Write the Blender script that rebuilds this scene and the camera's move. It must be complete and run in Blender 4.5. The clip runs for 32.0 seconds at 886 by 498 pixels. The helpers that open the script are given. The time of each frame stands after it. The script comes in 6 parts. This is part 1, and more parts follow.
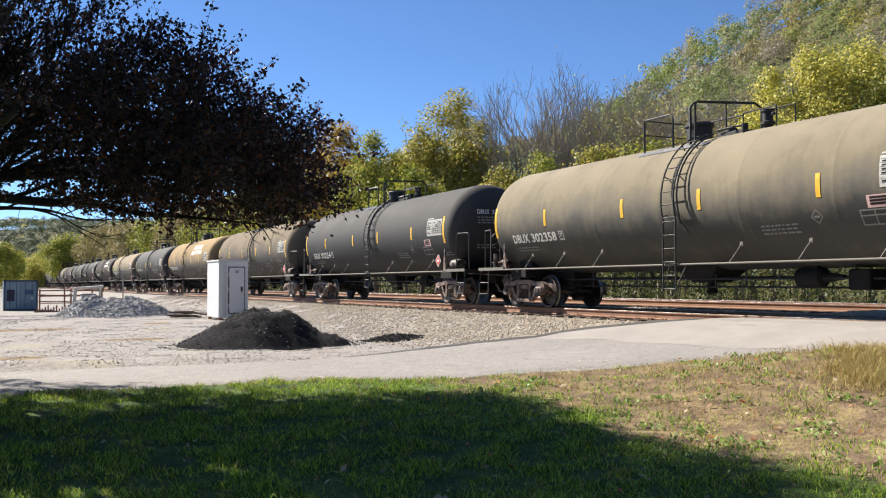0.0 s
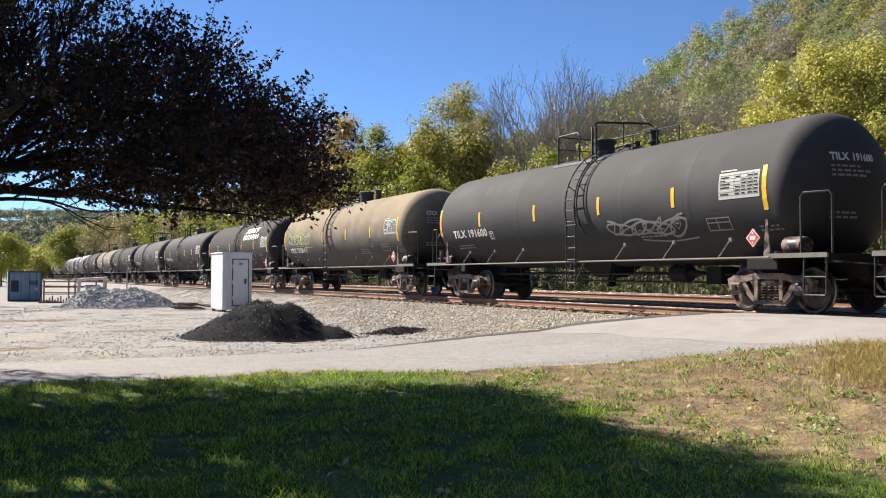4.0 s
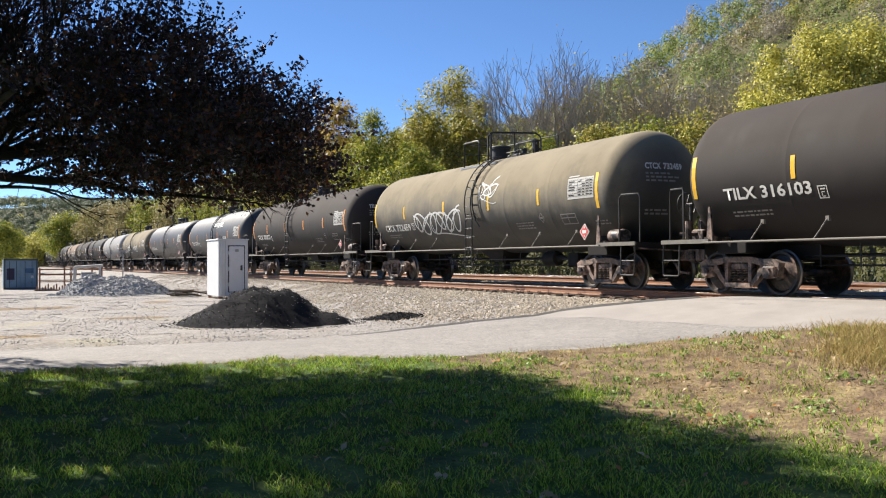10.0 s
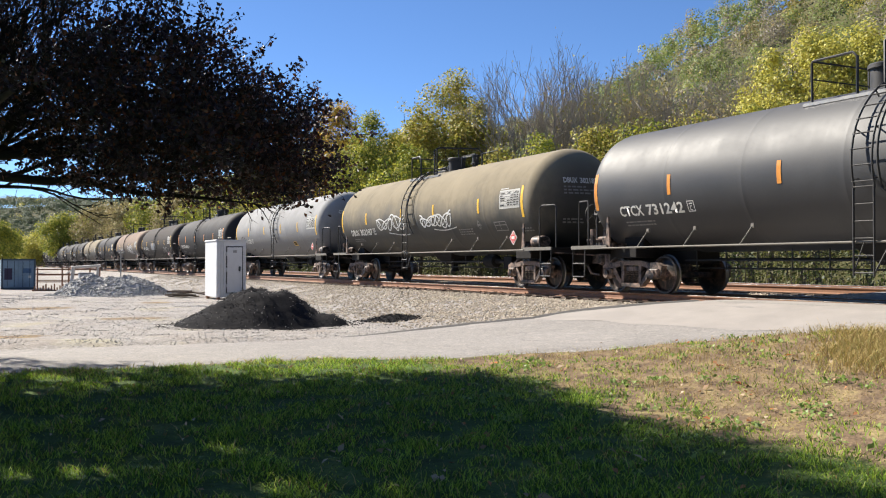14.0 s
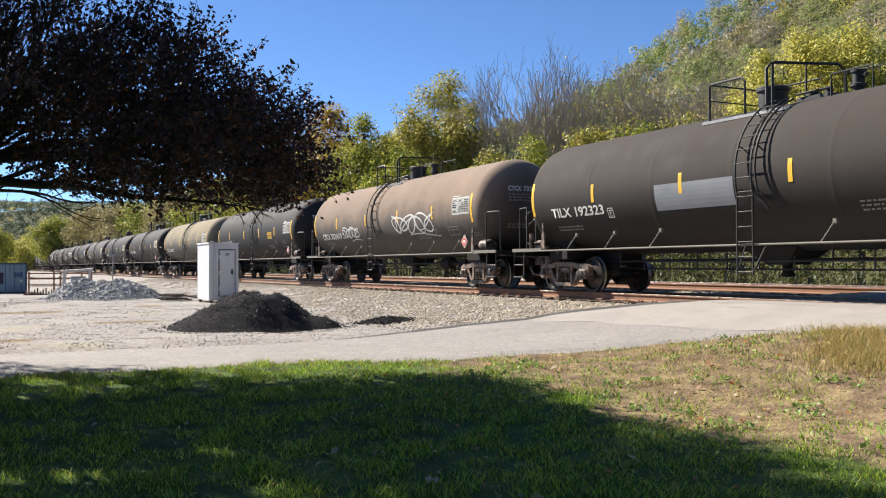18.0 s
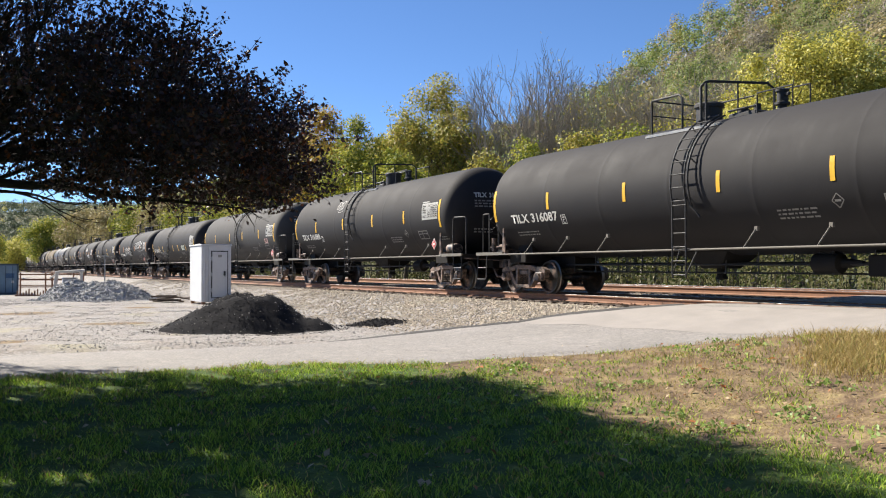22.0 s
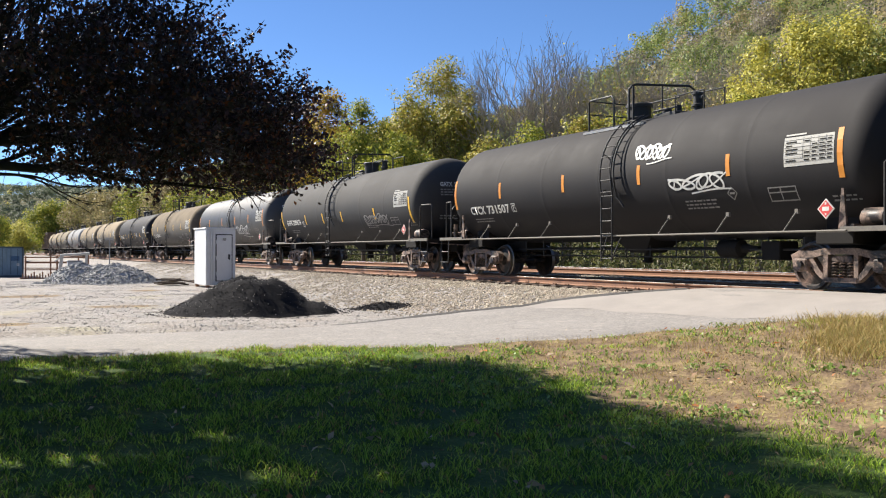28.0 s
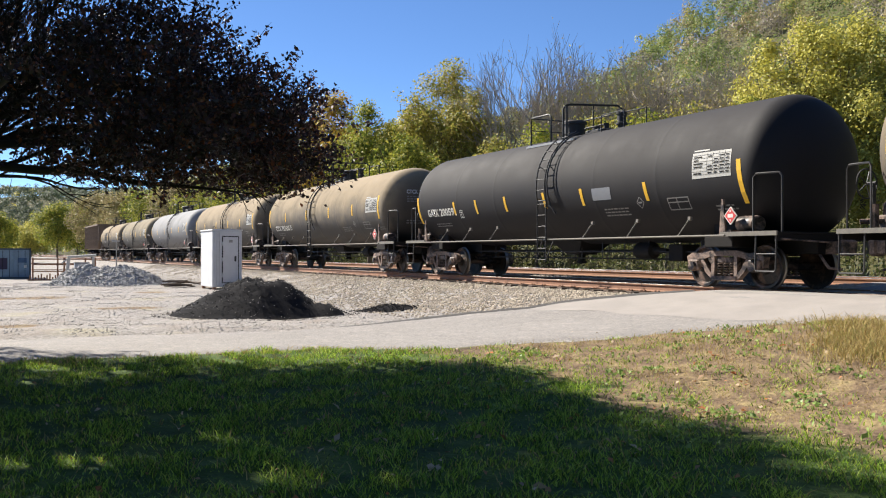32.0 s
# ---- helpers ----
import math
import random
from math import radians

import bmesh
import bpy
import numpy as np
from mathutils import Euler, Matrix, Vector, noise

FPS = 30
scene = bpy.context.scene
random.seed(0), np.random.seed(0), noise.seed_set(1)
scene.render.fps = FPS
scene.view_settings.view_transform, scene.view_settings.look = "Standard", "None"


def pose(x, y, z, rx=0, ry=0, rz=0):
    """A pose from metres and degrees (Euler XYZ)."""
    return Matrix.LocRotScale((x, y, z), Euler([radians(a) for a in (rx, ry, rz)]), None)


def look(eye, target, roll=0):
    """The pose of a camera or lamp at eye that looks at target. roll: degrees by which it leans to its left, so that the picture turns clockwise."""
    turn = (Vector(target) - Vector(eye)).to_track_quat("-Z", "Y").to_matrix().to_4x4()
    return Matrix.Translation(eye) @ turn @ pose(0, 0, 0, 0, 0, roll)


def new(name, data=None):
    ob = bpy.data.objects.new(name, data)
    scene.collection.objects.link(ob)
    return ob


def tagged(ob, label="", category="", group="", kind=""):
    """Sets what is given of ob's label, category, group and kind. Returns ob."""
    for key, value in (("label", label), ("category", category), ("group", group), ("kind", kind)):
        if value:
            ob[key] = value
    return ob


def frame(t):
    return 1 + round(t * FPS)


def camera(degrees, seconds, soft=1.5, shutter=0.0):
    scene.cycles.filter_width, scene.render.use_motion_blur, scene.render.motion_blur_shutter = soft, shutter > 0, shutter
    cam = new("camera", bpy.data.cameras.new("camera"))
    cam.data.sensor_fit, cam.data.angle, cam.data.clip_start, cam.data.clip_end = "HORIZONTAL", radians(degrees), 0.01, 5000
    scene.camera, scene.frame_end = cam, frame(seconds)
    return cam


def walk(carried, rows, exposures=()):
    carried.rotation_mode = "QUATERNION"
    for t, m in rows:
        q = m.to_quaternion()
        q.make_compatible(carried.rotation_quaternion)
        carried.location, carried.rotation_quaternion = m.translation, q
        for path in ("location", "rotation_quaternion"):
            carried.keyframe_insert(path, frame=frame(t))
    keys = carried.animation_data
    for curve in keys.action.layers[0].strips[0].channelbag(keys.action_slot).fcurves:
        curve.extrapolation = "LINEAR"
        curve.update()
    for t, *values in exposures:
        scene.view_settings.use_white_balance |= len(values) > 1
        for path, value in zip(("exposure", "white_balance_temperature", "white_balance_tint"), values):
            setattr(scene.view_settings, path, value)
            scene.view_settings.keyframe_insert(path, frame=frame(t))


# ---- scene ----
# ---- camera: hand-held on the lawn, it only turns a little ----
EYE = (0.0, 0.0, 0.70)
TURNS = [
    (0, 92.115, 0.177, 63.671), (0.5, 92.099, 0.015, 63.906), (1, 91.936, 0.02, 63.958),
    (1.5, 91.731, 0.04, 63.951), (2, 91.616, 0.008, 63.907), (2.5, 91.472, -0.028, 63.901),
    (3, 91.567, -0.217, 63.873), (3.5, 91.7, -0.252, 63.854), (5.5, 91.616, 0.203, 63.917),
    (6, 91.592, 0.32, 63.62), (6.5, 91.426, 0.316, 63.426), (7, 91.267, 0.151, 63.544),
    (7.5, 91.115, 0.108, 63.566), (8, 91.048, 0.01, 63.65), (8.5, 91.029, 0.048, 63.747),
    (9, 90.912, -0, 63.675), (9.5, 90.822, 0.016, 63.666), (10, 90.81, 0.174, 63.651),
    (10.5, 90.788, 0.214, 63.593), (11, 90.857, 0.204, 63.55), (11.5, 90.943, 0.11, 63.47),
    (12, 91.075, -0.081, 63.391), (12.5, 91.035, -0.239, 63.406), (13, 90.926, -0.301, 63.5),
    (13.5, 90.808, -0.183, 63.513), (14, 90.93, -0.097, 63.538), (14.5, 91.392, -0.119, 63.514),
    (16.5, 91.292, 0.045, 62.994), (17, 91.287, 0.051, 62.97), (17.5, 91.252, 0.091, 63.008),
    (18, 91.044, 0.202, 63.099), (18.5, 90.896, 0.311, 63.096), (19, 90.817, 0.282, 63.099),
    (19.5, 90.797, 0.184, 63.15), (20, 90.694, 0.2, 63.206), (20.5, 90.607, 0.27, 63.044),
    (21, 90.819, 0.232, 62.861), (21.5, 91.163, 0.179, 62.757), (22, 91.193, -0.007, 62.668),
    (22.5, 91.007, 0, 62.704), (23, 90.767, -0.073, 62.912), (23.5, 90.422, 0.015, 63.001),
    (24, 90.197, 0.109, 62.956), (24.5, 89.875, 0.383, 62.757), (25, 89.583, 0.441, 62.405),
    (25.5, 89.802, 0.192, 62.045), (27.5, 90.033, -0.078, 62.987), (28, 90.2, -0.141, 62.922),
    (28.5, 90.242, -0.04, 62.986), (29, 90.086, 0.04, 63.116), (29.5, 89.996, 0.008, 63.342),
    (30, 89.864, -0.065, 63.326), (30.5, 89.829, -0.105, 63.081), (31, 90.015, 0.021, 63.032),
    (31.5, 90.332, 0.085, 63.077), (32, 90.317, -0.163, 63.295),
]
cam = camera(50.85, 32.0, soft=1.1)
walk(cam, [(t, pose(*EYE, rx, ry, rz)) for t, rx, ry, rz in TURNS])

# ---- world and sun ----
SUN_TO = Vector((-0.685, -0.342, 0.643)).normalized()
world = bpy.data.worlds.new("world")
scene.world = world
world.use_nodes = True
wn = world.node_tree.nodes
sky = wn.new("ShaderNodeTexSky")
sky.sky_type = "NISHITA"
sky.sun_disc = False
sky.sun_elevation = math.asin(SUN_TO.z)
sky.sun_rotation = math.atan2(SUN_TO.x, SUN_TO.y)
sky.altitude = 1200
sky.air_density, sky.dust_density, sky.ozone_density = 0.75, 0.0, 8.0
wn["Background"].inputs["Strength"].default_value = 0.068
world.node_tree.links.new(sky.outputs[0], wn["Background"].inputs["Color"])
sun = new("sun", bpy.data.lights.new("sun", "SUN"))
sun.data.energy, sun.data.angle, sun.data.color = 5.0, radians(0.55), (1.0, 0.93, 0.82)
sun.matrix_world = look(SUN_TO * 200, (0, 0, 0))
scene.view_settings.exposure = 1.25


# ---- mesh building ----
class Mesh:
    """Collects vertices and faces of one part."""

    def __init__(self):
        self.v, self.f, self.m = [], [], []

    def face(self, pts, mat=0):
        n = len(self.v)
        self.v += [tuple(p) for p in pts]
        self.f.append(tuple(range(n, n + len(pts))))
        self.m.append(mat)

    def box(self, x0, y0, z0, x1, y1, z1, mat=0, c=0.0):
        """A box; c chamfers its four long top edges and uprights."""
        n = len(self.v)
        if c <= 0:
            self.v += [(x, y, z) for z in (z0, z1) for y in (y0, y1) for x in (x0, x1)]
            for q in ((0, 2, 3, 1), (4, 5, 7, 6), (0, 1, 5, 4), (2, 6, 7, 3), (0, 4, 6, 2), (1, 3, 7, 5)):
                self.f.append(tuple(n + k for k in q))
                self.m.append(mat)
            return
        ring = [(x0 + c, y0), (x1 - c, y0), (x1, y0 + c), (x1, y1 - c), (x1 - c, y1), (x0 + c, y1), (x0, y1 - c), (x0, y0 + c)]
        mx, my = (x0 + x1) / 2, (y0 + y1) / 2
        sx, sy = 1 - 2 * c / max(1e-6, abs(x1 - x0)), 1 - 2 * c / max(1e-6, abs(y1 - y0))
        small = [(mx + (x - mx) * sx, my + (y - my) * sy) for x, y in ring]
        self.loops([[(x, y, z0) for x, y in small], [(x, y, z0 + c) for x, y in ring], [(x, y, z1 - c) for x, y in ring], [(x, y, z1) for x, y in small]], mat=mat, caps=True)

    def loops(self, rings, mat=0, caps=False, closed=True):
        n, k = len(self.v), len(rings[0])
        for r in rings:
            self.v += [tuple(p) for p in r]
        for i in range(len(rings) - 1):
            for j in range(k if closed else k - 1):
                a, b = n + i * k + j, n + i * k + (j + 1) % k
                self.f.append((a, b, b + k, a + k))
                self.m.append(mat)
        if caps:
            self.f.append(tuple(n + j for j in reversed(range(k))))
            self.f.append(tuple(n + (len(rings) - 1) * k + j for j in range(k)))
            self.m += [mat, mat]

    def rod(self, p, q, r, n=6, mat=0, r2=None, caps=True):
        p, q = Vector(p), Vector(q)
        d = (q - p).normalized()
        a = d.orthogonal().normalized()
        b = d.cross(a)
        r2 = r if r2 is None else r2
        self.loops([[p + (a * math.cos(6.28319 * k / n) + b * math.sin(6.28319 * k / n)) * r for k in range(n)],
                    [q + (a * math.cos(6.28319 * k / n) + b * math.sin(6.28319 * k / n)) * r2 for k in range(n)]], mat, caps)

    def pipe(self, pts, r, n=6, mat=0, radii=None):
        pts = [Vector(p) for p in pts]
        rings, a = [], None
        for i, p in enumerate(pts):
            d = (pts[min(i + 1, len(pts) - 1)] - pts[max(i - 1, 0)]).normalized()
            a = d.orthogonal().normalized() if a is None else (a - d * a.dot(d)).normalized()
            b = d.cross(a)
            rr = radii[i] if radii else r
            rings.append([p + (a * math.cos(6.28319 * k / n) + b * math.sin(6.28319 * k / n)) * rr for k in range(n)])
        self.loops(rings, mat, True)

    def lathe(self, prof, axis="z", n=16, at=(0, 0, 0), mat=0, caps=True):
        """prof: (radius, height) pairs, spun round the axis through at."""
        rings = []
        for r, h in prof:
            ring = []
            for k in range(n):
                c, s = r * math.cos(6.28319 * k / n), r * math.sin(6.28319 * k / n)
                p = {"z": (c, s, h), "y": (s, h, c), "x": (h, c, s)}[axis]
                ring.append((at[0] + p[0], at[1] + p[1], at[2] + p[2]))
            rings.append(ring)
        self.loops(rings, mat, caps)

    def data(self, name, mats, smooth=None):
        me = bpy.data.meshes.new(name)
        me.from_pydata(self.v, [], self.f)
        for m in mats if isinstance(mats, (list, tuple)) else [mats]:
            me.materials.append(m)
        if any(self.m):
            me.polygons.foreach_set("material_index", self.m)
        if smooth is not None:
            me.polygons.foreach_set("use_smooth", [True] * len(self.f))
            if smooth > 0:
                me.set_sharp_from_angle(angle=radians(smooth))
        me.update()
        return me


def part(name, mesh, material, parent=None, label="", smooth=None, m=None):
    """One mesh object; under parent where one is given."""
    data = mesh if isinstance(mesh, bpy.types.Mesh) else mesh.data(name, material, smooth)
    ob = new(name, data)
    if parent is not None:
        ob.parent = parent
    if m is not None:
        ob.matrix_basis = m
    if label:
        ob["label"] = label
    return ob


def thing(name, m, label, category, group=""):
    ob = new(name)
    ob.empty_display_size = 0.3
    ob.matrix_basis = m
    return tagged(ob, label, category, group)


def smooth01(a, b, x):
    t = min(1.0, max(0.0, (x - a) / (b - a)))
    return t * t * (3 - 2 * t)


def fbm(x, y, z=0.0, o=4):
    return noise.fractal(Vector((x, y, z)), 1.0, 2.0, o)


# ---- materials ----
def material(name, rough=0.8, metal=0.0, spec=0.5):
    m = bpy.data.materials.new(name)
    m.use_nodes = True
    b = m.node_tree.nodes["Principled BSDF"]
    b.inputs["Roughness"].default_value = rough
    b.inputs["Metallic"].default_value = metal
    b.inputs["Specular IOR Level"].default_value = spec
    return m, m.node_tree.nodes, m.node_tree.links, b


def noise_tex(nodes, links, vec, scale, detail=6, rough=0.6, dist=0.0):
    n = nodes.new("ShaderNodeTexNoise")
    n.inputs["Scale"].default_value = scale
    n.inputs["Detail"].default_value = detail
    n.inputs["Roughness"].default_value = rough
    n.inputs["Distortion"].default_value = dist
    if vec is not None:
        links.new(vec, n.inputs["Vector"])
    return n.outputs["Fac"]


def ramp(nodes, links, fac, stops):
    r = nodes.new("ShaderNodeValToRGB")
    e = r.color_ramp.elements
    while len(e) < len(stops):
        e.new(0.5)
    for k, (p, c) in enumerate(stops):
        e[k].position = p
        e[k].color = (*c, 1) if len(c) == 3 else c
    links.new(fac, r.inputs[0])
    return r.outputs[0]


def grey(v):
    return (v, v, v)


def mix(nodes, links, fac, a, b, mode="MIX"):
    n = nodes.new("ShaderNodeMix")
    n.data_type, n.blend_type = "RGBA", mode
    for sock, val in ((n.inputs[0], fac), (n.inputs[6], a), (n.inputs[7], b)):
        if isinstance(val, (int, float)):
            sock.default_value = val
        elif isinstance(val, tuple):
            sock.default_value = (*val, 1)
        else:
            links.new(val, sock)
    return n.outputs[2]


def calc(nodes, links, op, a, b=0.0, clamp=False):
    n = nodes.new("ShaderNodeMath")
    n.operation, n.use_clamp = op, clamp
    for sock, val in zip(n.inputs, (a, b)):
        if isinstance(val, (int, float)):
            sock.default_value = val
        else:
            links.new(val, sock)
    return n.outputs[0]


def bump(nodes, links, b, height, strength, dist=0.02):
    n = nodes.new("ShaderNodeBump")
    n.inputs["Strength"].default_value = strength
    n.inputs["Distance"].default_value = dist
    links.new(height, n.inputs["Height"])
    links.new(n.outputs[0], b.inputs["Normal"])


def coords(nodes, kind="Object"):
    return nodes.new("ShaderNodeTexCoord").outputs[kind]


def plain(name, col, var=0.25, scale=6.0, rough=0.7, metal=0.0, grain=60.0, bumps=0.15, spec=0.5):
    """A surface of one colour with stains and fine grain."""
    m, nd, lk, b = material(name, rough, metal, spec)
    co = coords(nd)
    f1 = noise_tex(nd, lk, co, scale, 5, 0.65)
    f2 = noise_tex(nd, lk, co, grain, 3)
    lo = tuple(c * (1 - var) for c in col)
    hi = tuple(min(1, c * (1 + var)) for c in col)
    c1 = ramp(nd, lk, f1, [(0.3, lo), (0.7, hi)])
    c2 = mix(nd, lk, 0.35, c1, ramp(nd, lk, f2, [(0.3, lo), (0.7, hi)]))
    lk.new(c2, b.inputs["Base Color"])
    rr = ramp(nd, lk, f1, [(0.3, grey(max(0, rough - 0.12))), (0.7, grey(min(1, rough + 0.12)))])
    lk.new(rr, b.inputs["Roughness"])
    if bumps:
        bump(nd, lk, b, f2, bumps, 0.01)
    return m


def isle_leaf(name, cols, rough=0.6, translucent=0.35):
    """Leaves: each island takes its own colour."""
    m, nd, lk, b = material(name, rough, 0.0, 0.3)
    g = nd.new("ShaderNodeNewGeometry")
    c = ramp(nd, lk, g.outputs["Random Per Island"], [(k / max(1, len(cols) - 1), col) for k, col in enumerate(cols)])
    lk.new(c, b.inputs["Base Color"])
    if translucent:
        t = nd.new("ShaderNodeBsdfTranslucent")
        lk.new(c, t.inputs["Color"])
        ms = nd.new("ShaderNodeMixShader")
        ms.inputs[0].default_value = translucent
        lk.new(b.outputs[0], ms.inputs[1])
        lk.new(t.outputs[0], ms.inputs[2])
        lk.new(ms.outputs[0], nd["Material Output"].inputs[0])
    return m


# ---- ground shape ----
TRACK_Y, TRACK2_Y, TRACK2_Z = 15.35, 19.60, 0.16


def road_edges(y):
    """The road's two edges (x) at the distance y across the track."""
    near = -13.5 + 1.1 * smooth01(4.5, 6.6, y) + 1.0 * smooth01(6.6, 9.2, y) + 2.6 * smooth01(9.3, 12.5, y) - 0.6 * smooth01(2, -8, y)
    far = -16.7 + 1.9 * smooth01(11.0, 14.0, y) - 0.9 * smooth01(3, -8, y)
    return far, near


def road_z(y):
    return -0.70 + 0.30 * smooth01(5.0, 11.5, y) + 0.385 * smooth01(10.0, 14.0, y) + 0.11 * smooth01(16.5, 18.6, y) - 0.5 * smooth01(21.5, 30, y)


def hill_z(x, y):
    """The wooded hillside behind the railway and the far ridge that closes the valley."""
    h = 0.0
    if y > 44:
        w = x - 1.05 * (225 - min(y, 225))
        crest = 55 + 5 * fbm(w / 170, 0.3) + 16 * smooth01(-400, -540, w) + 20 * smooth01(-320, -225, w) + 14 * smooth01(-225, -150, w)
        h = crest * (0.5 * smooth01(44, 225, y) + 0.5 * min(1, (y - 44) / 181)) * (1 + 0.05 * fbm(x / 60, y / 60, 2))
    if x < -900:
        h = max(h, (90 + 14 * fbm(y / 300, 5)) * smooth01(-900, -1700, x) + 10 * fbm(x / 90, y / 90, 8))
    return h


def ground_z(x, y):
    lot = -0.68 - 0.40 * smooth01(-38, -72, x) * (1 - smooth01(6, 11, y))
    bed = smooth01(8.3 - 0.8 * smooth01(-22, -17, x) + 2.2 * smooth01(-26, -45, x), 13.0, y)
    z = lot * (1 - bed) + (-0.245) * bed
    up = smooth01(16.9, 17.9, y)
    z = z * (1 - up) + (TRACK2_Z - 0.22) * up
    down = smooth01(21.6, 24.5, y)
    z = z * (1 - down) + (-0.55) * down
    far, near = road_edges(y)
    lawn = -0.74 - 0.17 * smooth01(near, near + 6, x) + 0.34 * smooth01(6.2, 11.4, y) * smooth01(-12.6, -9.8, x) + 0.14 * smooth01(7, 11, y)
    if y > 11:
        lawn = lawn * (1 - smooth01(11, 13, y)) + max(lawn, -0.21) * smooth01(11, 13, y)
    if y < 13.3:
        k = smooth01(near - 0.35, near + 0.3, x)
        z = z * (1 - k) + lawn * k
    inside = smooth01(far - 0.7, far - 0.05, x) * (1 - smooth01(near + 0.05, near + 0.8, x))
    z = z * (1 - inside) + (road_z(y) - 0.035) * inside
    near_cam = 1 - smooth01(30, 90, math.hypot(x, y))
    z += near_cam * (0.035 * fbm(x / 1.7, y / 1.7, 1) + 0.01 * fbm(x * 2.2, y * 2.2, 3)) * (1 - inside) * (1 - smooth01(13.0, 13.4, y) * (1 - smooth01(22, 23, y)))
    return z + hill_z(x, y)


def axis(lo, a, b, hi, step, grow):
    pts = list(np.arange(a, b + step / 2, step))
    d, p = step, pts[0]
    while p > lo:
        d *= grow
        p -= d
        pts.insert(0, p)
    d, p = step, pts[-1]
    while p < hi:
        d *= grow
        p += d
        pts.append(p)
    return pts


def ground_material():
    m, nd, lk, b = material("ground_cover", 0.95, 0, 0.2)
    co = coords(nd)
    at = nd.new("ShaderNodeAttribute")
    at.attribute_name = "cover"
    sep = nd.new("ShaderNodeSeparateColor")
    lk.new(at.outputs["Color"], sep.inputs[0])
    big = noise_tex(nd, lk, co, 0.35, 4, 0.6)
    mid = noise_tex(nd, lk, co, 3.0, 6, 0.7)
    fine = noise_tex(nd, lk, co, 26.0, 4, 0.7)
    vor = nd.new("ShaderNodeTexVoronoi")
    vor.inputs["Scale"].default_value = 21.0
    lk.new(co, vor.inputs["Vector"])
    scatter = noise_tex(nd, lk, co, 11.0, 5, 0.75)
    stone = ramp(nd, lk, vor.outputs["Color"], [(0.0, (0.11, 0.10, 0.092)), (0.45, (0.27, 0.25, 0.23)), (1.0, (0.48, 0.45, 0.42))])
    fines = ramp(nd, lk, mid, [(0.3, (0.19, 0.176, 0.165)), (0.7, (0.33, 0.308, 0.287))])
    lot = mix(nd, lk, 0.5, stone, fines)
    lot = mix(nd, lk, ramp(nd, lk, scatter, [(0.36, grey(0.4)), (0.5, grey(0))]), lot, (0.17, 0.15, 0.135))
    lot = mix(nd, lk, ramp(nd, lk, big, [(0.60, grey(0)), (0.70, grey(0.45))]), lot, (0.34, 0.31, 0.17))
    lot = mix(nd, lk, ramp(nd, lk, noise_tex(nd, lk, co, 0.9, 6, 0.7, 0.5), [(0.48, grey(0)), (0.68, grey(0.6))]), lot, (0.21, 0.17, 0.14))
    grass = ramp(nd, lk, mid, [(0.25, (0.028, 0.04, 0.012)), (0.55, (0.065, 0.105, 0.022)), (0.8, (0.15, 0.19, 0.045))])
    dry = ramp(nd, lk, mid, [(0.30, (0.075, 0.05, 0.034)), (0.50, (0.17, 0.118, 0.072)), (0.72, (0.31, 0.245, 0.115))])
    wood = ramp(nd, lk, mid, [(0.3, (0.035, 0.04, 0.012)), (0.7, (0.10, 0.09, 0.035))])
    jag = calc(nd, lk, "MULTIPLY", calc(nd, lk, "SUBTRACT", mid, 0.5), 0.9)

    def mask(ch):
        s = calc(nd, lk, "ADD", sep.outputs[ch], jag)
        return ramp(nd, lk, s, [(0.38, grey(0)), (0.62, grey(1))])
    c = mix(nd, lk, mask(0), lot, grass)
    c = mix(nd, lk, mask(1), c, dry)
    c = mix(nd, lk, mask(2), c, wood)
    c = mix(nd, lk, 0.25, c, ramp(nd, lk, fine, [(0.3, grey(0.05)), (0.7, grey(0.95))]), "OVERLAY")
    lk.new(c, b.inputs["Base Color"])
    bump(nd, lk, b, calc(nd, lk, "ADD", fine, vor.outputs["Distance"]), 0.45, 0.03)
    return m


# worn grass on the lot: middles and half widths
WORN = ((-31.0, 1.2, 1.3, 2.6), (-19.3, 0.2, 0.9, 1.5), (-24.5, 3.5, 0.8, 1.4), (-34.0, 5.6, 0.9, 0.9))


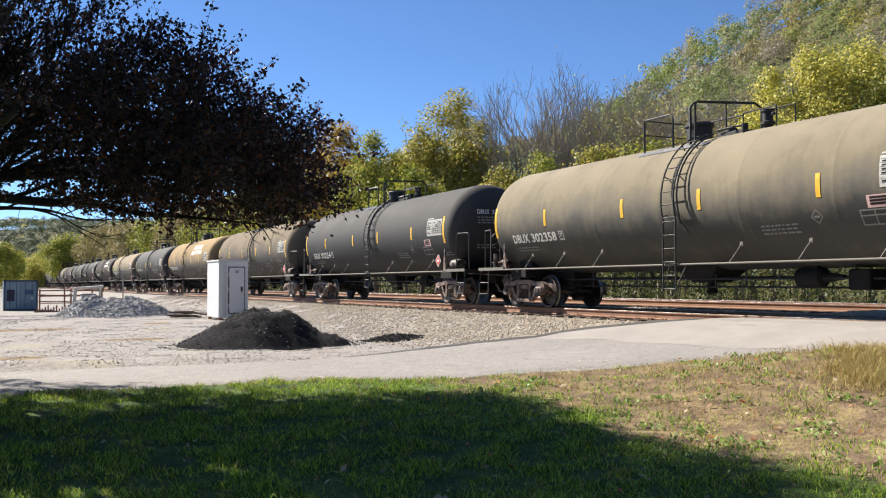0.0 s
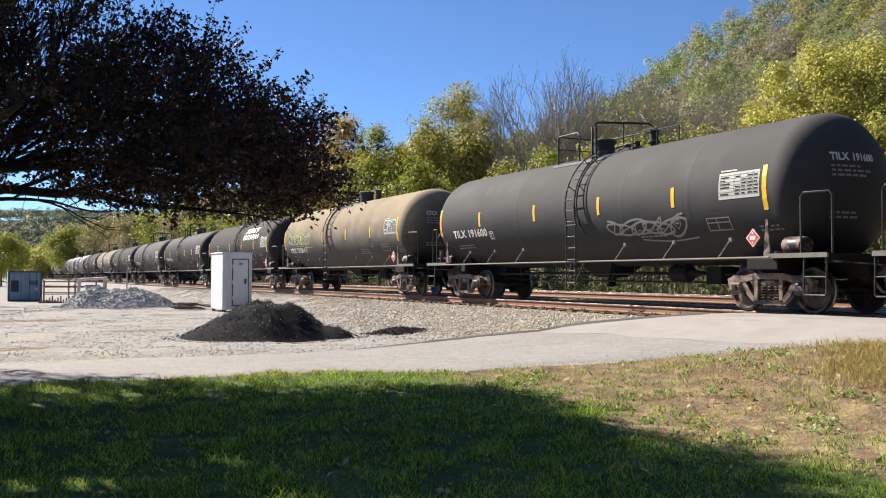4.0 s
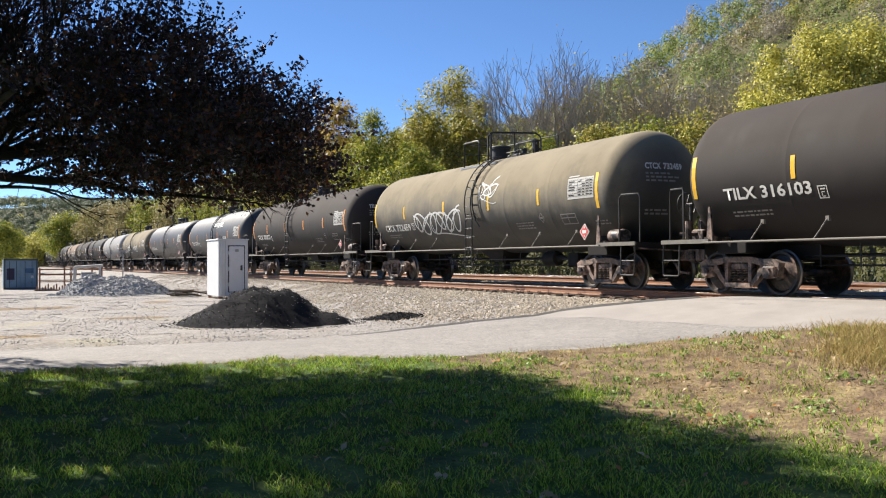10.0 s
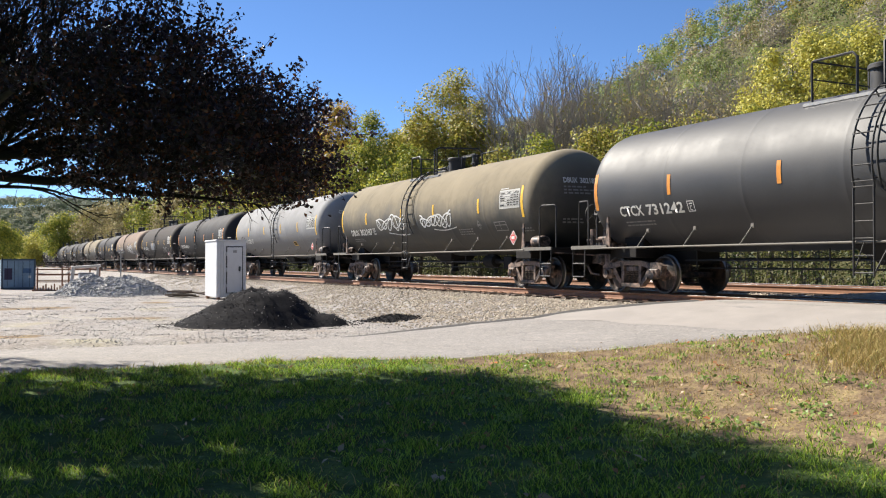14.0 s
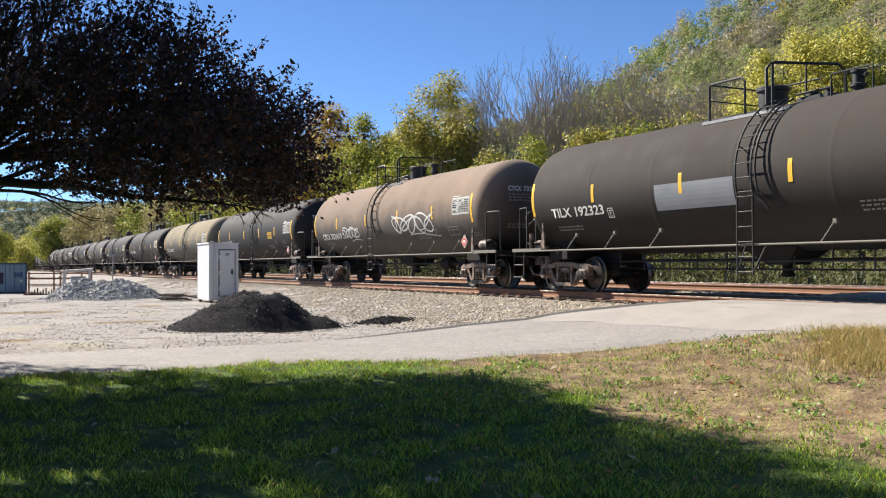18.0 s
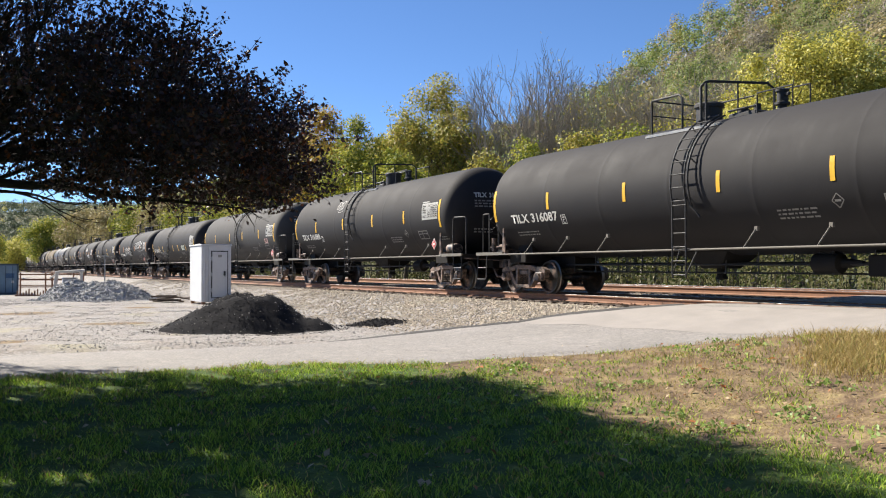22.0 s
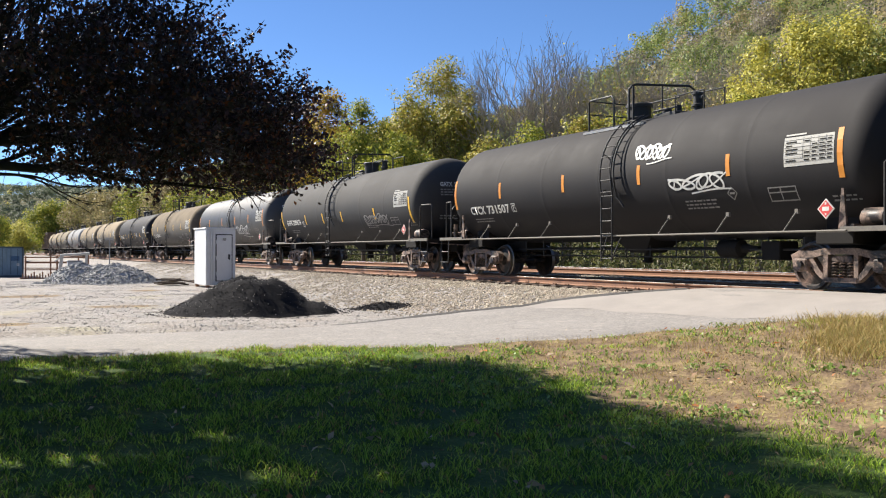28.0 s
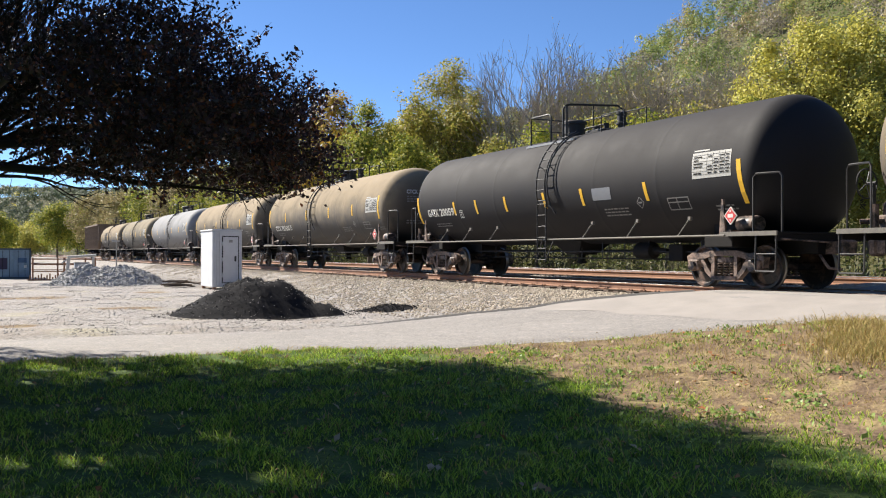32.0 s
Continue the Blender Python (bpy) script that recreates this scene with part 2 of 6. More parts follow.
def build_ground():
    xs = axis(-2600, -26, -1.0, 900, 0.22, 1.16)
    ys = axis(-700, -3.0, 13.4, 1500, 0.22, 1.16)
    me = bpy.data.meshes.new("ground")
    nv = len(ys)
    verts, cover = [], []
    for x in xs:
        for y in ys:
            verts.append((x, y, ground_z(x, y)))
            far, near = road_edges(y)
            n = fbm(x / 2.5, y / 2.5, 4)
            lawn = smooth01(near - 0.1, near + 0.25, x + 0.15 * n) * (1 - smooth01(12.3, 13.0, y)) if y < 13.2 else 0.0
            dry = lawn * smooth01(5.2, 7.4, y + 1.1 * n - 0.1 * (x + 9))
            strip = 0.0
            if x < far and y < 10:
                strip = 0.2 * smooth01(0.12, 0.5, fbm(x / 9, y / 2.6, 9))
                for px, py, rx, ry in WORN:
                    strip = max(strip, 0.95 * (1 - smooth01(0.3, 1.0, math.hypot((x - px) / rx, (y - py) / ry))))
            woods = smooth01(23.0, 25.0, y) if y > 0 else 0.0
            woods = max(woods, smooth01(-500, -700, x))
            dry *= 1 - smooth01(-2, 4, x)
            grassy = lawn
            dry = max(dry, strip) * (1 - smooth01(-2, 4, x))
            if y < -6 and x > -60:
                grassy = max(grassy, smooth01(-6, -9, y))
            cover.append((grassy, dry, woods, 1.0))
    faces = [(i * nv + j, (i + 1) * nv + j, (i + 1) * nv + j + 1, i * nv + j + 1) for i in range(len(xs) - 1) for j in range(nv - 1)]
    me.from_pydata(verts, [], faces)
    me.materials.append(ground_material())
    at = me.color_attributes.new("cover", "FLOAT_COLOR", "POINT")
    at.data.foreach_set("color", np.array(cover, dtype=np.float32).ravel())
    me.polygons.foreach_set("use_smooth", [True] * len(faces))
    me.update()
    tagged(new("ground", me), "gravel lot, mown lawn and wooded valley floor", "ground", kind="structure")


build_ground()


# ---- road over the crossing ----
def asphalt():
    m, nd, lk, b = material("worn_asphalt", 0.9, 0, 0.3)
    co = coords(nd)
    big = noise_tex(nd, lk, co, 0.5, 5, 0.6, 0.4)
    mid = noise_tex(nd, lk, co, 5, 6, 0.7)
    vor = nd.new("ShaderNodeTexVoronoi")
    vor.inputs["Scale"].default_value = 60
    lk.new(co, vor.inputs["Vector"])
    base = ramp(nd, lk, big, [(0.3, (0.195, 0.18, 0.167)), (0.7, (0.265, 0.245, 0.23))])
    agg = ramp(nd, lk, vor.outputs["Color"], [(0.0, grey(0.12)), (1.0, (0.36, 0.335, 0.31))])
    c = mix(nd, lk, 0.4, base, agg)
    crk = nd.new("ShaderNodeTexVoronoi")
    crk.feature = "DISTANCE_TO_EDGE"
    crk.inputs["Scale"].default_value = 0.55
    lk.new(mix(nd, lk, 0.12, co, noise_tex(nd, lk, co, 2.0)), crk.inputs["Vector"])
    c = mix(nd, lk, ramp(nd, lk, crk.outputs["Distance"], [(0.0, grey(0.3)), (0.010, grey(0))]), c, (0.10, 0.095, 0.09))
    c = mix(nd, lk, ramp(nd, lk, mid, [(0.5, grey(0)), (0.7, grey(0.5))]), c, (0.40, 0.36, 0.32))
    grit = noise_tex(nd, lk, co, 24, 5, 0.8)
    c = mix(nd, lk, ramp(nd, lk, grit, [(0.34, grey(0.7)), (0.5, grey(0))]), c, (0.12, 0.11, 0.10))
    c = mix(nd, lk, ramp(nd, lk, grit, [(0.56, grey(0)), (0.68, grey(0.6))]), c, (0.45, 0.42, 0.38))
    lk.new(c, b.inputs["Base Color"])
    bump(nd, lk, b, vor.outputs["Distance"], 0.4, 0.01)
    return m


ASPHALT = asphalt()


def build_road():
    mb, rings = Mesh(), []
    for y in np.arange(-40, 30.01, 0.35):
        far, near = road_edges(y)
        far += 0.14 * fbm(y * 0.9, 3.0) + 0.05 * fbm(y * 4, 6.0)
        near += 0.12 * fbm(y * 0.9, 7.0) + 0.05 * fbm(y * 4, 2.0)
        row = [(far - 0.05, y, road_z(y) - 0.12)]
        for k in range(13):
            s = k / 12
            row.append((far + (near - far) * s, y, road_z(y) - 0.02 * (2 * s - 1) ** 2 + 0.012 * fbm(s * 3, y * 0.7, 2)))
        row.append((near + 0.4, y, road_z(y) - 0.13))
        rings.append(row)
    mb.loops(rings, closed=False)
    mb.f = [tuple(reversed(q)) for q in mb.f]
    tagged(part("road", mb, ASPHALT, smooth=40), "worn pale asphalt lane over the level crossing", "road", kind="structure")


build_road()


def road_edge_strip():
    """Low dark strip along the road's far edge, and the pale slab before the rails."""
    mb, rings = Mesh(), []
    for y in np.arange(6.2, 13.6, 0.3):
        far = road_edges(y)[0] + 0.14 * fbm(y * 0.9, 3.0)
        z, w, h = road_z(y) - 0.02, 0.11 + 0.05 * fbm(y * 1.7, 8.0), (0.03 + 0.02 * fbm(y * 2.3, 5.0)) * smooth01(6.0, 8.5, y)
        rings.append([(far - w, y, z - 0.08), (far - w * 0.8, y, z + h), (far, y, z + h * 0.8), (far + 0.08, y, z - 0.01)])
    mb.loops(rings, closed=False)
    mb.f = [tuple(reversed(q)) for q in mb.f]
    tagged(part("road_edge_strip", mb, plain("dark_edge_strip", (0.075, 0.07, 0.066), 0.4, 4, 0.95, 0, 40, 0.5), smooth=50), "low dark strip along the road's edge", "kerb", kind="structure")
    mb, rings = Mesh(), []
    n = 16
    for j in range(7):
        row = []
        for k in range(n + 1):
            s = k / n
            y0 = 10.3 + 0.9 * s + 0.25 * fbm(s * 5, 2.0)
            y = y0 + (14.45 - y0) * j / 6
            far, near = road_edges(y)
            row.append((far + 0.12 + (near - far - 0.2) * s, y, road_z(y) - 0.02 * (2 * s - 1) ** 2 + 0.012 * fbm(s * 3, y * 0.7, 2) + 0.004))
        rings.append(row)
    mb.loops(rings, closed=False)
    mb.f = [tuple(reversed(q)) for q in mb.f]
    tagged(part("crossing_apron", mb, plain("pale_worn_concrete", (0.265, 0.24, 0.218), 0.2, 1.5, 0.9, 0, 70, 0.3), smooth=40), "pale worn concrete apron before the rails", "road", kind="structure")


road_edge_strip()

# ---- tracks ----
RUST = plain("rusty_rail_steel", (0.23, 0.115, 0.065), 0.35, 3, 0.75, 0.0, 30)
POLISH = plain("polished_rail_head", (0.55, 0.54, 0.53), 0.1, 3, 0.22, 1.0, 60, 0)
TIE = plain("weathered_tie_wood", (0.085, 0.062, 0.046), 0.4, 4, 0.9, 0, 40, 0.5)


def rail_mesh(x0, x1):
    prof = [(-0.07, -0.18), (0.07, -0.18), (0.07, -0.167), (0.012, -0.145), (0.010, -0.05), (0.036, -0.038), (0.036, -0.006), (0.030, 0.0), (-0.030, 0.0), (-0.036, -0.006), (-0.036, -0.038), (-0.010, -0.05), (-0.012, -0.145), (-0.07, -0.167)]
    mb = Mesh()
    mb.loops([[(x0, y, z) for y, z in prof], [(x1, y, z) for y, z in prof]], 0, True)
    for k in range(len(mb.f)):
        ys = [mb.v[i][2] for i in mb.f[k]]
        if len(mb.f[k]) == 4 and min(ys) > -0.0065:
            mb.m[k] = 1
    return mb


def build_track(name, y, z, label, near):
    tr = thing(name, pose(0, y, z), label, "railway track")
    tr["kind"] = "structure"
    rail = rail_mesh(-1500, 300).data("rail", [RUST, POLISH])
    for s in (-1, 1):
        part("rail", rail, None, tr, "rusty steel rail with a polished head", m=pose(0, s * 0.7535, 0))
    mb = Mesh()
    mb.box(-0.115, -1.3, -0.36, 0.115, 1.3, -0.185, c=0.012)
    tie = mb.data("tie", TIE)
    pl = Mesh()
    for s in (-1, 1):
        pl.box(-0.1, s * 0.7535 - 0.16, -0.186, 0.1, s * 0.7535 + 0.16, -0.176)
        for a in (-0.06, 0.06):
            for q in (-0.085, 0.085):
                pl.box(a - 0.014, s * 0.7535 + q - 0.018, -0.178, a + 0.014, s * 0.7535 + q + 0.018, -0.15)
    plate = pl.data("tie_plate", RUST)
    rest, x, n = Mesh(), -160.0, 0
    rnd = random.Random(5)
    while x < 25:
        far, nr = road_edges(y)
        if not far + 0.1 < x < nr - 0.1:
            if near and -42 < x < 8:
                t = part("tie", tie, None, tr, m=pose(x, rnd.uniform(-0.06, 0.06), rnd.uniform(-0.012, 0.006), 0, 0, rnd.uniform(-1.5, 1.5)))
                part("tie_plate", plate, None, t, "rusty tie plates with spikes")
            else:
                rest.box(x - 0.115, -1.3, -0.36, x + 0.115, 1.3, -0.185)
        x += 0.50
    tagged(part("ties_far", rest, TIE, tr), kind="stuff")


build_track("track_near", TRACK_Y, 0.0, "rusty main track on wooden ties and ballast", True)
build_track("track_far", TRACK2_Y, TRACK2_Z, "second track with bright worn rails", False)


# ---- train: materials ----
def tank_paint(name, base, dust, amount, rough, spec=0.5, streak=0.35):
    """Tank paint with road dust that settled on it, thicker on the upper side, in bands and runs."""
    m, nd, lk, b = material(name, rough, 0, spec)
    co = coords(nd)
    oi = nd.new("ShaderNodeObjectInfo")
    sh = nd.new("ShaderNodeCombineXYZ")
    lk.new(calc(nd, lk, "MULTIPLY", oi.outputs["Random"], 40.0), sh.inputs[0])
    vm = nd.new("ShaderNodeVectorMath")
    lk.new(co, vm.inputs[0])
    lk.new(sh.outputs[0], vm.inputs[1])
    p = vm.outputs[0]
    st = nd.new("ShaderNodeMapping")
    st.inputs["Scale"].default_value = (1.0, 0.16, 0.16)
    lk.new(p, st.inputs["Vector"])
    band = noise_tex(nd, lk, st.outputs[0], 1.1, 5, 0.6)
    runs = noise_tex(nd, lk, st.outputs[0], 7.0, 4, 0.6)
    cloud = noise_tex(nd, lk, p, 0.8, 6, 0.65)
    fine = noise_tex(nd, lk, p, 45.0, 3, 0.6)
    sx = nd.new("ShaderNodeSeparateXYZ")
    lk.new(co, sx.inputs[0])
    hz = nd.new("ShaderNodeMapRange")
    hz.inputs["From Min"].default_value, hz.inputs["From Max"].default_value = 1.9, 3.15
    lk.new(sx.outputs[2], hz.inputs["Value"])
    d = calc(nd, lk, "MULTIPLY", hz.outputs[0], 0.9)
    d = calc(nd, lk, "ADD", d, calc(nd, lk, "MULTIPLY", calc(nd, lk, "SUBTRACT", cloud, 0.5), 1.1))
    d = calc(nd, lk, "ADD", d, calc(nd, lk, "MULTIPLY", calc(nd, lk, "SUBTRACT", band, 0.5), 0.35))
    d = calc(nd, lk, "ADD", d, calc(nd, lk, "MULTIPLY", calc(nd, lk, "SUBTRACT", runs, 0.5), streak))
    d = calc(nd, lk, "MULTIPLY", d, amount, True)
    # shade of the two heads put into the colour: dust fades out there
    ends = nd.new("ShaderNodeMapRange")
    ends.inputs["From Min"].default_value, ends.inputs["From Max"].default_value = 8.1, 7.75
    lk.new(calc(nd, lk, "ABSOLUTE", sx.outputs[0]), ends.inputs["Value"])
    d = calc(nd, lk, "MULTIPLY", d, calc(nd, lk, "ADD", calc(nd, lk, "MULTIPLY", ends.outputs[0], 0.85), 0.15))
    lo = tuple(c * 0.8 for c in base)
    paint = ramp(nd, lk, fine, [(0.3, lo), (0.7, base)])
    dcol = ramp(nd, lk, cloud, [(0.3, tuple(c * 0.75 for c in dust)), (0.7, dust)])
    c = mix(nd, lk, d, paint, dcol)
    lk.new(c, b.inputs["Base Color"])
    r = calc(nd, lk, "ADD", calc(nd, lk, "MULTIPLY", d, 0.5), calc(nd, lk, "ADD", rough, calc(nd, lk, "MULTIPLY", calc(nd, lk, "SUBTRACT", cloud, 0.5), 0.06)), True)
    lk.new(r, b.inputs["Roughness"])
    bump(nd, lk, b, fine, 0.05, 0.01)
    return m


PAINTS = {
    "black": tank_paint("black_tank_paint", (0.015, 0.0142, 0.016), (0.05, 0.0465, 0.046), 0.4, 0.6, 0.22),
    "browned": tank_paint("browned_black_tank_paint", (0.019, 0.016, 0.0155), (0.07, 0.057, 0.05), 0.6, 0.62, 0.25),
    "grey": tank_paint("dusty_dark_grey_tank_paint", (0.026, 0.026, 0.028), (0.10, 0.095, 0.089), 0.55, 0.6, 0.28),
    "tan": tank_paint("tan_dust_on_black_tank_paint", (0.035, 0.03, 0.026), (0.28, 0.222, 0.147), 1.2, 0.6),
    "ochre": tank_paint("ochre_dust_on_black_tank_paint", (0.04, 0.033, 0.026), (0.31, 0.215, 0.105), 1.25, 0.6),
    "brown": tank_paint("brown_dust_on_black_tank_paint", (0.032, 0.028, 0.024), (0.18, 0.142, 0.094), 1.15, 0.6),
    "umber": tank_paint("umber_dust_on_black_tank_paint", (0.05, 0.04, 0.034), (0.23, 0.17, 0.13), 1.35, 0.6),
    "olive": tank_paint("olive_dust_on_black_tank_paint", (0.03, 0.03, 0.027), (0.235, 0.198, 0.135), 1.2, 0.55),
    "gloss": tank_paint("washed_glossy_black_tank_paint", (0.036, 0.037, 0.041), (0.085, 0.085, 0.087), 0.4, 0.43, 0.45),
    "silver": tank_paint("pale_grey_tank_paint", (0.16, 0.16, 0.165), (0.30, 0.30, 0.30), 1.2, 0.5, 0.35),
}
STEEL = plain("dark_underframe_steel", (0.014, 0.0125, 0.012), 0.4, 5, 0.8, 0, 40, 0.2, 0.2)
def grimy(name, grease, dust, scale, edge):
    """Cast steel: black grease with patches of pale dust caked on it."""
    m, nd, lk, b = material(name, 0.7, 0.0, 0.35)
    co = coords(nd)
    f = noise_tex(nd, lk, co, scale, 6, 0.7, 0.6)
    g = noise_tex(nd, lk, co, 34.0, 4)
    k = ramp(nd, lk, f, [(edge - 0.09, grey(0)), (edge + 0.10, grey(1))])
    lo = ramp(nd, lk, g, [(0.3, tuple(c * 0.6 for c in grease)), (0.7, tuple(c * 1.5 for c in grease))])
    hi = ramp(nd, lk, g, [(0.3, tuple(c * 0.65 for c in dust)), (0.7, tuple(c * 1.2 for c in dust))])
    lk.new(mix(nd, lk, k, lo, hi), b.inputs["Base Color"])
    lk.new(ramp(nd, lk, k, [(0.0, grey(0.45)), (1.0, grey(0.92))]), b.inputs["Roughness"])
    bump(nd, lk, b, g, 0.3, 0.01)
    return m


TRUCK = grimy("dusty_cast_truck_steel", (0.015, 0.012, 0.011), (0.30, 0.215, 0.172), 3.4, 0.51)
WHEEL = grimy("greasy_wheel_steel", (0.013, 0.011, 0.0105), (0.23, 0.15, 0.118), 2.2, 0.55)
TREAD = plain("bright_wheel_tread", (0.26, 0.235, 0.215), 0.15, 6, 0.45, 1.0, 50, 0)
IRON = plain("black_iron_fittings", (0.02, 0.019, 0.019), 0.3, 5, 0.6, 0, 40, 0.1)
PALE = plain("dusty_pale_edge_paint", (0.15, 0.138, 0.12), 0.35, 8, 0.8, 0, 40, 0.1)
GRATE = plain("galvanised_walkway", (0.30, 0.295, 0.285), 0.2, 8, 0.5, 0.6, 50, 0.2)
YELLOW = plain("yellow_reflective_tape", (0.72, 0.42, 0.025), 0.12, 5, 0.45, 0, 50, 0)
ORANGE = plain("orange_reflective_tape", (0.62, 0.24, 0.03), 0.15, 5, 0.45, 0, 50, 0)
WHITE = plain("white_stencil_paint", (0.60, 0.59, 0.55), 0.12, 9, 0.6, 0, 60, 0)
PANEL = plain("dusty_stencil_field", (0.40, 0.395, 0.37), 0.2, 7, 0.7, 0, 60, 0)
FADED = plain("faded_stencil_paint", (0.21, 0.203, 0.193), 0.25, 9, 0.7, 0, 60, 0)
CHALK = plain("chalky_spray_paint", (0.55, 0.55, 0.53), 0.3, 4, 0.7, 0, 60, 0)
GREEN_SPRAY = plain("green_spray_paint", (0.36, 0.50, 0.22), 0.3, 4, 0.7, 0, 60, 0)
RED = plain("red_placard_enamel", (0.55, 0.05, 0.045), 0.15, 9, 0.5, 0, 60, 0)
PINK = plain("faded_pink_label", (0.62, 0.40, 0.38), 0.15, 9, 0.6, 0, 60, 0)

TANK_R, TANK_Z, TANK_HALF, TANK_X = 1.53, 2.52, 8.20, -0.08


def on_tank(x, z, lift=0.006):
    """A place on the tank's near side at the height z."""
    return (x, -math.sqrt(max(0.0, TANK_R ** 2 - (z - TANK_Z) ** 2)) - lift, z)


def patch(mb, x0, z0, x1, z1, mat=0, lift=0.006, shear=0.0, n=3):
    rows = []
    for k in range(n + 1):
        z = z0 + (z1 - z0) * k / n
        dx = shear * k / n
        rows.append([on_tank(x0 + dx, z, lift), on_tank(x1 + dx, z, lift)])
    mb.loops(rows, mat, closed=False)


def stroke(mb, pts, w, mat=0, lift=0.008):
    """A ribbon of paint along points (x, z) on the tank's side."""
    rows = []
    for i, p in enumerate(pts):
        a, b = Vector(pts[max(0, i - 1)]), Vector(pts[min(len(pts) - 1, i + 1)])
        d = (b - a).normalized() if (b - a).length > 1e-6 else Vector((1, 0))
        n = Vector((-d.y, d.x)) * w / 2
        rows.append([on_tank(p[0] - n.x, p[1] - n.y, lift), on_tank(p[0] + n.x, p[1] + n.y, lift)])
    mb.loops(rows, mat, closed=False)


def text_mesh(txt, size, mat, width=0.0):
    cu = bpy.data.curves.new("text", "FONT")
    cu.body, cu.size, cu.align_x, cu.resolution_u = txt, size, "LEFT", 2
    cu.offset = 0.008
    ob = bpy.data.objects.new("text", cu)
    scene.collection.objects.link(ob)
    bpy.context.view_layer.update()
    me = bpy.data.meshes.new_from_object(ob.evaluated_get(bpy.context.evaluated_depsgraph_get()))
    bpy.data.objects.remove(ob)
    bpy.data.curves.remove(cu)
    me.materials.clear()
    me.materials.append(mat)
    w = max(v.co.x for v in me.vertices)
    for v in me.vertices:
        if width:
            v.co.x *= width / w
    return me


def text_on_tank(txt, x0, z0, height, width, mat):
    me = text_mesh(txt, height * 1.37, mat, width)
    for v in me.vertices:
        v.co = on_tank(x0 + v.co.x, z0 + v.co.y, 0.009)
    return me


def text_on_head(txt, z0, height, width, mat, start=0.0):
    """Lettering on the head of the tank that faces the road, high on the near half."""
    me = text_mesh(txt, height * 1.37, mat, width)
    for v in me.vertices:
        y, z = -0.72 + start + v.co.x, z0 + v.co.y
        r = math.hypot(y, z - TANK_Z)
        v.co = (TANK_X + TANK_HALF - 0.78 + 0.78 * math.sqrt(max(0, 1 - (r / TANK_R) ** 2)) + 0.012, y, z)
    return me


def head_print_mesh():
    """Rows of small worn print under the number on the tank's head."""
    mb, rnd = Mesh(), random.Random(31)
    for z0, n in ((2.86, 5), (2.77, 6), (2.68, 5), (1.95, 4), (1.86, 4)):
        y = -0.72
        for k in range(n):
            w = rnd.uniform(0.07, 0.2)
            pts = []
            for a, b in ((y, z0), (y + w, z0), (y + w, z0 + 0.045), (y, z0 + 0.045)):
                r = math.hypot(a, b - TANK_Z)
                pts.append((TANK_X + TANK_HALF - 0.78 + 0.78 * math.sqrt(max(0, 1 - (r / TANK_R) ** 2)) + 0.012, a, b))
            mb.face(pts)
            y += w + 0.04
    return mb.data("end_print", FADED)


# ---- train: shared meshes of one tank car ----
def tank_body(half=TANK_HALF, mid=TANK_X):
    mb, prof = Mesh(), []
    for k in range(9):
        a = math.pi / 2 * k / 8
        prof.append((max(0.02, TANK_R * math.sin(a)), -half + 0.78 * (1 - math.cos(a))))
    prof.append((TANK_R, -half + 0.86))
    for s in (-4.9, -2.5, 0.0, 2.5, 4.9):
        prof += [(TANK_R, s - 0.14), (TANK_R, s - 0.03), (TANK_R + 0.0025, s - 0.010), (TANK_R + 0.0025, s + 0.010), (TANK_R, s + 0.03), (TANK_R, s + 0.14)]
    prof += [(r, -h) for r, h in reversed(prof[:10])]
    mb.lathe(prof, "x", 56, (mid, 0, TANK_Z))
    return mb.data("tank", PAINTS["black"], 30)


def ladder_mesh():
    mb = Mesh()
    for s in (-0.21, 0.21):
        mb.rod((s, -1.62, 0.50), (s, -1.62, 2.05), 0.02)
        arc = [(s, -(TANK_R + 0.14) * math.cos(a), TANK_Z + (TANK_R + 0.14) * math.sin(a)) for a in np.linspace(-0.30, 1.2, 12)]
        mb.pipe(arc, 0.02)
    for z in np.arange(0.56, 2.1, 0.30):
        mb.rod((-0.21, -1.62, z), (0.21, -1.62, z), 0.013)
    for a in np.linspace(-0.22, 1.15, 9):
        y, z = -(TANK_R + 0.14) * math.cos(a), TANK_Z + (TANK_R + 0.14) * math.sin(a)
        mb.rod((-0.24, y, z), (0.24, y, z), 0.013)
    for s in (-0.21, 0.21):
        for a in (-0.2, 0.35, 0.9):
            c, q = math.cos(a), math.sin(a)
            mb.rod((s, -(TANK_R) * c, TANK_Z + TANK_R * q), (s, -(TANK_R + 0.15) * c, TANK_Z + (TANK_R + 0.15) * q), 0.015, 4)
    mb.rod((0.21, -1.62, 0.55), (0.50, -1.55, 1.10), 0.018)
    mb.rod((-0.21, -1.62, 0.55), (-0.02, -1.58, 1.10), 0.014)
    return mb.data("ladder", IRON, 50)


def hoop_mesh():
    """Bent pipe on the ladder's side, from the platform down to the shell."""
    mb = Mesh()
    mb.pipe([(0.0, -(TANK_R + 0.10 + 0.06 * math.sin((a + 0.35) * 2)) * math.cos(a), TANK_Z + (TANK_R + 0.10) * math.sin(a)) for a in np.linspace(-0.35, 1.2, 12)], 0.022)
    mb.pipe([(0, -1.60, 2.02), (0.12, -1.56, 1.92), (0.22, -1.53, 1.78)], 0.022)
    return mb.data("ladder_guard", IRON, 50)


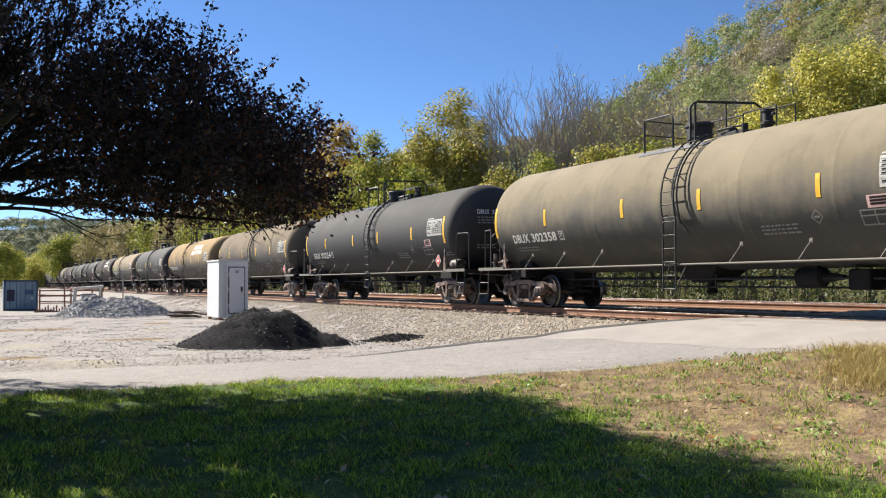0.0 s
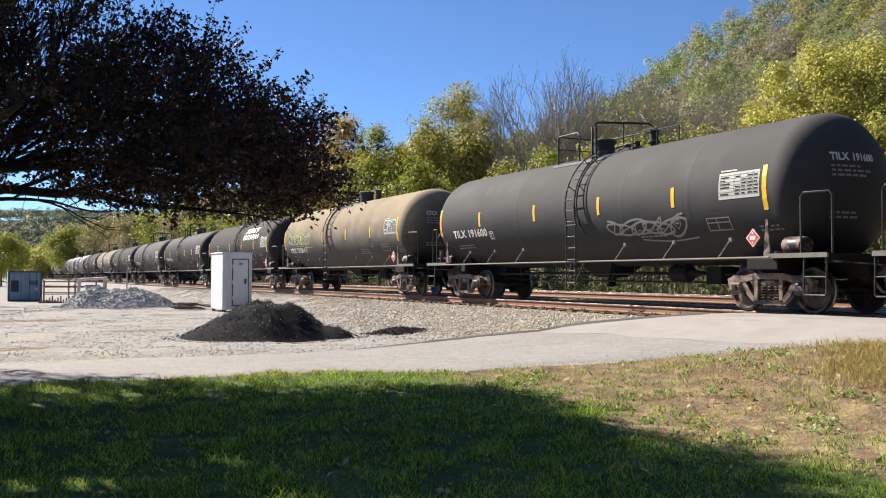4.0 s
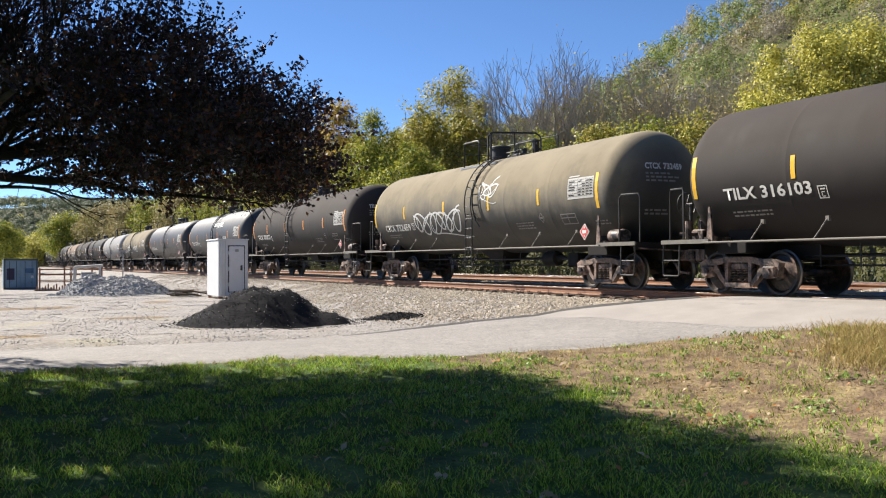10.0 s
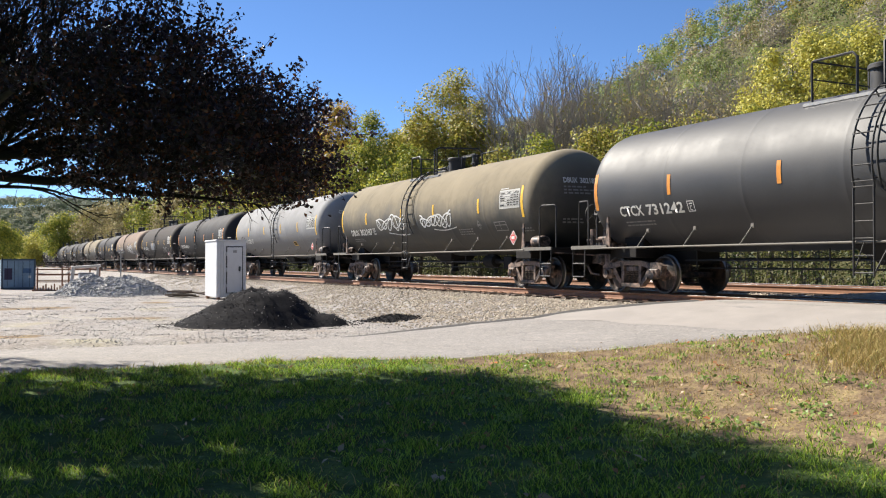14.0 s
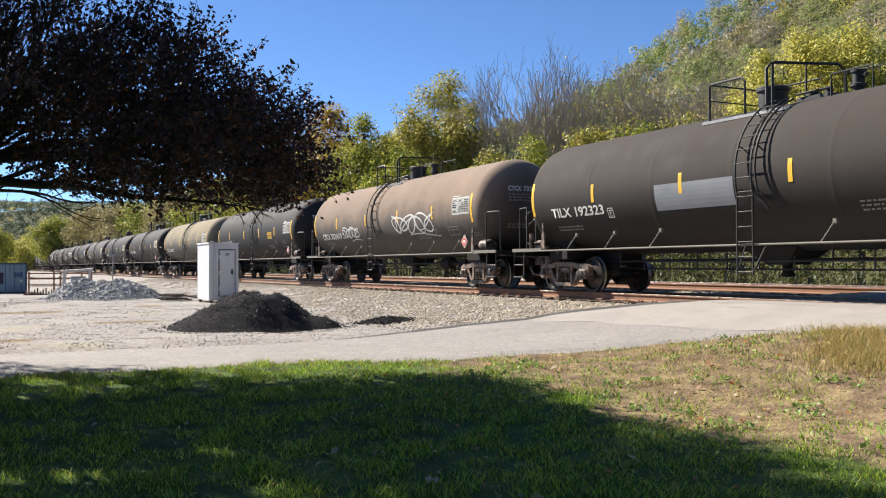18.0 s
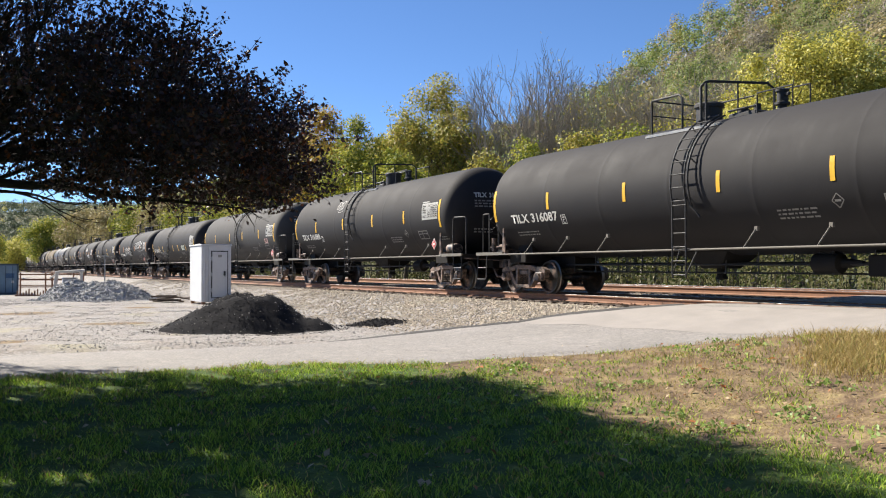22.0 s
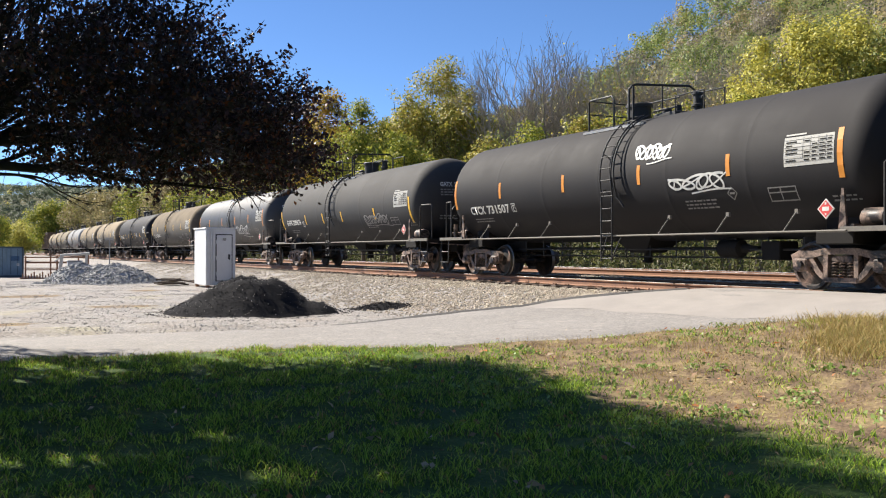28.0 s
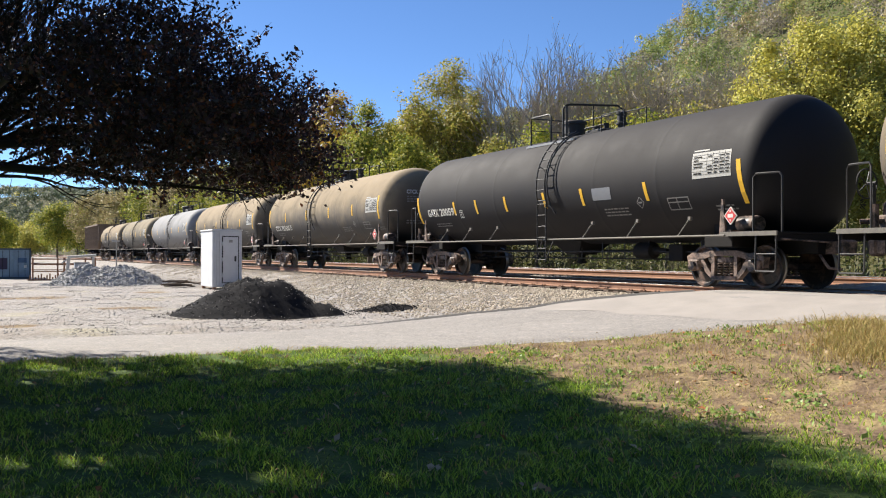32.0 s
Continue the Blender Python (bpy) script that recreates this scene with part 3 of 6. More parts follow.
def railing_meshes(kind):
    top = TANK_Z + TANK_R
    low, tall = Mesh(), Mesh()
    x0, x1, x2 = (-2.0, -0.95, -0.35) if kind == "a" else (-2.45, -1.65, -0.5)
    zb, zl, zt = top - 0.24, top + 0.62, top + 0.80
    yn, yf = -0.80, 0.80
    low.pipe([(x0, yn, zb), (x0, yn, zl - 0.04), (x0 + 0.04, yn, zl), (x1 - 0.1, yn, zl), (x1, yn, zl - 0.1), (x1, yn, zb)], 0.026)
    low.pipe([(x0, yn, zl), (x0, yf, zl), (x0, yf, zb)], 0.022)
    low.pipe([(x0, yn, zl - 0.35), (x0, yf, zl - 0.35)], 0.016)
    low.pipe([(x0, yf, zl), (x2, yf, zl)], 0.02)
    tall.pipe([(x2, yn, zb), (x2, yn, zt - 0.12), (x2 + 0.05, yn + 0.06, zt - 0.03), (x2 + 0.1, yn + 0.15, zt), (x2 + 0.55, yf - 0.15, zt), (x2 + 0.6, yf, zt - 0.12), (x2 + 0.6, yf, zb)], 0.032)
    tall.pipe([(x2 + 0.14, yn + 0.02, zb), (x2 + 0.14, yn + 0.02, zt - 0.06)], 0.03)
    tall.pipe([(x2 + 0.6, yf, zl), (1.25, yf, zl), (1.25, yf, zb)], 0.02)
    tall.pipe([(x2 + 0.3, 0.0, zt), (x2 + 0.3, 0.0, zb + 0.24)], 0.02)
    guard = Mesh()
    guard.pipe([(1.0, yn + 0.3, zb + 0.15), (1.0, yn + 0.3, zl - 0.28), (1.9, yn + 0.35, zl - 0.25), (1.9, yn + 0.35, zb + 0.1)], 0.018)
    return low.data("low_railing", IRON, 50), tall.data("tall_railing", IRON, 50), guard.data("valve_guard", IRON, 50)


def fitting_meshes():
    top = TANK_Z + TANK_R
    man = Mesh()
    man.lathe([(0.30, top - 0.06), (0.30, top + 0.36), (0.345, top + 0.36), (0.345, top + 0.43), (0.31, top + 0.46), (0.05, top + 0.48)], "z", 20)
    valve = Mesh()
    valve.lathe([(0.10, top - 0.05), (0.10, top + 0.10), (0.16, top + 0.10), (0.16, top + 0.15), (0.115, top + 0.17), (0.115, top + 0.38), (0.15, top + 0.38), (0.15, top + 0.42), (0.03, top + 0.45)], "z", 14)
    valve.rod((0.1, -0.02, top + 0.3), (0.24, -0.06, top + 0.3), 0.04)
    box = Mesh()
    box.box(-0.42, -0.26, top - 0.05, 0.42, 0.26, top + 0.07, c=0.03)
    box.lathe([(0.13, top + 0.06), (0.13, top + 0.17), (0.09, top + 0.19), (0.02, top + 0.2)], "z", 12, (-0.2, 0, 0))
    box.lathe([(0.08, top + 0.06), (0.08, top + 0.24), (0.02, top + 0.25)], "z", 10, (0.16, 0.05, 0))
    box.rod((-0.35, -0.3, top + 0.12), (0.4, -0.2, top + 0.16), 0.025)
    plat = Mesh()
    plat.box(-2.05, -0.86, top - 0.25, 0.4, -0.30, top - 0.20)
    bar = Mesh()
    bar.rod((-2.05, -0.82, top - 0.19), (0.4, -0.82, top - 0.19), 0.012, 4)
    for x in (-1.9, -0.8, 0.3):
        plat.box(x - 0.04, -0.84, top - 0.5, x + 0.04, -0.78, top - 0.2)
    return (man.data("manway", IRON, 35), valve.data("safety_valve", IRON, 35), box.data("valve_box", IRON, 35), (plat.data("walkway", GRATE), bar.data("grating_bar", GRATE)))


def side_pipe_mesh():
    mb = Mesh()
    mb.rod((-7.25, 0, 1.10), (7.25, 0, 1.10), 0.022, 8)
    return mb.data("side_pipe", PALE, 50)


def bracket_mesh():
    mb = Mesh()
    mb.rod((0, -1.56, 1.09), (0.14, -1.33, 1.50), 0.014, 6)
    mb.box(0.10, -1.35, 1.45, 0.18, -1.29, 1.54)
    return mb.data("pipe_bracket", PALE)


def end_meshes():
    """Parts of the end at +x; the other end takes them turned round."""
    sill = Mesh()
    sill.box(5.2, -0.36, 0.72, 8.55, 0.36, 1.12, c=0.02)
    sill.box(6.3, -1.25, 0.86, 7.15, 1.25, 1.10, c=0.02)
    sill.box(6.35, -1.0, 1.08, 7.05, 1.0, 1.45)
    deck = Mesh()
    deck.box(7.1, -1.50, 1.10, 8.62, 1.50, 1.16, c=0.01)
    deck.box(8.52, -1.50, 0.98, 8.62, 1.50, 1.10)
    edge = Mesh()
    edge.box(7.1, -1.545, 1.085, 8.62, -1.505, 1.175)
    post = Mesh()
    post.loops([[(7.02, -1.50, 1.10), (7.02, -1.46, 1.10), (7.20, -1.46, 1.10), (7.20, -1.50, 1.10)],
                [(7.085, -1.50, 1.86), (7.085, -1.46, 1.86), (7.135, -1.46, 1.86), (7.135, -1.50, 1.86)]], 0, True)
    post.box(7.0, -1.46, 1.10, 7.32, -1.0, 1.22)
    grab = Mesh()
    grab.pipe([(7.95, -1.47, 1.15), (7.95, -1.47, 2.25), (8.0, -1.45, 2.32), (8.5, -1.35, 2.32), (8.56, -1.33, 2.25), (8.56, -1.33, 1.15)], 0.022)
    step = Mesh()
    step.pipe([(8.05, -1.50, 1.10), (8.05, -1.52, 0.42), (8.08, -1.52, 0.38), (8.55, -1.52, 0.38), (8.58, -1.52, 0.42), (8.58, -1.50, 1.10)], 0.02)
    step.pipe([(8.05, -1.51, 0.72), (8.58, -1.51, 0.72)], 0.015)
    coup = Mesh()
    coup.box(8.5, -0.13, 0.72, 8.95, 0.13, 0.98, c=0.02)
    coup.box(8.88, -0.20, 0.68, 9.09, 0.17, 1.02, c=0.05)
    coup.rod((8.7, -0.1, 0.95), (8.62, -1.45, 1.02), 0.018)
    coup.pipe([(8.6, -0.35, 0.7), (8.85, -0.38, 0.45), (9.1, -0.3, 0.42)], 0.03)
    return (sill.data("stub_sill", STEEL), deck.data("end_deck", STEEL), edge.data("deck_edge", PALE), post.data("tank_anchor", TRUCK), grab.data("grab_iron", IRON, 50), step.data("stirrup_step", IRON, 50), coup.data("coupler", TRUCK))


def brake_meshes():
    res = Mesh()
    rings = []
    for x, k in ((7.42, 0.8), (7.46, 1.0), (7.90, 1.0), (7.94, 0.8)):
        rings.append([(x, -1.28 + 0.20 * k * math.sin(a), 1.33 + 0.17 * k * math.cos(a)) for a in np.linspace(0, 6.283, 15)[:-1]])
    res.loops(rings, 0, True)
    val = Mesh()
    val.box(-8.3, -0.95, 1.16, -7.9, -0.5, 1.42, c=0.03)
    val.lathe([(0.12, 1.4), (0.12, 1.62), (0.06, 1.68), (0.06, 1.8)], "z", 10, (-8.15, -0.72, 0))
    val.rod((-8.4, -1.2, 1.3), (-7.8, -0.6, 1.35), 0.05, 8)
    val.rod((-8.05, -1.25, 1.2), (-8.05, -1.25, 1.6), 0.07, 8)
    whl = Mesh()
    n = 20
    ring = [(-8.5 , -0.9 + 0.27 * math.cos(6.283 * k / n), 2.0 + 0.27 * math.sin(6.283 * k / n)) for k in range(n + 1)]
    whl.pipe(ring, 0.016, 5)
    for k in range(5):
        a = 6.283 * k / 5
        whl.rod((-8.5, -0.9, 2.0), (-8.5, -0.9 + 0.27 * math.cos(a), 2.0 + 0.27 * math.sin(a)), 0.011, 4)
    whl.rod((-8.5, -0.9, 2.0), (-8.3, -0.9, 2.0), 0.03)
    whl.rod((-8.35, -0.9, 2.0), (-8.35, -0.9, 1.15), 0.04)
    rods = Mesh()
    for z, y in ((0.80, -0.35), (0.62, -0.1), (0.84, 0.45)):
        rods.rod((-5.6, y, z), (5.6, y, z - 0.03), 0.022, 5)
    for x in np.arange(-5.2, 5.3, 0.95):
        rods.rod((x, -0.35, 0.58), (x, -0.35, 1.05), 0.016, 4)
        rods.rod((x, -0.35, 0.80), (x, 0.45, 0.84), 0.014, 4)
    cyl = Mesh()
    cyl.lathe([(0.05, 2.9), (0.2, 2.92), (0.2, 3.5), (0.1, 3.55), (0.05, 4.0)], "x", 12, (0, -0.3, 0.80))
    cyl.box(3.0, -0.36, 0.7, 3.4, -0.2, 1.05)
    cyl.box(4.2, -0.45, 0.55, 4.7, 0.1, 0.95, c=0.02)
    out = Mesh()
    out.loops([[(-0.75, -0.55, 1.08), (0.75, -0.55, 1.08), (0.75, 0.55, 1.08), (-0.75, 0.55, 1.08)],
               [(-0.28, -0.3, 0.70), (0.28, -0.3, 0.70), (0.28, 0.3, 0.70), (-0.28, 0.3, 0.70)]], 0, True)
    out.lathe([(0.11, 0.72), (0.11, 0.52), (0.14, 0.52), (0.14, 0.46), (0.03, 0.44)], "z", 10)
    return (res.data("air_reservoir", TRUCK, 35), val.data("brake_valve", TRUCK), whl.data("hand_brake", IRON, 50), rods.data("brake_rigging", IRON, 50), cyl.data("brake_cylinder", STEEL, 40), out.data("bottom_outlet", STEEL))


def truck_meshes():
    fr = Mesh()

    def bar(pts, w, depth):
        """A cast member along points (x, z), w high and depth thick."""
        rings = []
        for i, (x, z) in enumerate(pts):
            a, b = pts[max(0, i - 1)], pts[min(len(pts) - 1, i + 1)]
            n = Vector((-(b[1] - a[1]), b[0] - a[0])).normalized() * w[i] / 2
            rings.append([(x - n.x, -depth, z - n.y), (x + n.x, -depth, z + n.y), (x + n.x * 0.8, depth, z + n.y * 0.8), (x - n.x * 0.8, depth, z - n.y * 0.8)])
        fr.loops(rings, 0, True)
    bar([(-1.13, 0.62), (-0.95, 0.68), (-0.62, 0.68), (-0.36, 0.735), (0.36, 0.735), (0.62, 0.68), (0.95, 0.68), (1.13, 0.62)], [0.10, 0.14, 0.13, 0.12, 0.12, 0.13, 0.14, 0.10], 0.085)
    bar([(-0.36, 0.205), (0.36, 0.205)], [0.09, 0.09], 0.10)
    for s in (-1, 1):
        bar([(s * 0.70, 0.60), (s * 0.52, 0.36), (s * 0.34, 0.20)], [0.13, 0.11, 0.10], 0.075)
        bar([(s * 0.335, 0.20), (s * 0.335, 0.70)], [0.09, 0.10], 0.08)
        bar([(s * 1.10, 0.62), (s * 1.08, 0.44)], [0.08, 0.06], 0.07)
        bar([(s * 0.68, 0.64), (s * 0.70, 0.44)], [0.09, 0.06], 0.07)
    for x in (-0.89, 0.89):
        fr.box(x - 0.17, -0.15, 0.36, x + 0.17, 0.0, 0.60, c=0.03)
        fr.lathe([(0.02, -0.20), (0.10, -0.20), (0.115, -0.16), (0.115, 0.0)], "y", 10, (x, 0, 0.457))
    sp = Mesh()
    sp.pipe([(0.068 * math.cos(a), 0.068 * math.sin(a), 0.25 + 0.29 * a / 33.0) for a in np.linspace(0, 33.0, 32)], 0.017, 4)
    bol = Mesh()
    bol.box(-0.24, -1.05, 0.53, 0.24, 1.05, 0.66, c=0.02)
    bol.box(-0.3, -0.5, 0.45, 0.3, 0.5, 0.74, c=0.03)
    bol.lathe([(0.2, 0.7), (0.2, 0.86)], "z", 12)
    for x in (-0.45, 0.45):
        bol.box(x - 0.05, -0.75, 0.40, x + 0.05, 0.75, 0.50)
    ws = Mesh()
    ws.rod((0, -1.05, 0), (0, 1.05, 0), 0.075, 10)
    for s in (-1, 1):
        prof = [(0.10, s * 0.86), (0.14, s * 0.84), (0.16, s * 0.78), (0.36, s * 0.735), (0.40, s * 0.80), (0.452, s * 0.80), (0.457, s * 0.715), (0.485, s * 0.695), (0.485, s * 0.675), (0.40, s * 0.668), (0.36, s * 0.69), (0.10, s * 0.72)]
        n0 = len(ws.f)
        ws.lathe(prof, "y", 28)
        for q in range(n0, len(ws.f)):
            rr = [math.hypot(ws.v[i][0], ws.v[i][2]) for i in ws.f[q]]
            if min(rr) > 0.448 and len(rr) == 4:
                ws.m[q] = 1
    return fr.data("side_frame", TRUCK), sp.data("spring", TRUCK, 60), bol.data("truck", TRUCK), ws.data("wheelset", [WHEEL, TREAD], 35)


M_LONG = tank_body(8.42, 0.12)
M_TANK, M_LADDER, M_HOOP = tank_body(), ladder_mesh(), hoop_mesh()
M_RAIL = {"a": railing_meshes("a"), "b": railing_meshes("b")}
M_MAN, M_VALVE, M_BOX, M_PLAT = fitting_meshes()
M_PIPE, M_BRACKET = side_pipe_mesh(), bracket_mesh()
M_SILL, M_DECK, M_EDGE, M_POST, M_GRAB, M_STEP, M_COUP = end_meshes()
M_RES, M_VAL, M_BRAKE, M_RODS, M_CYL, M_OUT = brake_meshes()
M_FRAME, M_SPRING, M_TRUCK, M_WHEEL = truck_meshes()
WHEELS = {-0.89: [], 0.89: []}


def bar_mesh(z0, z1, w, shear, mat):
    mb = Mesh()
    patch(mb, -w / 2, z0, w / 2, z1, 0, 0.007, shear, 4)
    return mb.data("reflector", mat)


M_BAR = {(kind, c): bar_mesh(*dims, mat) for kind, dims in (("mid", (2.27, 2.72, 0.11, 0.0)), ("end", (2.05, 2.95, 0.12, 0.0)), ("tilt", (1.95, 2.38, 0.11, -0.05)), ("tiltend", (1.75, 2.65, 0.12, -0.06)))
         for c, mat in (("y", YELLOW), ("o", ORANGE))}


def panel_mesh():
    """The test and capacity panel: a white field with ruled dark lines and rows of marks."""
    mb = Mesh()
    patch(mb, 0, 2.33, 1.15, 2.88, 0, 0.005)
    for z in (2.40, 2.47, 2.54, 2.61, 2.68, 2.75, 2.82):
        patch(mb, 0.02, z, 1.13, z + 0.006, 1, 0.008, n=1)
    for x in (0.45, 0.62, 0.80, 0.97):
        patch(mb, x, 2.47, x + 0.007, 2.86, 1, 0.008)
    rnd = random.Random(3)
    for z in (2.42, 2.49, 2.56, 2.63, 2.70, 2.77):
        for x in (0.05, 0.48, 0.66, 0.83, 1.0):
            if rnd.random() < 0.92:
                patch(mb, x, z, x + rnd.uniform(0.09, 0.36 if x < 0.1 else 0.14), z + 0.027, 1, 0.008, n=1)
    patch(mb, 0.03, 2.91, 0.5, 2.94, 0, 0.006, n=1)
    return mb.data("test_panel", [PANEL, STEEL])


def small_print_mesh(x, z, n, rows, seed):
    mb, rnd = Mesh(), random.Random(seed)
    for r in range(rows):
        a = x
        for k in range(n):
            w = rnd.uniform(0.05, 0.17)
            patch(mb, a, z - r * 0.075, a + w, z - r * 0.075 + 0.032, 0, 0.006, n=1)
            a += w + 0.035
    return mb.data("small_print", FADED)


def frame_mark_meshes():
    mb, dm = Mesh(), Mesh()
    for (x0, z0, x1, z1) in ((5.3, 1.70, 6.0, 1.98),):
        w = 0.025
        patch(mb, x0, z0, x1, z0 + w, 0, 0.006, n=1)
        patch(mb, x0, z1 - w, x1, z1, 0, 0.006, n=1)
        patch(mb, x0, z0, x0 + w, z1, 0, 0.006)
        patch(mb, x1 - w, z0, x1, z1, 0, 0.006)
        patch(mb, x0 + 0.3, z0, x0 + 0.3 + w, z1, 0, 0.006)
        patch(mb, x0, z0 + 0.16, x1, z0 + 0.16 + w, 0, 0.006, n=1)
    x, z, s = 4.35, 1.92, 0.13
    for a, b in (((x - s, z), (x, z + s)), ((x, z + s), (x + s, z)), ((x + s, z), (x, z - s)), ((x, z - s), (x - s, z))):
        stroke(dm, [a, b], 0.02, 0, 0.006)
    patch(dm, x - 0.07, z - 0.02, x + 0.07, z + 0.02, 0, 0.007, n=1)
    return mb.data("ruled_mark", FADED), dm.data("diamond_mark", FADED)


def plate_mark_mesh():
    mb = Mesh()
    x0, z0, x1, z1, w = 0.0, 1.86, 0.22, 2.10, 0.02
    patch(mb, x0, z0, x1, z0 + w, 0, 0.006, n=1)
    patch(mb, x0, z1 - w, x1, z1, 0, 0.006, n=1)
    patch(mb, x0, z0, x0 + w, z1, 0, 0.006)
    patch(mb, x1 - w, z0, x1, z1, 0, 0.006)
    patch(mb, 0.06, 2.02, 0.17, 2.05, 0, 0.006, n=1)
    for a, b in (((0.15, 1.98), (0.08, 1.98)), ((0.08, 1.98), (0.08, 1.90)), ((0.08, 1.90), (0.15, 1.90))):
        stroke(mb, [a, b], 0.018, 0, 0.007)
    return mb.data("plate_mark", WHITE)


def placard_mesh(x, y, z, s):
    mb = Mesh()
    mb.face([(x - s, y, z), (x, y, z - s), (x + s, y, z), (x, y, z + s)], 1)
    q = s * 0.86
    mb.face([(x - q, y - 0.003, z), (x, y - 0.003, z - q), (x + q, y - 0.003, z), (x, y - 0.003, z + q)], 0)
    mb.face([(x - s, y + 0.02, z), (x, y + 0.02, z + s), (x + s, y + 0.02, z), (x, y + 0.02, z - s)], 1)
    mb.box(x - 0.4 * s, y - 0.006, z - 0.2 * s, x + 0.4 * s, y - 0.004, z + 0.2 * s, 1)
    mb.box(x - 0.08 * s, y - 0.006, z - 0.62 * s, x + 0.08 * s, y - 0.004, z - 0.42 * s, 1)
    mb.box(x - 0.1 * s, y - 0.006, z + 0.4 * s, x + 0.1 * s, y - 0.004, z + 0.65 * s, 1)
    return mb.data("hazard_placard", [RED, WHITE])


def brand_meshes():
    """One slanted block for each of the two painted rows where the owner's mark stands."""
    out = []
    for z0 in (3.22, 2.84):
        mb, rows = Mesh(), []
        for i in range(4):
            f = i / 3
            rows.append([on_tank(0.11 * f, z0 + 0.30 * f, 0.008), on_tank(0.24 + 0.11 * f, z0 + 0.30 * f, 0.008)])
        mb.loops(rows, 0, closed=False)
        out.append(mb.data("painted_block", WHITE))
    return out


def scrawl_mesh(seed, x0, z0, width, height, mat, w=0.035, loops=7):
    """Spray-can curls: one running looped line, a looser one over it and a tail below."""
    rnd, mb = random.Random(seed), Mesh()
    tall = [height * rnd.uniform(0.25, 0.55) for k in range(loops + 2)]
    lift = [height * rnd.uniform(-0.12, 0.12) for k in range(loops + 2)]
    back = rnd.uniform(0.55, 0.95) * width / loops

    def curls(turns, far, swing, shift):
        line = []
        for i in range(turns * 18 + 1):
            f = i / 18
            k, u = min(int(f), loops), f - int(f)
            a, c = tall[k] * (1 - u) + tall[k + 1] * u, lift[k] * (1 - u) + lift[k + 1] * u
            line.append((x0 + far * f / turns + swing * math.sin(6.283 * f + shift), z0 + c + a * math.cos(6.283 * f + 0.6 * math.sin(2.1 * f + shift))))
        return line
    stroke(mb, curls(loops, width, back, 0.0), w)
    stroke(mb, curls(max(2, loops // 2), width * 0.95, back * 0.6, 1.7), w * 0.7, 0, 0.010)
    stroke(mb, [(x0 + width * f, z0 - height * (0.62 + 0.1 * math.sin(5 * f + seed))) for f in np.linspace(0.4, 1.1, 14)], w * 0.6, 0, 0.012)
    return mb.data("graffiti", mat)


M_PANEL, M_PLATE, M_BRAND = panel_mesh(), plate_mark_mesh(), brand_meshes()
M_PRINTS = [small_print_mesh(-6.6, 1.70, 8, 2, 8), small_print_mesh(2.9, 1.80, 7, 3, 9), small_print_mesh(6.75, 1.72, 4, 2, 10)]
M_MARKS, M_HEAD_PRINT = frame_mark_meshes(), head_print_mesh()
M_PLACARD = placard_mesh(6.25, on_tank(0, 1.70)[1] - 0.015, 1.48, 0.215)
M_PLACARD_END = placard_mesh(6.82, -1.58, 1.50, 0.185)


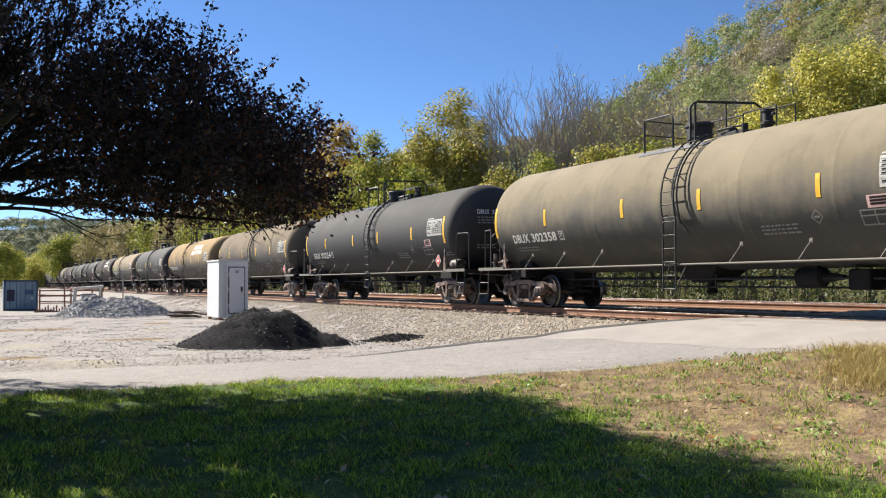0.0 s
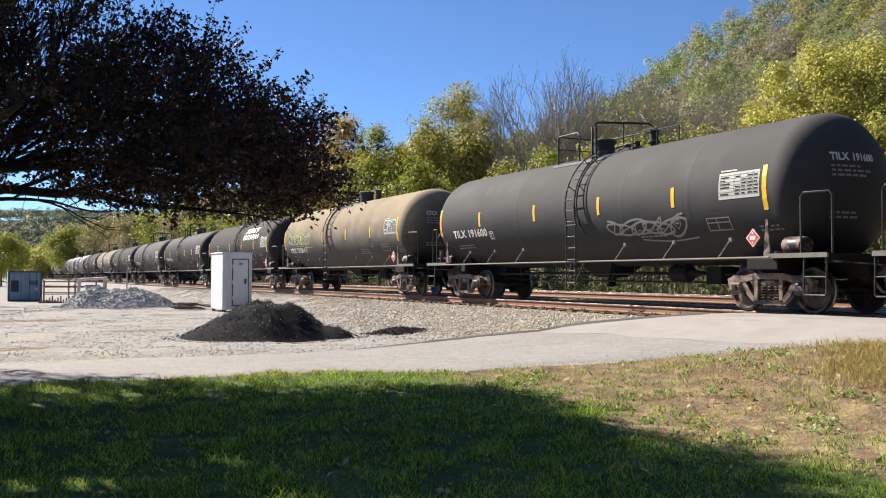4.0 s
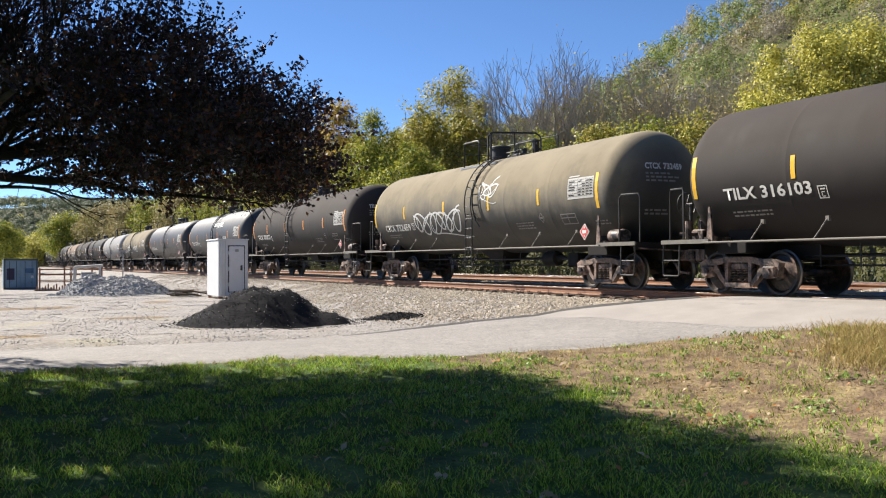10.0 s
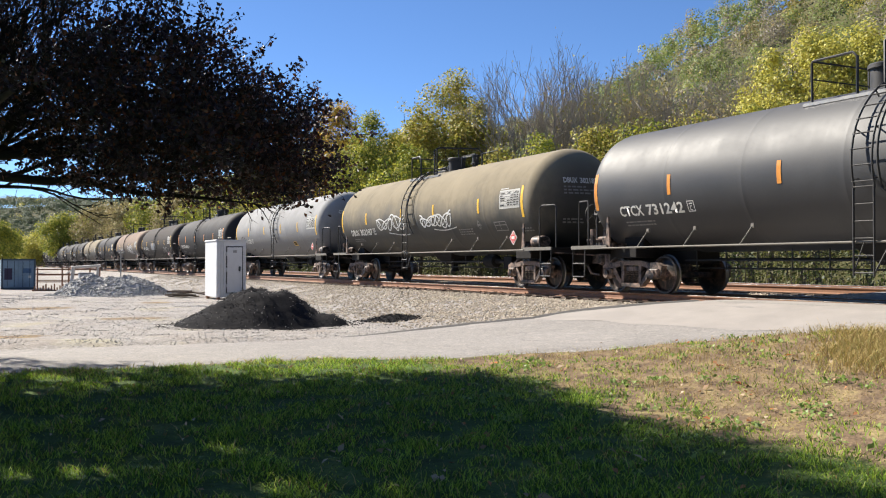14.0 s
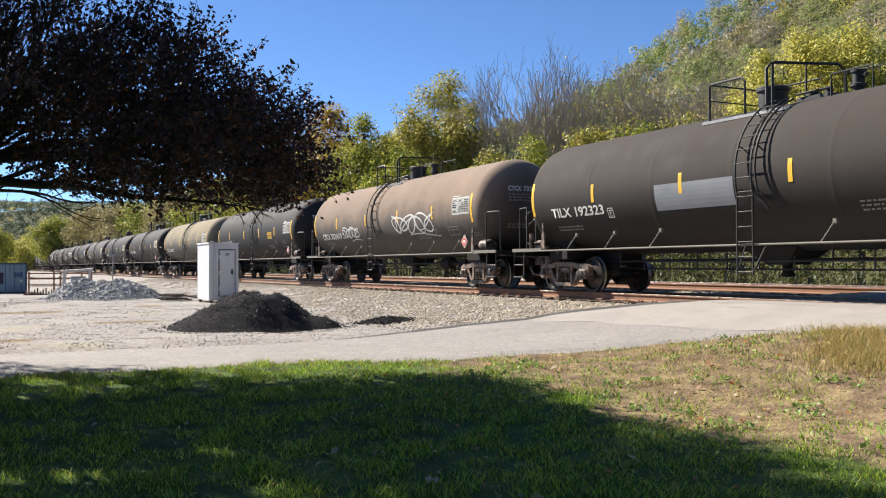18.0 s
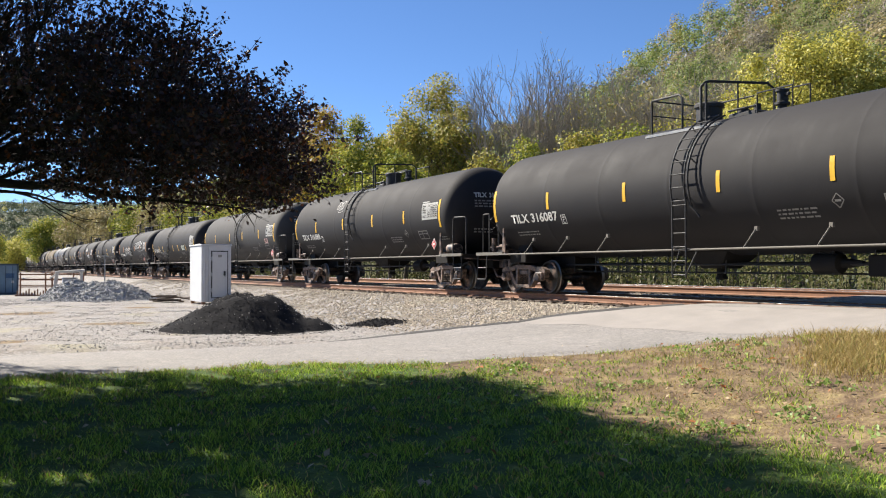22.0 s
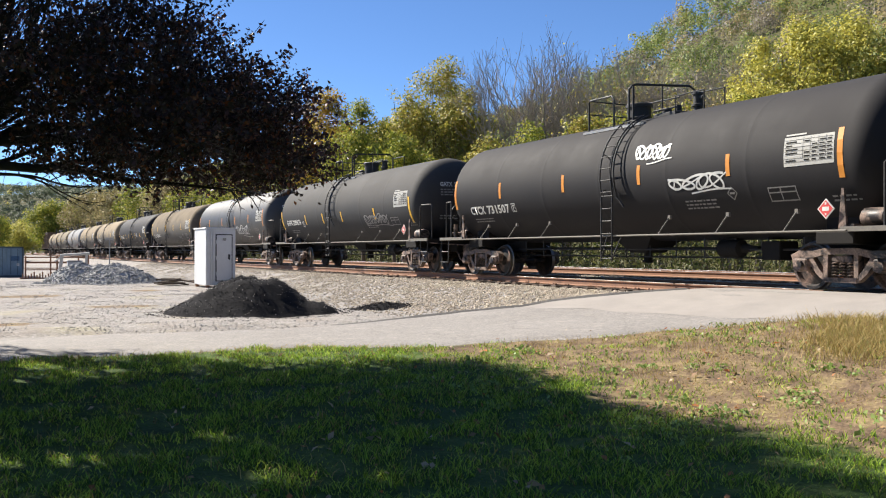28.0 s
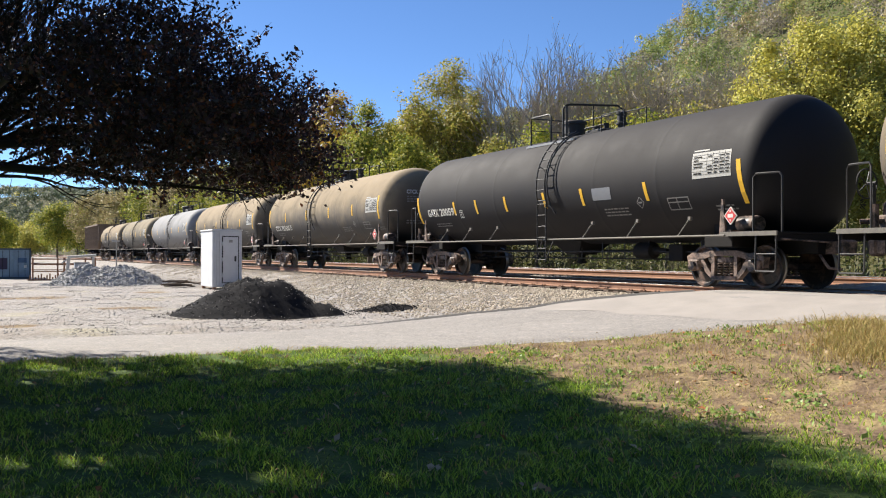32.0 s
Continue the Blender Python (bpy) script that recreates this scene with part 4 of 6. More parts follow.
def tank_car(m, paint, kind, mark, bars="mid", tape="y", colour_words="black", extras=()):
    car = thing("tank_car", m, colour_words, "tank car", "tank cars of the train")
    longer = {"GATX 200591": 0.36, "GATX 200872": 0.1}.get(mark, 0.0)
    tank = part("tank", M_LONG if longer > 0.3 else M_TANK, None, car)
    tank.material_slots[0].link = "OBJECT"
    tank.material_slots[0].material = PAINTS[paint]
    lx = 0.42 if kind == "a" else -0.87
    fx = pose(0.58 if kind == "a" else 0.42, 0, 0)
    part("ladder", M_LADDER, None, car, "black iron ladder", m=pose(lx, 0, 0))
    part("ladder_guard", M_HOOP, None, car, m=pose(lx + 0.32, 0, 0))
    part("low_railing", M_RAIL[kind][0], None, car, "black pipe railing", m=fx)
    part("tall_railing", M_RAIL[kind][1], None, car, "black pipe railing", m=fx)
    part("valve_guard", M_RAIL[kind][2], None, car, m=fx)
    deck = part("walkway", M_PLAT[0], None, car, "galvanised walkway", m=pose(0.45 if kind == "a" else -0.05, 0, 0))
    for k in range(6):
        part("grating_bar", M_PLAT[1], None, deck, m=pose(0, 0.1 * k, 0))
    part("manway", M_MAN, None, car, "round bolted manway", m=pose(-0.36 if kind == "a" else 0.1, 0, 0))
    part("safety_valve", M_VALVE, None, car, m=pose(1.8 if kind == "a" else 1.5, 0, 0))
    part("valve_box", M_BOX, None, car, m=pose(0.9 if kind == "a" else -0.75, 0, 0))
    part("side_pipe", M_PIPE, None, car, m=pose(0, -1.57, 0))
    part("side_pipe", M_PIPE, None, car, m=pose(0, 1.57, 0))
    for x in (-5.9, -4.3, -2.6, 2.2, 4.0, 5.8):
        part("pipe_bracket", M_BRACKET, None, car, m=pose(x, 0, 0))
    turn = pose(0, 0, 0, 0, 0, 180)
    flip = Matrix.Diagonal((-1, 1, 1, 1))
    for me, nm in ((M_SILL, "stub_sill"), (M_DECK, "end_deck"), (M_EDGE, "deck_edge"), (M_POST, "tank_anchor"), (M_GRAB, "grab_iron"), (M_STEP, "stirrup_step"), (M_COUP, "coupler")):
        part(nm, me, None, car)
        part(nm, me, None, car, m=turn if nm in ("stub_sill", "end_deck", "coupler") else flip)
    part("air_reservoir", M_RES, None, car, "dusty brown cover")
    part("brake_valve", M_VAL, None, car)
    part("hand_brake", M_BRAKE, None, car, "spoked hand brake wheel")
    part("brake_rigging", M_RODS, None, car)
    part("brake_cylinder", M_CYL, None, car)
    part("bottom_outlet", M_OUT, None, car)
    for x in (-6.72, 6.72):
        tk = part("truck", M_TRUCK, None, car, "cast steel truck with coil springs", m=pose(x, 0, 0))
        for s in (-1, 1):
            part("side_frame", M_FRAME, None, tk, m=pose(0, s * 1.0, 0, 0, 0, 0 if s < 0 else 180))
            for cx in (-0.18, 0.0, 0.18):
                part("spring", M_SPRING, None, tk, m=pose(cx, s * 1.0, 0))
        for a in WHEELS:
            WHEELS[a].append(part("wheelset", M_WHEEL, None, tk, m=pose(a, 0, 0.457)))
    if bars == "mid":
        for x in ((-4.85, -1.42, 1.28, 4.48) if mark[:2] == "DB" else (-4.80, -1.58, 1.49, 4.33)):
            part("reflector", M_BAR["mid", tape], None, car, m=pose(x, 0, 0))
        for x in (-7.55, 7.08):
            part("reflector", M_BAR["end", tape], None, car, m=pose(x, 0, 0))
    else:
        for x in (-4.14, -1.83, 0.44, 3.93) if mark[-1] == "4" else (-4.95, -3.5, -1.72, 0.35, 2.12, 4.65):
            part("reflector", M_BAR["tilt", tape], None, car, m=pose(x, 0, 0))
        for x in (-7.6, 7.15 + 1.4 * longer):
            part("reflector", M_BAR["tiltend", tape], None, car, m=pose(x, 0, 0))
    part("test_panel", M_PANEL, None, car, "white stencilled panel", m=pose(5.8 + 1.2 * longer, 0, 0))
    for me in M_PRINTS:
        part("small_print", me, None, car)
    part("ruled_mark", M_MARKS[0], None, car)
    part("diamond_mark", M_MARKS[1], None, car)
    part("plate_mark", M_PLATE, None, car, m=pose(-4.68 if mark[:2] == "GA" else -4.28, 0, 0))
    part("hazard_placard", M_PLACARD if mark[:2] == "DB" or mark[:8] in ("CTCX 732", "CTCX 731") and mark[5:] not in ("731242", "731484", "731483", "731507", "731146", "731020") else M_PLACARD_END, None, car, "red and white diamond placard", m=pose(1.7 * longer, 0, 0))
    if mark:
        z = 1.86 if mark[:2] in ("CT", "DB") else 1.97
        x, k = (-6.96, 0.9) if mark[:2] == "GA" else (-6.69, 1.0)
        part("owner_letters", text_on_tank(mark[:4], x, z, 0.24, 0.88 * k, WHITE), None, car, "white stencilled letters")
        part("car_number", text_on_tank(mark[5:], x + k, z, 0.24, 1.28 * k, WHITE), None, car, "white stencilled number")
        part("end_letters", text_on_head(mark[:4], 3.0, 0.15, 0.43, CHALK), None, car, "faded stencilled letters", m=pose(longer, 0, 0))
        tagged(part("end_print", M_HEAD_PRINT, None, car, m=pose(longer, 0, 0)), kind="stuff")
        part("end_number", text_on_head(mark[5:], 3.0, 0.15, 0.60, CHALK, 0.50), None, car, "faded stencilled number", m=pose(longer, 0, 0))
    for e in extras:
        if e[0] == "brand":
            for me, x, n in ((M_BRAND[0], 0.35, 7), (M_BRAND[1], 0.15, 9)):
                for k in range(n):
                    part("painted_block", me, None, car, m=pose(e[1] + x + 0.392 * k, 0, 0))
        elif e[0] == "scrawl":
            part("graffiti", scrawl_mesh(*e[1:]), None, car, "sprayed loops")
        elif e[0] == "label":
            mb = Mesh()
            x, z, w, h = e[1:5]
            patch(mb, x, z, x + w, z + h, 0, 0.007)
            for k in range(3):
                patch(mb, x + 0.06, z + h * (0.2 + 0.25 * k), x + w - 0.08, z + h * (0.2 + 0.25 * k) + 0.04, 1, 0.010, n=1)
            part("label", mb, [e[5], STEEL], car)
        elif e[0] == "repaint":
            mb = Mesh()
            x, z, w, h = e[1:5]
            patch(mb, x, z, x + w, z + h, 0, 0.005, n=6)
            part("repainted_panel", mb, e[5], car, "grey painted-over panel")
    return car


# ---- train: the cars, from the one that has just passed to the last ----
PITCH = 18.2
SLACK = {5: -0.2, 6: -0.2, 30: 0.1, 31: -0.33, 32: -0.5}


def place_of(k):
    """Where the middle of car k stands at the start."""
    return -24.98 + 8.1 - PITCH * k + SLACK.get(k, -0.4 if k > 32 else 0.0)


GREYPATCH = plain("grey_cover_paint", (0.17, 0.18, 0.20), 0.15, 3, 0.6, 0, 40, 0)
LABEL_WHITE = plain("pale_safety_label", (0.62, 0.68, 0.58), 0.1, 6, 0.6, 0, 40, 0)
CARS = [
    (-1, "black", "a", "", "mid", "y", ()),
    (0, "olive", "a", "DBUX 302358", "mid", "y", (("label", 5.5, 2.0, 0.5, 0.22, PINK),)),
    (1, "grey", "a", "DBUX 302254", "mid", "y", (("label", 5.5, 2.0, 0.5, 0.22, PINK),)),
    (2, "brown", "a", "CTCX 732427", "mid", "y", ()),
    (3, "ochre", "b", "CTCX 731674", "mid", "y", (("brand", 1.3),)),
    (4, "grey", "a", "TILX 191600", "mid", "y", (("scrawl", 4, 1.8, 1.9, 2.8, 0.5, FADED, 0.05, 6),)),
    (5, "tan", "b", "CTCX 732364", "mid", "y", (("scrawl", 15, -6.9, 2.5, 3.4, 0.6, GREEN_SPRAY, 0.02, 6),)),
    (6, "browned", "a", "CTCX 732169", "mid", "y", (("brand", 1.6),)),
    (7, "black", "b", "TILX 316114", "mid", "y", ()),
    (8, "grey", "b", "DBUX 302253", "mid", "o", (("label", 5.5, 2.0, 0.5, 0.22, PINK),)),
    (9, "browned", "b", "TILX 316103", "mid", "y", ()),
    (10, "olive", "a", "CTCX 732459", "mid", "y", (("scrawl", 21, -4.0, 2.1, 3.6, 0.8, CHALK, 0.06, 6), ("scrawl", 22, 0.9, 2.9, 1.0, 0.6, CHALK, 0.04, 3))),
    (11, "browned", "b", "TILX 192321", "mid", "o", ()),
    (12, "gloss", "a", "TILX 190745", "mid", "o", (("scrawl", 31, 0.0, 3.2, 2.6, 0.3, CHALK, 0.05, 9), ("label", 3.1, 2.05, 0.75, 0.32, WHITE), ("label", 5.0, 1.85, 0.7, 0.26, YELLOW))),
    (13, "gloss", "a", "CTCX 731242", "mid", "o", (("label", 5.3, 2.02, 0.6, 0.22, PINK),)),
    (14, "olive", "b", "DBUX 302187", "mid", "y", (("scrawl", 41, -3.8, 2.2, 2.6, 0.6, CHALK, 0.05, 5), ("scrawl", 42, 0.2, 2.2, 2.4, 0.5, CHALK, 0.05, 6))),
    (15, "silver", "a", "CTCX 731020", "mid", "y", (("label", 3.2, 1.6, 0.5, 0.2, YELLOW),)),
    (16, "black", "b", "CTCX 731484", "mid", "o", (("label", 5.4, 2.0, 0.6, 0.22, RED),)),
    (17, "browned", "a", "TILX 192323", "mid", "y", (("repaint", -2.45, 1.93, 2.45, 0.58, GREYPATCH), ("scrawl", 43, 3.6, 1.9, 1.6, 0.4, FADED, 0.05, 4))),
    (18, "umber", "b", "CTCX 732419", "mid", "y", (("scrawl", 51, -4.1, 2.05, 1.6, 0.5, CHALK, 0.05, 5), ("scrawl", 52, 1.0, 2.2, 3.3, 0.7, CHALK, 0.06, 5))),
    (19, "black", "a", "TCBX 318117", "mid", "y", (("label", 3.1, 2.15, 0.72, 0.32, YELLOW),)),
    (20, "olive", "a", "CTCX 732409", "mid", "y", ()),
    (21, "black", "a", "TILX 316087", "mid", "y", ()),
    (22, "black", "b", "TILX 316088", "mid", "y", (("scrawl", 61, -2.6, 3.3, 0.8, 0.4, FADED, 0.04, 3),)),
    (23, "grey", "a", "DBUX 302275", "mid", "y", (("label", 5.5, 2.0, 0.5, 0.22, PINK),)),
    (24, "black", "b", "GATX 200872", "tilt", "y", (("scrawl", 71, -4.4, 1.8, 1.7, 0.4, FADED, 0.04, 5), ("label", 3.3, 2.0, 0.85, 0.30, LABEL_WHITE))),
    (25, "black", "a", "CTCX 731483", "mid", "o", (("scrawl", 72, -3.9, 2.3, 3.6, 0.6, CHALK, 0.035, 9), ("scrawl", 73, 1.7, 2.7, 3.6, 0.7, CHALK, 0.035, 9))),
    (26, "black", "b", "TILX 191158", "mid", "y", (("label", 1.8, 1.95, 0.7, 0.3, YELLOW),)),
    (27, "black", "a", "CTCX 731507", "mid", "o", (("scrawl", 81, 1.3, 3.0, 1.2, 0.38, WHITE, 0.05, 6), ("scrawl", 82, 2.5, 2.2, 1.7, 0.32, CHALK, 0.05, 4))),
    (28, "grey", "b", "GATX 200874", "tilt", "y", (("scrawl", 83, 2.8, 1.95, 2.3, 0.4, FADED, 0.05, 8),)),
    (29, "gloss", "a", "CTCX 731146", "mid", "o", (("scrawl", 84, -3.3, 1.8, 2.2, 0.4, FADED, 0.05, 7), ("scrawl", 85, 1.6, 1.9, 2.4, 0.5, CHALK, 0.05, 6))),
    (30, "brown", "b", "CTCX 732455", "mid", "y", ()),
    (31, "black", "a", "GATX 200591", "tilt", "y", (("repaint", 2.55, 2.05, 0.75, 0.3, GREYPATCH),)),
    (32, "tan", "b", "CTCX 732430", "mid", "y", ()),
    (33, "tan", "a", "CTCX 732411", "mid", "y", ()),
    (34, "silver", "a", "", "mid", "y", ()),
    (35, "olive", "a", "", "mid", "y", ()),
    (36, "tan", "a", "", "mid", "y", (("repaint", -3.6, 2.2, 1.6, 0.9, STEEL),)),
]
WORDS = {
    "black": "matt black tank car", "browned": "brownish black tank car", "grey": "dusty dark grey tank car", "tan": "black tank car under tan dust",
    "ochre": "black tank car caked in ochre dust", "brown": "black tank car under brown dust", "olive": "black tank car under olive grey dust",
    "umber": "black tank car under umber dust", "gloss": "glossy washed black tank car", "silver": "pale grey tank car",
}
TRAIN = []
for k, paint, kind, mark, bars, tape, extras in CARS:
    sort = "graffiti" if any(e[0] == "scrawl" for e in extras) else "slanted white shapes" if any(e[0] == "brand" for e in extras) else ""
    words = WORDS[paint] + (" with " + sort if sort else " on the near track")
    TRAIN.append((k, tank_car(pose(place_of(k), TRACK_Y, 0), paint, kind, mark, bars, tape, words, extras)))


def hopper_car(m):
    """The last car: a ribbed brown hopper that keeps distance behind the tanks."""
    body = plain("dull_brown_hopper_paint", (0.16, 0.115, 0.085), 0.35, 2, 0.8, 0, 30, 0.2)
    car = thing("hopper_car", m, "dull brown ribbed hopper car at the end of the train", "hopper car", "")
    mb = Mesh()
    mb.loops([[(-5.6, -1.3, 1.2), (5.6, -1.3, 1.2), (5.6, 1.3, 1.2), (-5.6, 1.3, 1.2)], [(-7.6, -1.48, 2.3), (7.6, -1.48, 2.3), (7.6, 1.48, 2.3), (-7.6, 1.48, 2.3)],
              [(-7.6, -1.48, 4.2), (7.6, -1.48, 4.2), (7.6, 1.48, 4.2), (-7.6, 1.48, 4.2)]], 0, True)
    part("hopper_body", mb, body, car)
    rib = Mesh()
    rib.box(-0.06, -1.60, 1.25, 0.06, -1.48, 4.25, c=0.01)
    rd = rib.data("rib", body)
    for x in np.arange(-7.2, 7.3, 1.2):
        part("rib", rd, None, car, m=pose(x, 0, 0))
    top = Mesh()
    top.box(-7.7, -1.62, 4.18, 7.7, -1.45, 4.34)
    top.box(-7.7, 1.45, 4.18, 7.7, 1.62, 4.34)
    top.box(-7.75, -1.62, 4.18, -7.6, 1.62, 4.34)
    top.box(7.6, -1.62, 4.18, 7.75, 1.62, 4.34)
    part("top_rim", top, body, car)
    turn = pose(0, 0, 0, 0, 0, 180)
    for me, nm in ((M_SILL, "stub_sill"), (M_DECK, "end_deck"), (M_COUP, "coupler")):
        part(nm, me, None, car)
        part(nm, me, None, car, m=turn)
    for x in (-6.3, 6.3):
        tk = part("truck", M_TRUCK, None, car, m=pose(x, 0, 0))
        for s in (-1, 1):
            part("side_frame", M_FRAME, None, tk, m=pose(0, s * 1.0, 0, 0, 0, 0 if s < 0 else 180))
            for cx in (-0.18, 0.0, 0.18):
                part("spring", M_SPRING, None, tk, m=pose(cx, s * 1.0, 0))
        for a in WHEELS:
            WHEELS[a].append(part("wheelset", M_WHEEL, None, tk, m=pose(a, 0, 0.457)))
    return car


TRAIN.append((37, hopper_car(pose(place_of(37), TRACK_Y, 0))))

# ---- the lot ----
CAB = plain("weathered_white_cabinet_paint", (0.60, 0.605, 0.61), 0.10, 2, 0.55, 0, 40, 0.05)
CAB_DARK = plain("dark_door_seal", (0.05, 0.05, 0.05), 0.3, 6, 0.8)


def signal_cabinet():
    x, y, z = -35.5, 8.07, -0.70
    cab = thing("signal_cabinet", pose(x, y, z), "weathered white steel signal cabinet on the gravel lot", "cabinet")
    w, d, h = 1.13, 2.0, 2.32
    mb = Mesh()
    mb.box(-d, 0, 0.12, 0, w, h - 0.06, c=0.015)
    part("body", mb, CAB, cab)
    top = Mesh()
    top.box(-d - 0.03, -0.03, h - 0.06, 0.03, w + 0.03, h, c=0.015)
    part("roof", top, CAB, cab)
    for lx in (-d + 0.05, -0.17):
        for ly in (0.03, w - 0.15):
            foot = Mesh()
            foot.box(lx, ly, 0.0, lx + 0.12, ly + 0.12, 0.14)
            part("leg", foot, RUST, cab)
    for k in range(2):
        eye = Mesh()
        eye.pipe([(-0.06, 0.08 + 0.95 * k + 0.05 * math.cos(a), h + 0.05 + 0.06 * math.sin(a)) for a in np.linspace(-0.5, 3.64, 9)], 0.012, 5)
        part("lifting_eye", eye, CAB_DARK, cab)
    seal = Mesh()
    seal.box(-0.005, 0.36, 0.27, 0.008, w - 0.12, h - 0.25)
    part("door_seal", seal, CAB_DARK, cab)
    door = Mesh()
    door.box(0.0, 0.40, 0.30, 0.03, w - 0.155, h - 0.29, c=0.01)
    dr = part("door", door, CAB, cab)
    hd = Mesh()
    hd.box(0.03, w - 0.30, 1.12, 0.05, w - 0.22, 1.30, c=0.008)
    hd.rod((0.05, w - 0.26, 1.22), (0.10, w - 0.26, 1.22), 0.015)
    hd.rod((0.10, w - 0.26, 1.24), (0.10, w - 0.26, 1.08), 0.014)
    part("handle", hd, CAB_DARK, dr, "dark handle")
    plate = Mesh()
    plate.box(0.03, 0.62, h - 0.50, 0.034, 0.76, h - 0.40)
    part("plate", plate, GRATE, dr)
    for k in range(3):
        hg = Mesh()
        hg.rod((0.02, 0.385, 0.5 + 0.6 * k), (0.02, 0.385, 0.64 + 0.6 * k), 0.018)
        part("hinge", hg, CAB, cab)
    seam = Mesh()
    for a in (0.07, 0.16, 0.26):
        seam.box(0.0, a, 0.16, 0.05, a + 0.045, h - 0.09)
    part("corner_ribs", seam, CAB, cab)
    return cab


signal_cabinet()


def heap(x0, y0, rx, ry, h, seed, mat, name, label, stones, size, rot=0.0, chips=0, form=None):
    """A heap on the ground with loose pieces lying on it."""
    ob = thing(name, pose(0, 0, 0), label, "heap")
    ca, sa = math.cos(rot), math.sin(rot)

    def top(u, v):
        r = math.sqrt(u * u + v * v)
        a = math.atan2(v, u)
        edge = 1 + 0.12 * math.sin(2 * a + seed) + 0.08 * math.sin(5 * a + 2 * seed)
        if form:
            return form(u, v)
        k = max(0.0, 1 - (r / edge) ** 1.75)
        return h * (k ** 1.02) * (1 + 0.18 * fbm(u * 3, v * 3, seed)) + 0.03 * fbm(u * 9, v * 9, seed)

    def place(u, v):
        x, y = x0 + ca * u * rx - sa * v * ry, y0 + sa * u * rx + ca * v * ry
        return x, y, ground_z(x, y)
    mb, rings = Mesh(), []
    for i in range(23):
        r = 1.25 * i / 22 + 0.003
        ring = []
        for j in range(48):
            a = 6.28319 * j / 48
            u, v = r * math.cos(a), r * math.sin(a)
            x, y, z = place(u, v)
            ring.append((x, y, z + top(u, v) - (0.02 if r < 1 else 0.06)))
        rings.append(ring)
    mb.loops(rings, 0, False)
    part("mound", mb, mat, ob, smooth=0)
    rnd = random.Random(seed)
    st = Mesh()
    for k in range(stones):
        r, a = math.sqrt(rnd.random()) * 1.2, rnd.uniform(0, 6.283)
        u, v = r * math.cos(a), r * math.sin(a)
        x, y, z = place(u, v)
        pebble(st, rnd, x, y, z + top(u, v), size * rnd.choice((0.5, 0.7, 0.8, 1, 1.5)))
    tagged(part("rubble", st, mat, ob), kind="stuff")
    if chips:
        st = Mesh()
        for k in range(chips):
            r, a = math.sqrt(rnd.random()) * 0.95, rnd.uniform(0, 6.283)
            u, v = r * math.cos(a), r * math.sin(a)
            x, y, z = place(u, v)
            pebble(st, rnd, x, y, z + top(u, v) - 0.004, rnd.uniform(0.015, 0.032))
        tagged(part("pale_chips", st, GRIT, ob), kind="stuff")
    return ob


def pebble(mb, rnd, x, y, z, s):
    """One angular stone of eight faces."""
    n = len(mb.v)
    sx, sy, sz = s * rnd.uniform(0.6, 1.3), s * rnd.uniform(0.6, 1.3), s * rnd.uniform(0.4, 0.9)
    a = rnd.uniform(0, 3.14)
    c, q = math.cos(a), math.sin(a)
    for px, py, pz in ((1, 0.2, 0), (-0.2, 1, 0.1), (-1, -0.1, 0), (0.1, -1, -0.1), (0.2, 0.1, 1), (0, 0, -1)):
        px, py = px * sx * 0.5, py * sy * 0.5
        mb.v.append((x + c * px - q * py, y + q * px + c * py, z + pz * sz * 0.5 + rnd.uniform(-0.1, 0.1) * s))
    for f in ((0, 1, 4), (1, 2, 4), (2, 3, 4), (3, 0, 4), (1, 0, 5), (2, 1, 5), (3, 2, 5), (0, 3, 5)):
        mb.f.append(tuple(n + i for i in f))
        mb.m.append(0)


def stone_material(name, cols, rough=0.9, spec=0.3):
    m, nd, lk, b = material(name, rough, 0, spec)
    g = nd.new("ShaderNodeNewGeometry")
    c = ramp(nd, lk, g.outputs["Random Per Island"], [(k / (len(cols) - 1), col) for k, col in enumerate(cols)])
    f = noise_tex(nd, lk, coords(nd), 22, 6, 0.75)
    c = mix(nd, lk, 0.45, c, ramp(nd, lk, f, [(0.3, cols[0]), (0.7, cols[-2])]))
    lk.new(c, b.inputs["Base Color"])
    bump(nd, lk, b, noise_tex(nd, lk, coords(nd), 40, 4), 0.5, 0.02)
    return m


BALLAST = stone_material("ballast_stone", [(0.27, 0.22, 0.165), (0.44, 0.37, 0.285), (0.56, 0.48, 0.375), (0.66, 0.585, 0.48)])
GRIT = stone_material("lot_grit", [(0.17, 0.16, 0.15), (0.29, 0.273, 0.256), (0.44, 0.417, 0.394), (0.64, 0.61, 0.58)])
BLUESTONE = stone_material("blue_grey_stone", [(0.12, 0.118, 0.115), (0.27, 0.268, 0.262), (0.42, 0.415, 0.405), (0.60, 0.59, 0.575)])
COAL = stone_material("black_asphalt_millings", [(0.006, 0.006, 0.0068), (0.0115, 0.0113, 0.0128), (0.019, 0.0185, 0.0205), (0.05, 0.049, 0.051)], 0.95, 0.06)


